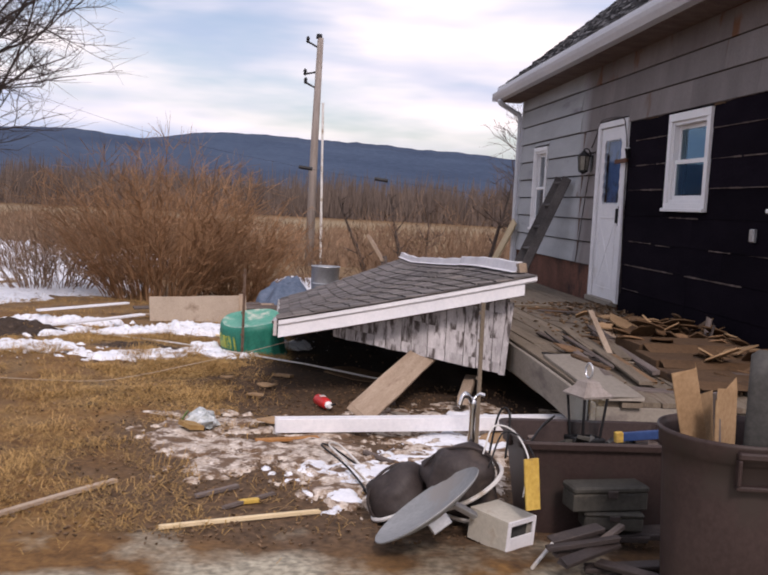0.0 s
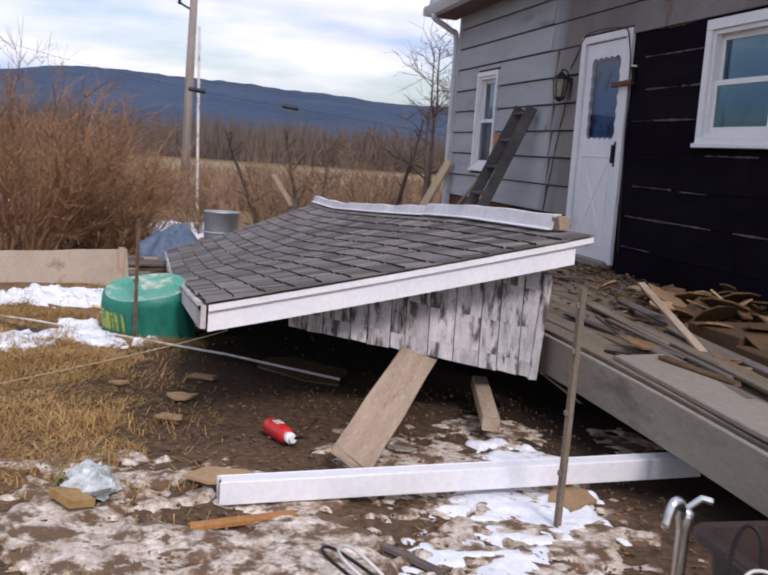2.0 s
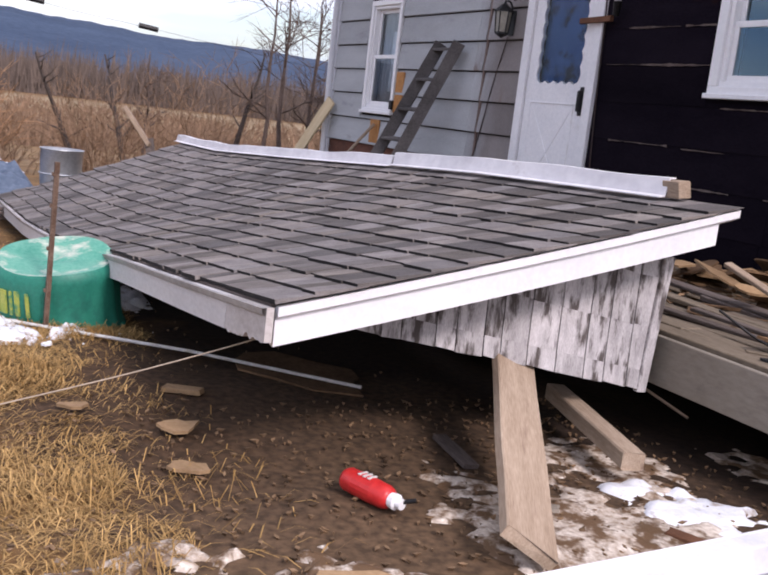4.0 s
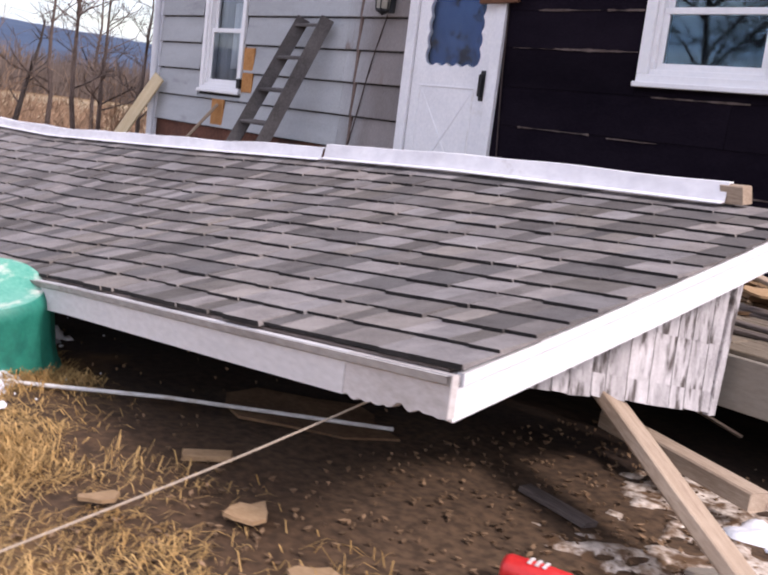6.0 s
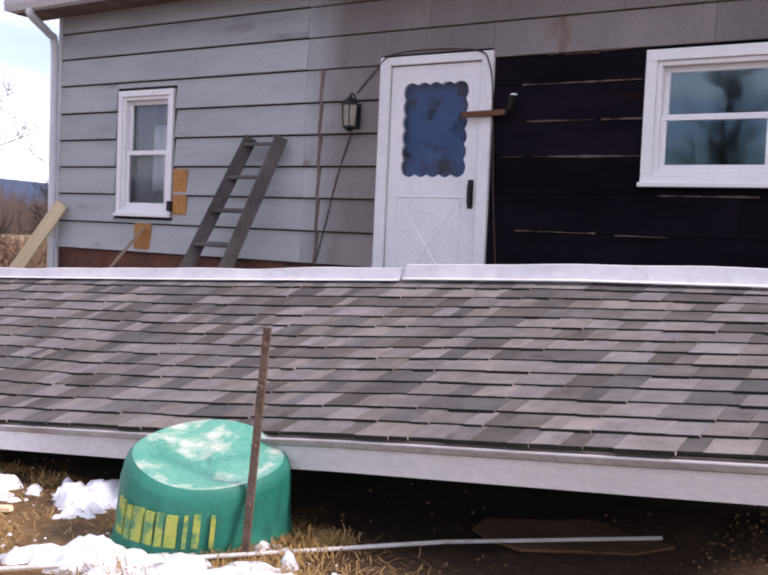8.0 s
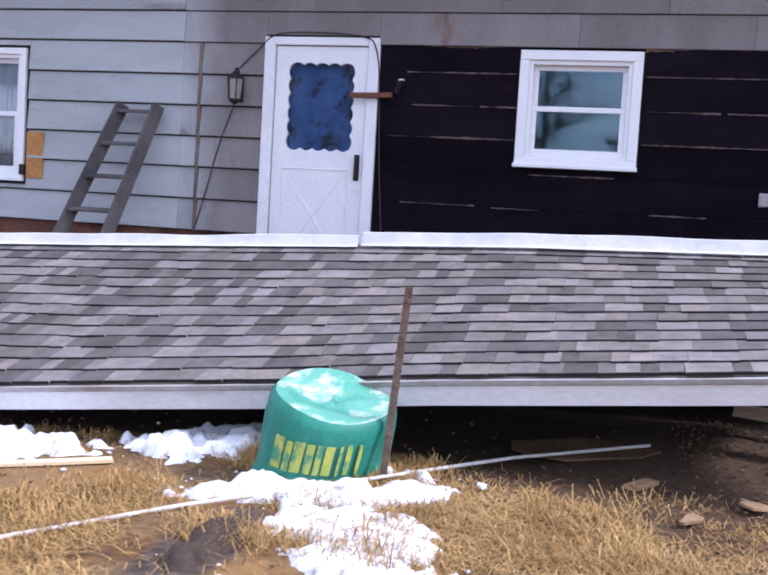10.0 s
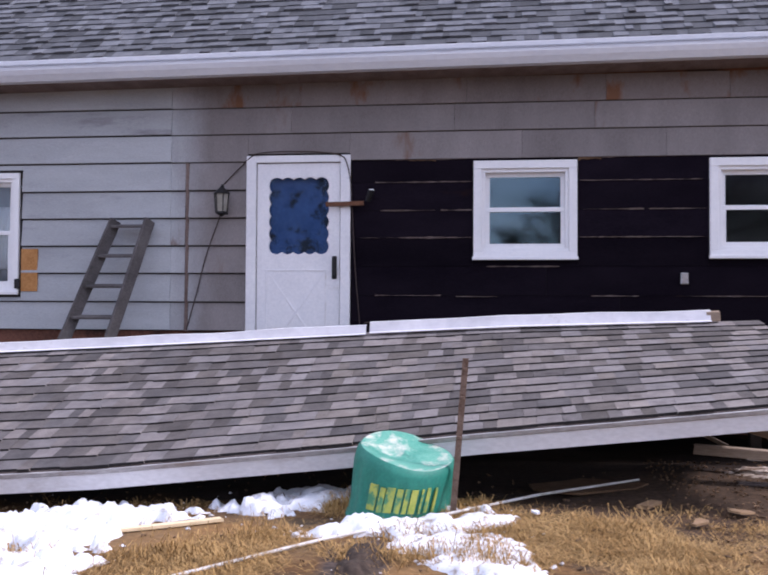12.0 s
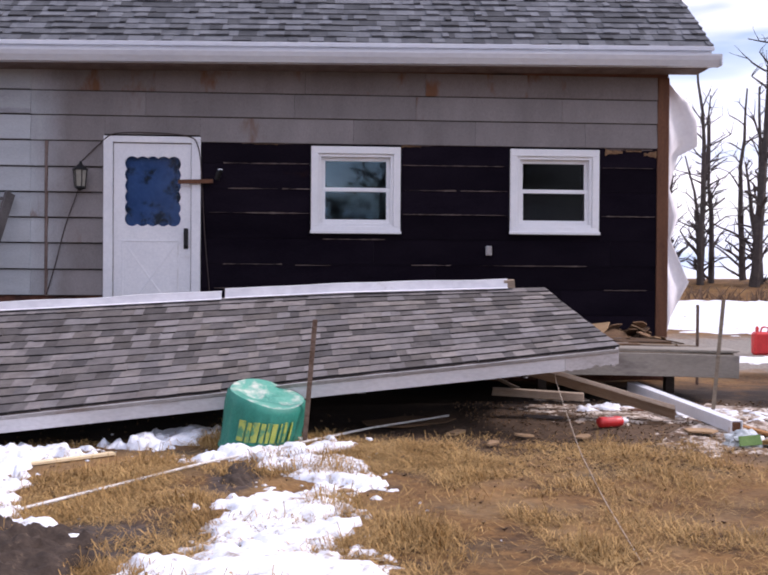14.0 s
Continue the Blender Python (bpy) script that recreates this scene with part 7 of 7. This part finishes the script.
for i, (x, y, h, ln) in enumerate(((-11.2, -0.9, 2.6, (-0.7, -0.5)), (-12.0, -1.7, 2.5, (0.3, -0.9)), (-11.0, 0.8, 3.0, (0.2, 0.6)), (-8.7, 1.0, 5.4, (-0.3, 0.2)), (-9.6, 1.9, 5.0, (0.2, 0.3)), (-8.3, 1.9, 4.6, (0, 0)), (-10.6, 1.5, 5.6, (0.1, -0.2)), (-11.8, 2.8, 5.2, (0.3, 0.1)), (-7.9, 2.9, 4.0, (-0.2, 0.1)), (-13.5, -0.2, 3.4, (0, 0.3)))):
    bare_tree(x, y, h * (0.76 if i > 2 else 0.95), 40 + i, "dark_twig" if i > 2 else "bark", "slender leafless tree past the house corner" if i > 2 else "dark leaning broken sapling", "trees past the house", 3 if i > 2 else 1, 0.028 + 0.005 * h if i > 2 else 0.075, (0, 0) if i > 2 else ln)
bare_tree(-2.3, -8.75, 6.8, 61, "bark", "dark leafless tree reaching over the yard", "yard trees", 4, 0.085, (0.1, 1.0), 4, 0.22, 1.0, 15)
# dark trees over the snowfield on the other side
for i, (x, y, h, r) in enumerate(((15.9, 27.0, 4.6, 0.10), (17.6, 28.0, 10.0, 0.11), (16.7, 29.5, 5.6, 0.09), (19.6, 27.6, 11.0, 0.16), (18.6, 30, 6.0, 0.09), (20.8, 30, 9.0, 0.12), (22.6, 28, 8.0, 0.14), (16.2, 31, 4.8, 0.08), (21.6, 33, 9.5, 0.12), (25, 30, 10, 0.15), (15.4, 29, 7.0, 0.09), (16.4, 28, 5.0, 0.12), (17.2, 31, 8.2, 0.08), (18.2, 28.5, 7.4, 0.10), (19.0, 32, 9.0, 0.09), (20.2, 28.2, 5.6, 0.12), (15.0, 31.5, 6.0, 0.08), (23.6, 31, 9.0, 0.11), (14.6, 28.0, 4.2, 0.10))):
    bare_tree(x, y, h, 90 + i, "bark", "dark leafless tree on the bank beyond the snow", "trees on the bank", 2, r * 1.5, (rnd.uniform(-0.9, 0.9), 0), 2, 0.08, 0.62, 18)
# trees behind the walker, mirrored in the window panes
for i, (x, y, h) in enumerate(((-6, -34, 9), (-1, -38, 11), (4.7, -26, 6.4), (2.9, -25.5, 4.3), (8.4, -27, 7.0), (12, -37, 12), (20, -35, 10))):
    bare_tree(x, y, h, 120 + i, "bark", "dark leafless tree across the yard", "trees across the yard", 3, 0.2, fork=4, limbs=26)


def far_stuff():
    """Woods and brush far off: tapered blades in ragged clumps."""
    r3 = random.Random(17)

    def patch(name, label, count, a0, a1, d0, d1, h0, h1, wid, mat, blades):
        vs, fs = [], []
        for i in range(count):
            a, d = radians(r3.uniform(a0, a1)), d0 + (d1 - d0) * r3.random() ** 1.4
            x, y = math.cos(a) * d, math.sin(a) * d
            z = gz(x, y)
            h = r3.uniform(h0, h1)
            sx, sy = -math.sin(a), math.cos(a)
            for b in range(blades):
                o = r3.gauss(0, wid)
                l = r3.gauss(0, wid * 0.55)
                w = wid * r3.uniform(0.03, 0.11)
                bh = h * r3.uniform(0.55, 1.05)
                k = len(vs)
                vs += [(x + sx * (o - w), y + sy * (o - w), z - 0.2), (x + sx * (o + w), y + sy * (o + w), z - 0.2), (x + sx * (o + l + w * 0.6), y + sy * (o + l + w * 0.6), z + bh * 0.7), (x + sx * (o + l * 1.3), y + sy * (o + l * 1.3), z + bh), (x + sx * (o + l - w * 0.6), y + sy * (o + l - w * 0.6), z + bh * 0.65)]
                fs += [(k, k + 1, k + 2, k + 3, k + 4)]
        tagged(new(name, mesh_of(name, vs, fs, M[mat])), label, "woods", kind="stuff")
    patch("far_woods", "brown leafless woods across the valley", 9500, 75, 285, 300, 480, 8, 18, 1.9, "woods", 9)
    patch("meadow_brush", "low brown brush in the meadow", 1100, 130, 205, 24, 120, 0.5, 1.5, 0.7, "twig", 8)
    patch("bank_brush", "low brown brush on the bank beyond the snow", 260, 50, 75, 30, 44, 0.15, 0.6, 0.5, "twig", 8)


far_stuff()


def build_bank():
    k = bmesh.new()
    rows = []
    for i in range(41):
        x = 8 + i * 0.75
        row = []
        for j in range(9):
            t = j / 8
            h = math.sin(math.pi * t) * (0.7 + 0.3 * noise.noise((x * 0.4, 0, 0))) + 0.1 * noise.noise((x, t * 4, 1))
            row.append(k.verts.new((x, 25.5 + t * 9 + 0.4 * noise.noise((x * 0.5, 3, 0)), gz(x, 28) + h - 0.05)))
        rows.append(row)
    for a, b in zip(rows, rows[1:]):
        for j in range(8):
            k.faces.new((a[j], b[j], b[j + 1], a[j + 1]))
    tagged(part("ground_bank", k, M["ground"], smooth=True), "low brown earth bank beyond the snow", "bank", kind="structure")


build_bank()


def build_pole():
    x, y = -24.0, -2.95
    z = gz(x, y)
    t = thing("utility_pole", "weathered grey utility pole with a pale conduit", "pole", at=(x, y, z - 0.1))
    part("post", tube([(0, 0, -0.5), (0, 0, 4.5), (0.02, 0.05, 8.3)], 0.17, 12, taper=0.11), M["pole"], t, smooth=True)
    part("conduit", tube([(0.1, 0.42, 0), (0.1, 0.32, 3.2), (0.1, 0.24, 6.0)], 0.045, 8), M["pvc"], t, "pale conduit")
    part("top_cap", lathe([(0.11, 8.28), (0.12, 8.3), (0.10, 8.44)], 10, cap1=True), M["black"], t)
    for i, (a, b) in enumerate((((0, -0.18, 6.5), (0, -0.42, 6.7)), ((0, -0.18, 7.1), (0, -0.45, 7.0)), ((0, -0.16, 7.95), (0, -0.40, 8.15)))):
        part("bracket", tube([(a[0], 0, a[2]), b], 0.04, 6), M["black"], t)
        part("insulator", lathe([(0.03, 0), (0.07, 0.05), (0.05, 0.1), (0.07, 0.15), (0.03, 0.24)], 10, m=Matrix.Translation((b[0], b[1], b[2] - 0.05)), cap0=True, cap1=True), M["black"], t)


build_pole()

# ---- snow ----
def snow_patch(x, y, rx, ry, turn, thick, seed, mat="snow", step=0.022, rag=0.95, label="patch of old lumpy snow lying on the ground"):
    c, s = math.cos(radians(turn)), math.sin(radians(turn))
    nx, ny = int(2.9 * rx / step), int(2.9 * ry / step)
    idx, vs, val = {}, [], []
    for j in range(ny + 1):
        for i in range(nx + 1):
            u, v = (i / nx * 2 - 1) * 1.45, (j / ny * 2 - 1) * 1.45
            X, Y = x + u * rx * c - v * ry * s, y + u * rx * s + v * ry * c
            f = 1 - (u * u + v * v) + rag * 0.9 * noise.noise((X * 2.1, Y * 2.1, seed)) + rag * 1.0 * noise.noise((X * 6.5, Y * 6.5, seed + 3)) + rag * 0.75 * noise.noise((X * 16, Y * 16, seed + 5))
            hgt = thick * (min(1, max(f, -0.3) * 1.8) * (0.75 + 0.55 * noise.noise((X * 5, Y * 5, seed + 9)) + 0.3 * noise.noise((X * 12, Y * 12, seed)) + 0.22 * noise.noise((X * 31, Y * 31, seed))))
            vs.append((X, Y, gzn(X, Y) + (hgt if f > 0 else -0.02)))
            val.append(f)
    fs = []
    for j in range(ny):
        for i in range(nx):
            q = (j * (nx + 1) + i, j * (nx + 1) + i + 1, (j + 1) * (nx + 1) + i + 1, (j + 1) * (nx + 1) + i)
            if max(val[k] for k in q) > 0:
                fs.append(q)
    used = sorted({k for f in fs for k in f})
    mp = {k: i for i, k in enumerate(used)}
    ob = new("snow_patch", mesh_of("snow_patch", [vs[k] for k in used], [tuple(mp[k] for k in f) for f in fs], M[mat], True))
    tagged(ob, label, "snow", "snow patches", "stuff")


SNOW = [(2.25, -6.35, 0.36, 0.62, 5, 0.05, 1), (2.15, -7.3, 0.56, 0.66, 0, 0.06, 12, "snow", 0.022, 0.6), (2.40, -5.1, 0.27, 0.80, 24, 0.045, 2), (1.32, -3.85, 0.42, 0.30, 12, 0.08, 3), (1.95, -4.6, 0.42, 0.13, 15, 0.07, 4),
        (0.12, -4.75, 0.50, 0.85, 10, 0.10, 5), (1.05, -6.35, 0.12, 0.42, 40, 0.05, 6), (0.35, -4.1, 0.45, 0.25, 0, 0.07, 7), (0.55, -5.75, 0.3, 0.5, 30, 0.07, 8), (-0.6, -6.6, 0.35, 0.8, 10, 0.08, 15)]
for s in SNOW:
    snow_patch(*s)
snow_patch(2.1, -4.02, 0.40, 0.13, -20, 0.06, 21)
snow_patch(2.40, -4.48, 0.26, 0.15, 35, 0.05, 22)
snow_patch(-6.6, -9.2, 2.6, 1.0, 10, 0.07, 66, step=0.07, rag=0.9)
snow_patch(-9.6, -8.1, 2.8, 1.3, 10, 0.08, 67, step=0.08, rag=0.8)
SLUSH = [(5.75, -4.35, 0.45, 0.32, 20, 0.04, 41), (6.35, -4.15, 0.35, 0.28, 0, 0.035, 42), (5.1, -2.75, 0.62, 0.45, 20, 0.03, 31), (5.15, -4.15, 0.50, 0.30, 60, 0.04, 32), (6.05, -3.55, 0.40, 0.60, 0, 0.05, 33), (6.7, -3.45, 0.38, 0.34, 0, 0.05, 34), (4.45, -2.35, 0.35, 0.22, 10, 0.022, 35), (5.95, -2.75, 0.45, 0.45, 0, 0.05, 36), (5.4, -3.6, 0.3, 0.2, 30, 0.04, 38), (6.6, -2.75, 0.4, 0.3, 0, 0.04, 39), (4.75, -1.6, 0.3, 0.2, 0, 0.02, 40)]
for s in SLUSH:
    snow_patch(*s[:5], s[5] * 0.6, s[6], mat="slush", rag=1.45, label="thin dirty slush melting into the mud")
snow_patch(5.7, -2.6, 0.36, 0.32, 0, 0.035, 51, rag=1.2)
snow_patch(6.25, -3.0, 0.34, 0.28, 0, 0.03, 55, rag=1.2)
snow_patch(6.9, -3.55, 0.22, 0.18, 0, 0.03, 56, rag=1.2)
snow_patch(6.5, -3.4, 0.40, 0.25, 80, 0.035, 52, rag=1.2)
snow_patch(4.95, -2.35, 0.28, 0.16, 20, 0.03, 53, rag=1.2)
snow_patch(-26, -13.5, 13, 5.5, 8, 0.12, 61, step=0.5, rag=0.5, label="broad field of old snow behind the bush")
snow_patch(-14, -9.5, 2.6, 1.6, 0, 0.1, 62, step=0.15, rag=0.8)
snow_patch(-13.5, -3.4, 2.0, 0.7, 0, 0.12, 63, step=0.12, rag=0.9)
snow_patch(15.5, 15.5, 8.5, 8.0, 0, 0.12, 64, step=0.35, rag=0.35, label="broad white snowfield past the house")
snow_patch(8.2, 2.6, 1.0, 0.5, 0, 0.06, 65, step=0.08, rag=0.9)


def build_mound(cx, cy, rx, ry, hh):
    vs, fs = [], []
    n = 46
    for j in range(n + 1):
        for i in range(n + 1):
            u, v = i / n * 2 - 1, j / n * 2 - 1
            X, Y = cx + u * rx, cy + v * ry
            h = max(-0.02, hh * (1 - u * u - v * v) + hh * (0.35 * noise.noise((X * 6, Y * 6, 0)) + 0.3 * noise.noise((X * 17, Y * 17, 0)) + 0.15 * noise.noise((X * 40, Y * 40, 0))))
            vs.append((X, Y, gzn(X, Y) + h - 0.015))
    for j in range(n):
        for i in range(n):
            k = j * (n + 1) + i
            fs.append((k, k + 1, k + n + 2, k + n + 1))
    ob = new("dirt_mound", mesh_of("dirt_mound", vs, fs, M["dirt"], True))
    tagged(ob, "low mound of dark crumbly dirt", "dirt", kind="stuff")


build_mound(0.92, -7.1, 0.62, 0.95, 0.16)
build_mound(1.95, -5.25, 0.11, 0.40, 0.06)


def build_grass():
    """Flattened dead straw, thickest in the open turf."""
    r4 = random.Random(23)
    vs, fs = [], []
    n = 0

    def keep(x, y):
        if -1.9 < y or (y > -3.75 and 0.0 < x < 6.5):
            return 0.0
        d = 1.0
        if x > 2.5 and y > -4.2 + 0.25 * noise.noise((x * 3, y * 3, 2)):
            d = 0.12
        if ((x - 4.4) / 1.3) ** 2 + ((y + 3.3) / 0.75) ** 2 < 1:
            d = 0.06
        if ((x - 6.2) / 1.6) ** 2 + ((y + 3.0) / 1.3) ** 2 < 1:
            d = min(d, 0.10)
        if x > 7.9:
            d = 0.07
        elif x > 3.7:
            d *= 0.30 if x < 4.6 else 0.2
        return d * max(0.04, 0.58 + 2.1 * noise.noise((x * 0.8, y * 0.8, 5)) + 1.5 * noise.noise((x * 2.6, y * 2.6, 6)))
    while n < 125000:
        x, y = (r4.uniform(0.2, 7.5), r4.uniform(-9.3, -3.4)) if n % 6 else (r4.uniform(-6, 10.5), r4.uniform(-10, -3.5))
        if r4.random() > keep(x, y):
            continue
        n += 1
        a, l = r4.uniform(0, 6.28) * 0.7 + noise.noise((x * 0.7, y * 0.7, 8)) * 3, r4.uniform(0.03, 0.12)
        lift = abs(r4.gauss(0, 0.26)) * (0.4 + max(0, 2.4 * noise.noise((x * 2.6, y * 2.6, 6)) + 0.4))
        w = r4.uniform(0.0009, 0.0023)
        z = gzn(x, y)
        dx, dy = math.cos(a), math.sin(a)
        h = l * lift
        k = len(vs)
        vs += [(x - dy * w, y + dx * w, z), (x + dy * w, y - dx * w, z), (x + dx * l * 0.55 + dy * w, y + dy * l * 0.55 - dx * w, z + h * 0.75 + 0.012), (x + dx * l * 0.55 - dy * w, y + dy * l * 0.55 + dx * w, z + h * 0.75 + 0.012), (x + dx * l, y + dy * l, z + h * 0.6 + 0.004)]
        fs += [(k, k + 1, k + 2, k + 3), (k + 3, k + 2, k + 4)]
    ob = new("dead_grass", mesh_of("dead_grass", vs, fs, M["straw"]))
    tagged(ob, "flattened dead straw-coloured grass", "grass", kind="stuff")
    # chips, leaves and grit trodden into the mud
    vs, fs = [], []
    for i in range(4200):
        x, y = (r4.uniform(3.6, 7.6), r4.uniform(-5.2, -1.9)) if i % 4 else (r4.uniform(-1, 7.7), r4.uniform(-8, -2.5))
        s = r4.uniform(0.004, 0.017) * (1.4 if r4.random() < 0.1 else 1)
        a = r4.uniform(0, 6.28)
        z = gzn(x, y) + r4.uniform(0.003, 0.012)
        k = len(vs)
        tilt = r4.uniform(-0.4, 0.4) * s
        for q, f in ((0, 1.0), (1.7, 0.6), (3.1, 1.1), (4.6, 0.5)):
            vs.append((x + math.cos(a + q) * s * f, y + math.sin(a + q) * s * f, z + tilt * math.cos(q) + 0.006))
        vs.append((x, y, z - 0.008))
        fs += [(k, k + 1, k + 2, k + 3), (k, k + 4, k + 1), (k + 1, k + 4, k + 2), (k + 2, k + 4, k + 3), (k + 3, k + 4, k)]
    ob = new("mud_litter", mesh_of("mud_litter", vs, fs, M["scrap"]))
    tagged(ob, "wood chips, leaves and grit trodden into the mud", "litter", kind="stuff")
    # crumbs of snow
    vs, fs = [], []
    for i in range(420):
        sx, sy, rx, ry = r4.choice(SNOW)[:4]
        q = r4.gauss(0, 0.8)
        q2 = r4.gauss(0, 0.8)
        x, y = sx + q * rx, sy + q2 * ry
        s = r4.uniform(0.004, 0.018)
        z = gzn(x, y) + s * 0.4
        k = len(vs)
        for p in ((1, 0, 0), (-0.9, 0.1, 0), (0, 1, 0.1), (0.1, -0.9, 0), (0.2, -0.2, 0.55), (0, 0, -0.8)):
            vs.append((x + p[0] * s * r4.uniform(0.7, 1.2), y + p[1] * s * r4.uniform(0.7, 1.2), z + p[2] * s))
        fs += [(k + a, k + b, k + c) for a, b, c in ((0, 2, 4), (2, 1, 4), (1, 3, 4), (3, 0, 4), (2, 0, 5), (1, 2, 5), (3, 1, 5), (0, 3, 5))]
    ob = new("snow_crumbs", mesh_of("snow_crumbs", vs, fs, M["snow"]))
    tagged(ob, "scattered crumbs of old snow", "snow", kind="stuff")


build_grass()


# ---- shingles of the porch roof, piece by piece ----
def build_shingles():
    rnd = random.Random(11)
    slope = 2.06
    courses = 14
    dv = 1.0 / courses * 0.985
    kinds = []
    for w in (0.08, 0.11, 0.15, 0.20):
        for y0, th in ((-0.017, 0.0125), (0.003, 0.0065), (-0.009, 0.0105), (-0.003, 0.0085)):
            c = slope * dv
            v = [(0, y0, 0), (w, y0, 0), (w, c + 0.03, 0), (0, c + 0.03, 0), (0.0004, y0, th + 0.005), (w - 0.0004, y0 + 0.001, th + 0.005), (w - 0.0004, c + 0.03, 0.003), (0.0004, c + 0.03, 0.003)]
            f = [(3, 2, 1, 0), (4, 5, 6, 7), (0, 1, 5, 4), (1, 2, 6, 5), (2, 3, 7, 6), (3, 0, 4, 7)]
            me = mesh_of("shingle", v, f, M["shingle"])
            # the butt face carries the course's shadow line in its colour
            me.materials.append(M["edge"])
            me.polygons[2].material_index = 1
            kinds.append((w, me))
    left = []
    count = 0
    for r in range(courses):
        v = r * dv
        x = rx1(v) + 0.056 + rnd.uniform(-0.004, 0.004)
        while x > XL:
            w, me = rnd.choice(kinds)
            x -= w
            if x < XL - 0.05:
                break
            p, q = surf(x, v), surf(x + w, v)
            u = surf(x, min(v + dv, 1.0))
            ex = (q - p).normalized()
            ez = ex.cross((u - p).normalized()).normalized()
            ey = ez.cross(ex)
            m = Matrix((ex, ey, ez)).transposed().to_4x4()
            m.translation = p + ez * (0.001 + rnd.uniform(0, 0.002))
            if x > 1.2 and count < 300:
                ob = new("shingle", me)
                ob.parent = porch_roof
                ob.matrix_basis = m
                count += 1
            else:
                left.append((me, m))
    verts, faces = [], []
    for me, m in left:
        o = len(verts)
        verts += [tuple(m @ v.co) for v in me.vertices]
        faces += [tuple(i + o for i in f.vertices) for f in me.polygons]
    field = mesh_of("shingle_field", verts, faces, M["shingle_far"])
    # same painted shadow line on the butt faces of the joined shingles
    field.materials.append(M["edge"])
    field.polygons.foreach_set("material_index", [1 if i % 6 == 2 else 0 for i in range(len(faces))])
    ob = new("shingle_field", field)
    ob.parent = porch_roof
    tagged(ob, "weathered grey-brown asphalt shingles", kind="stuff")


build_shingles()
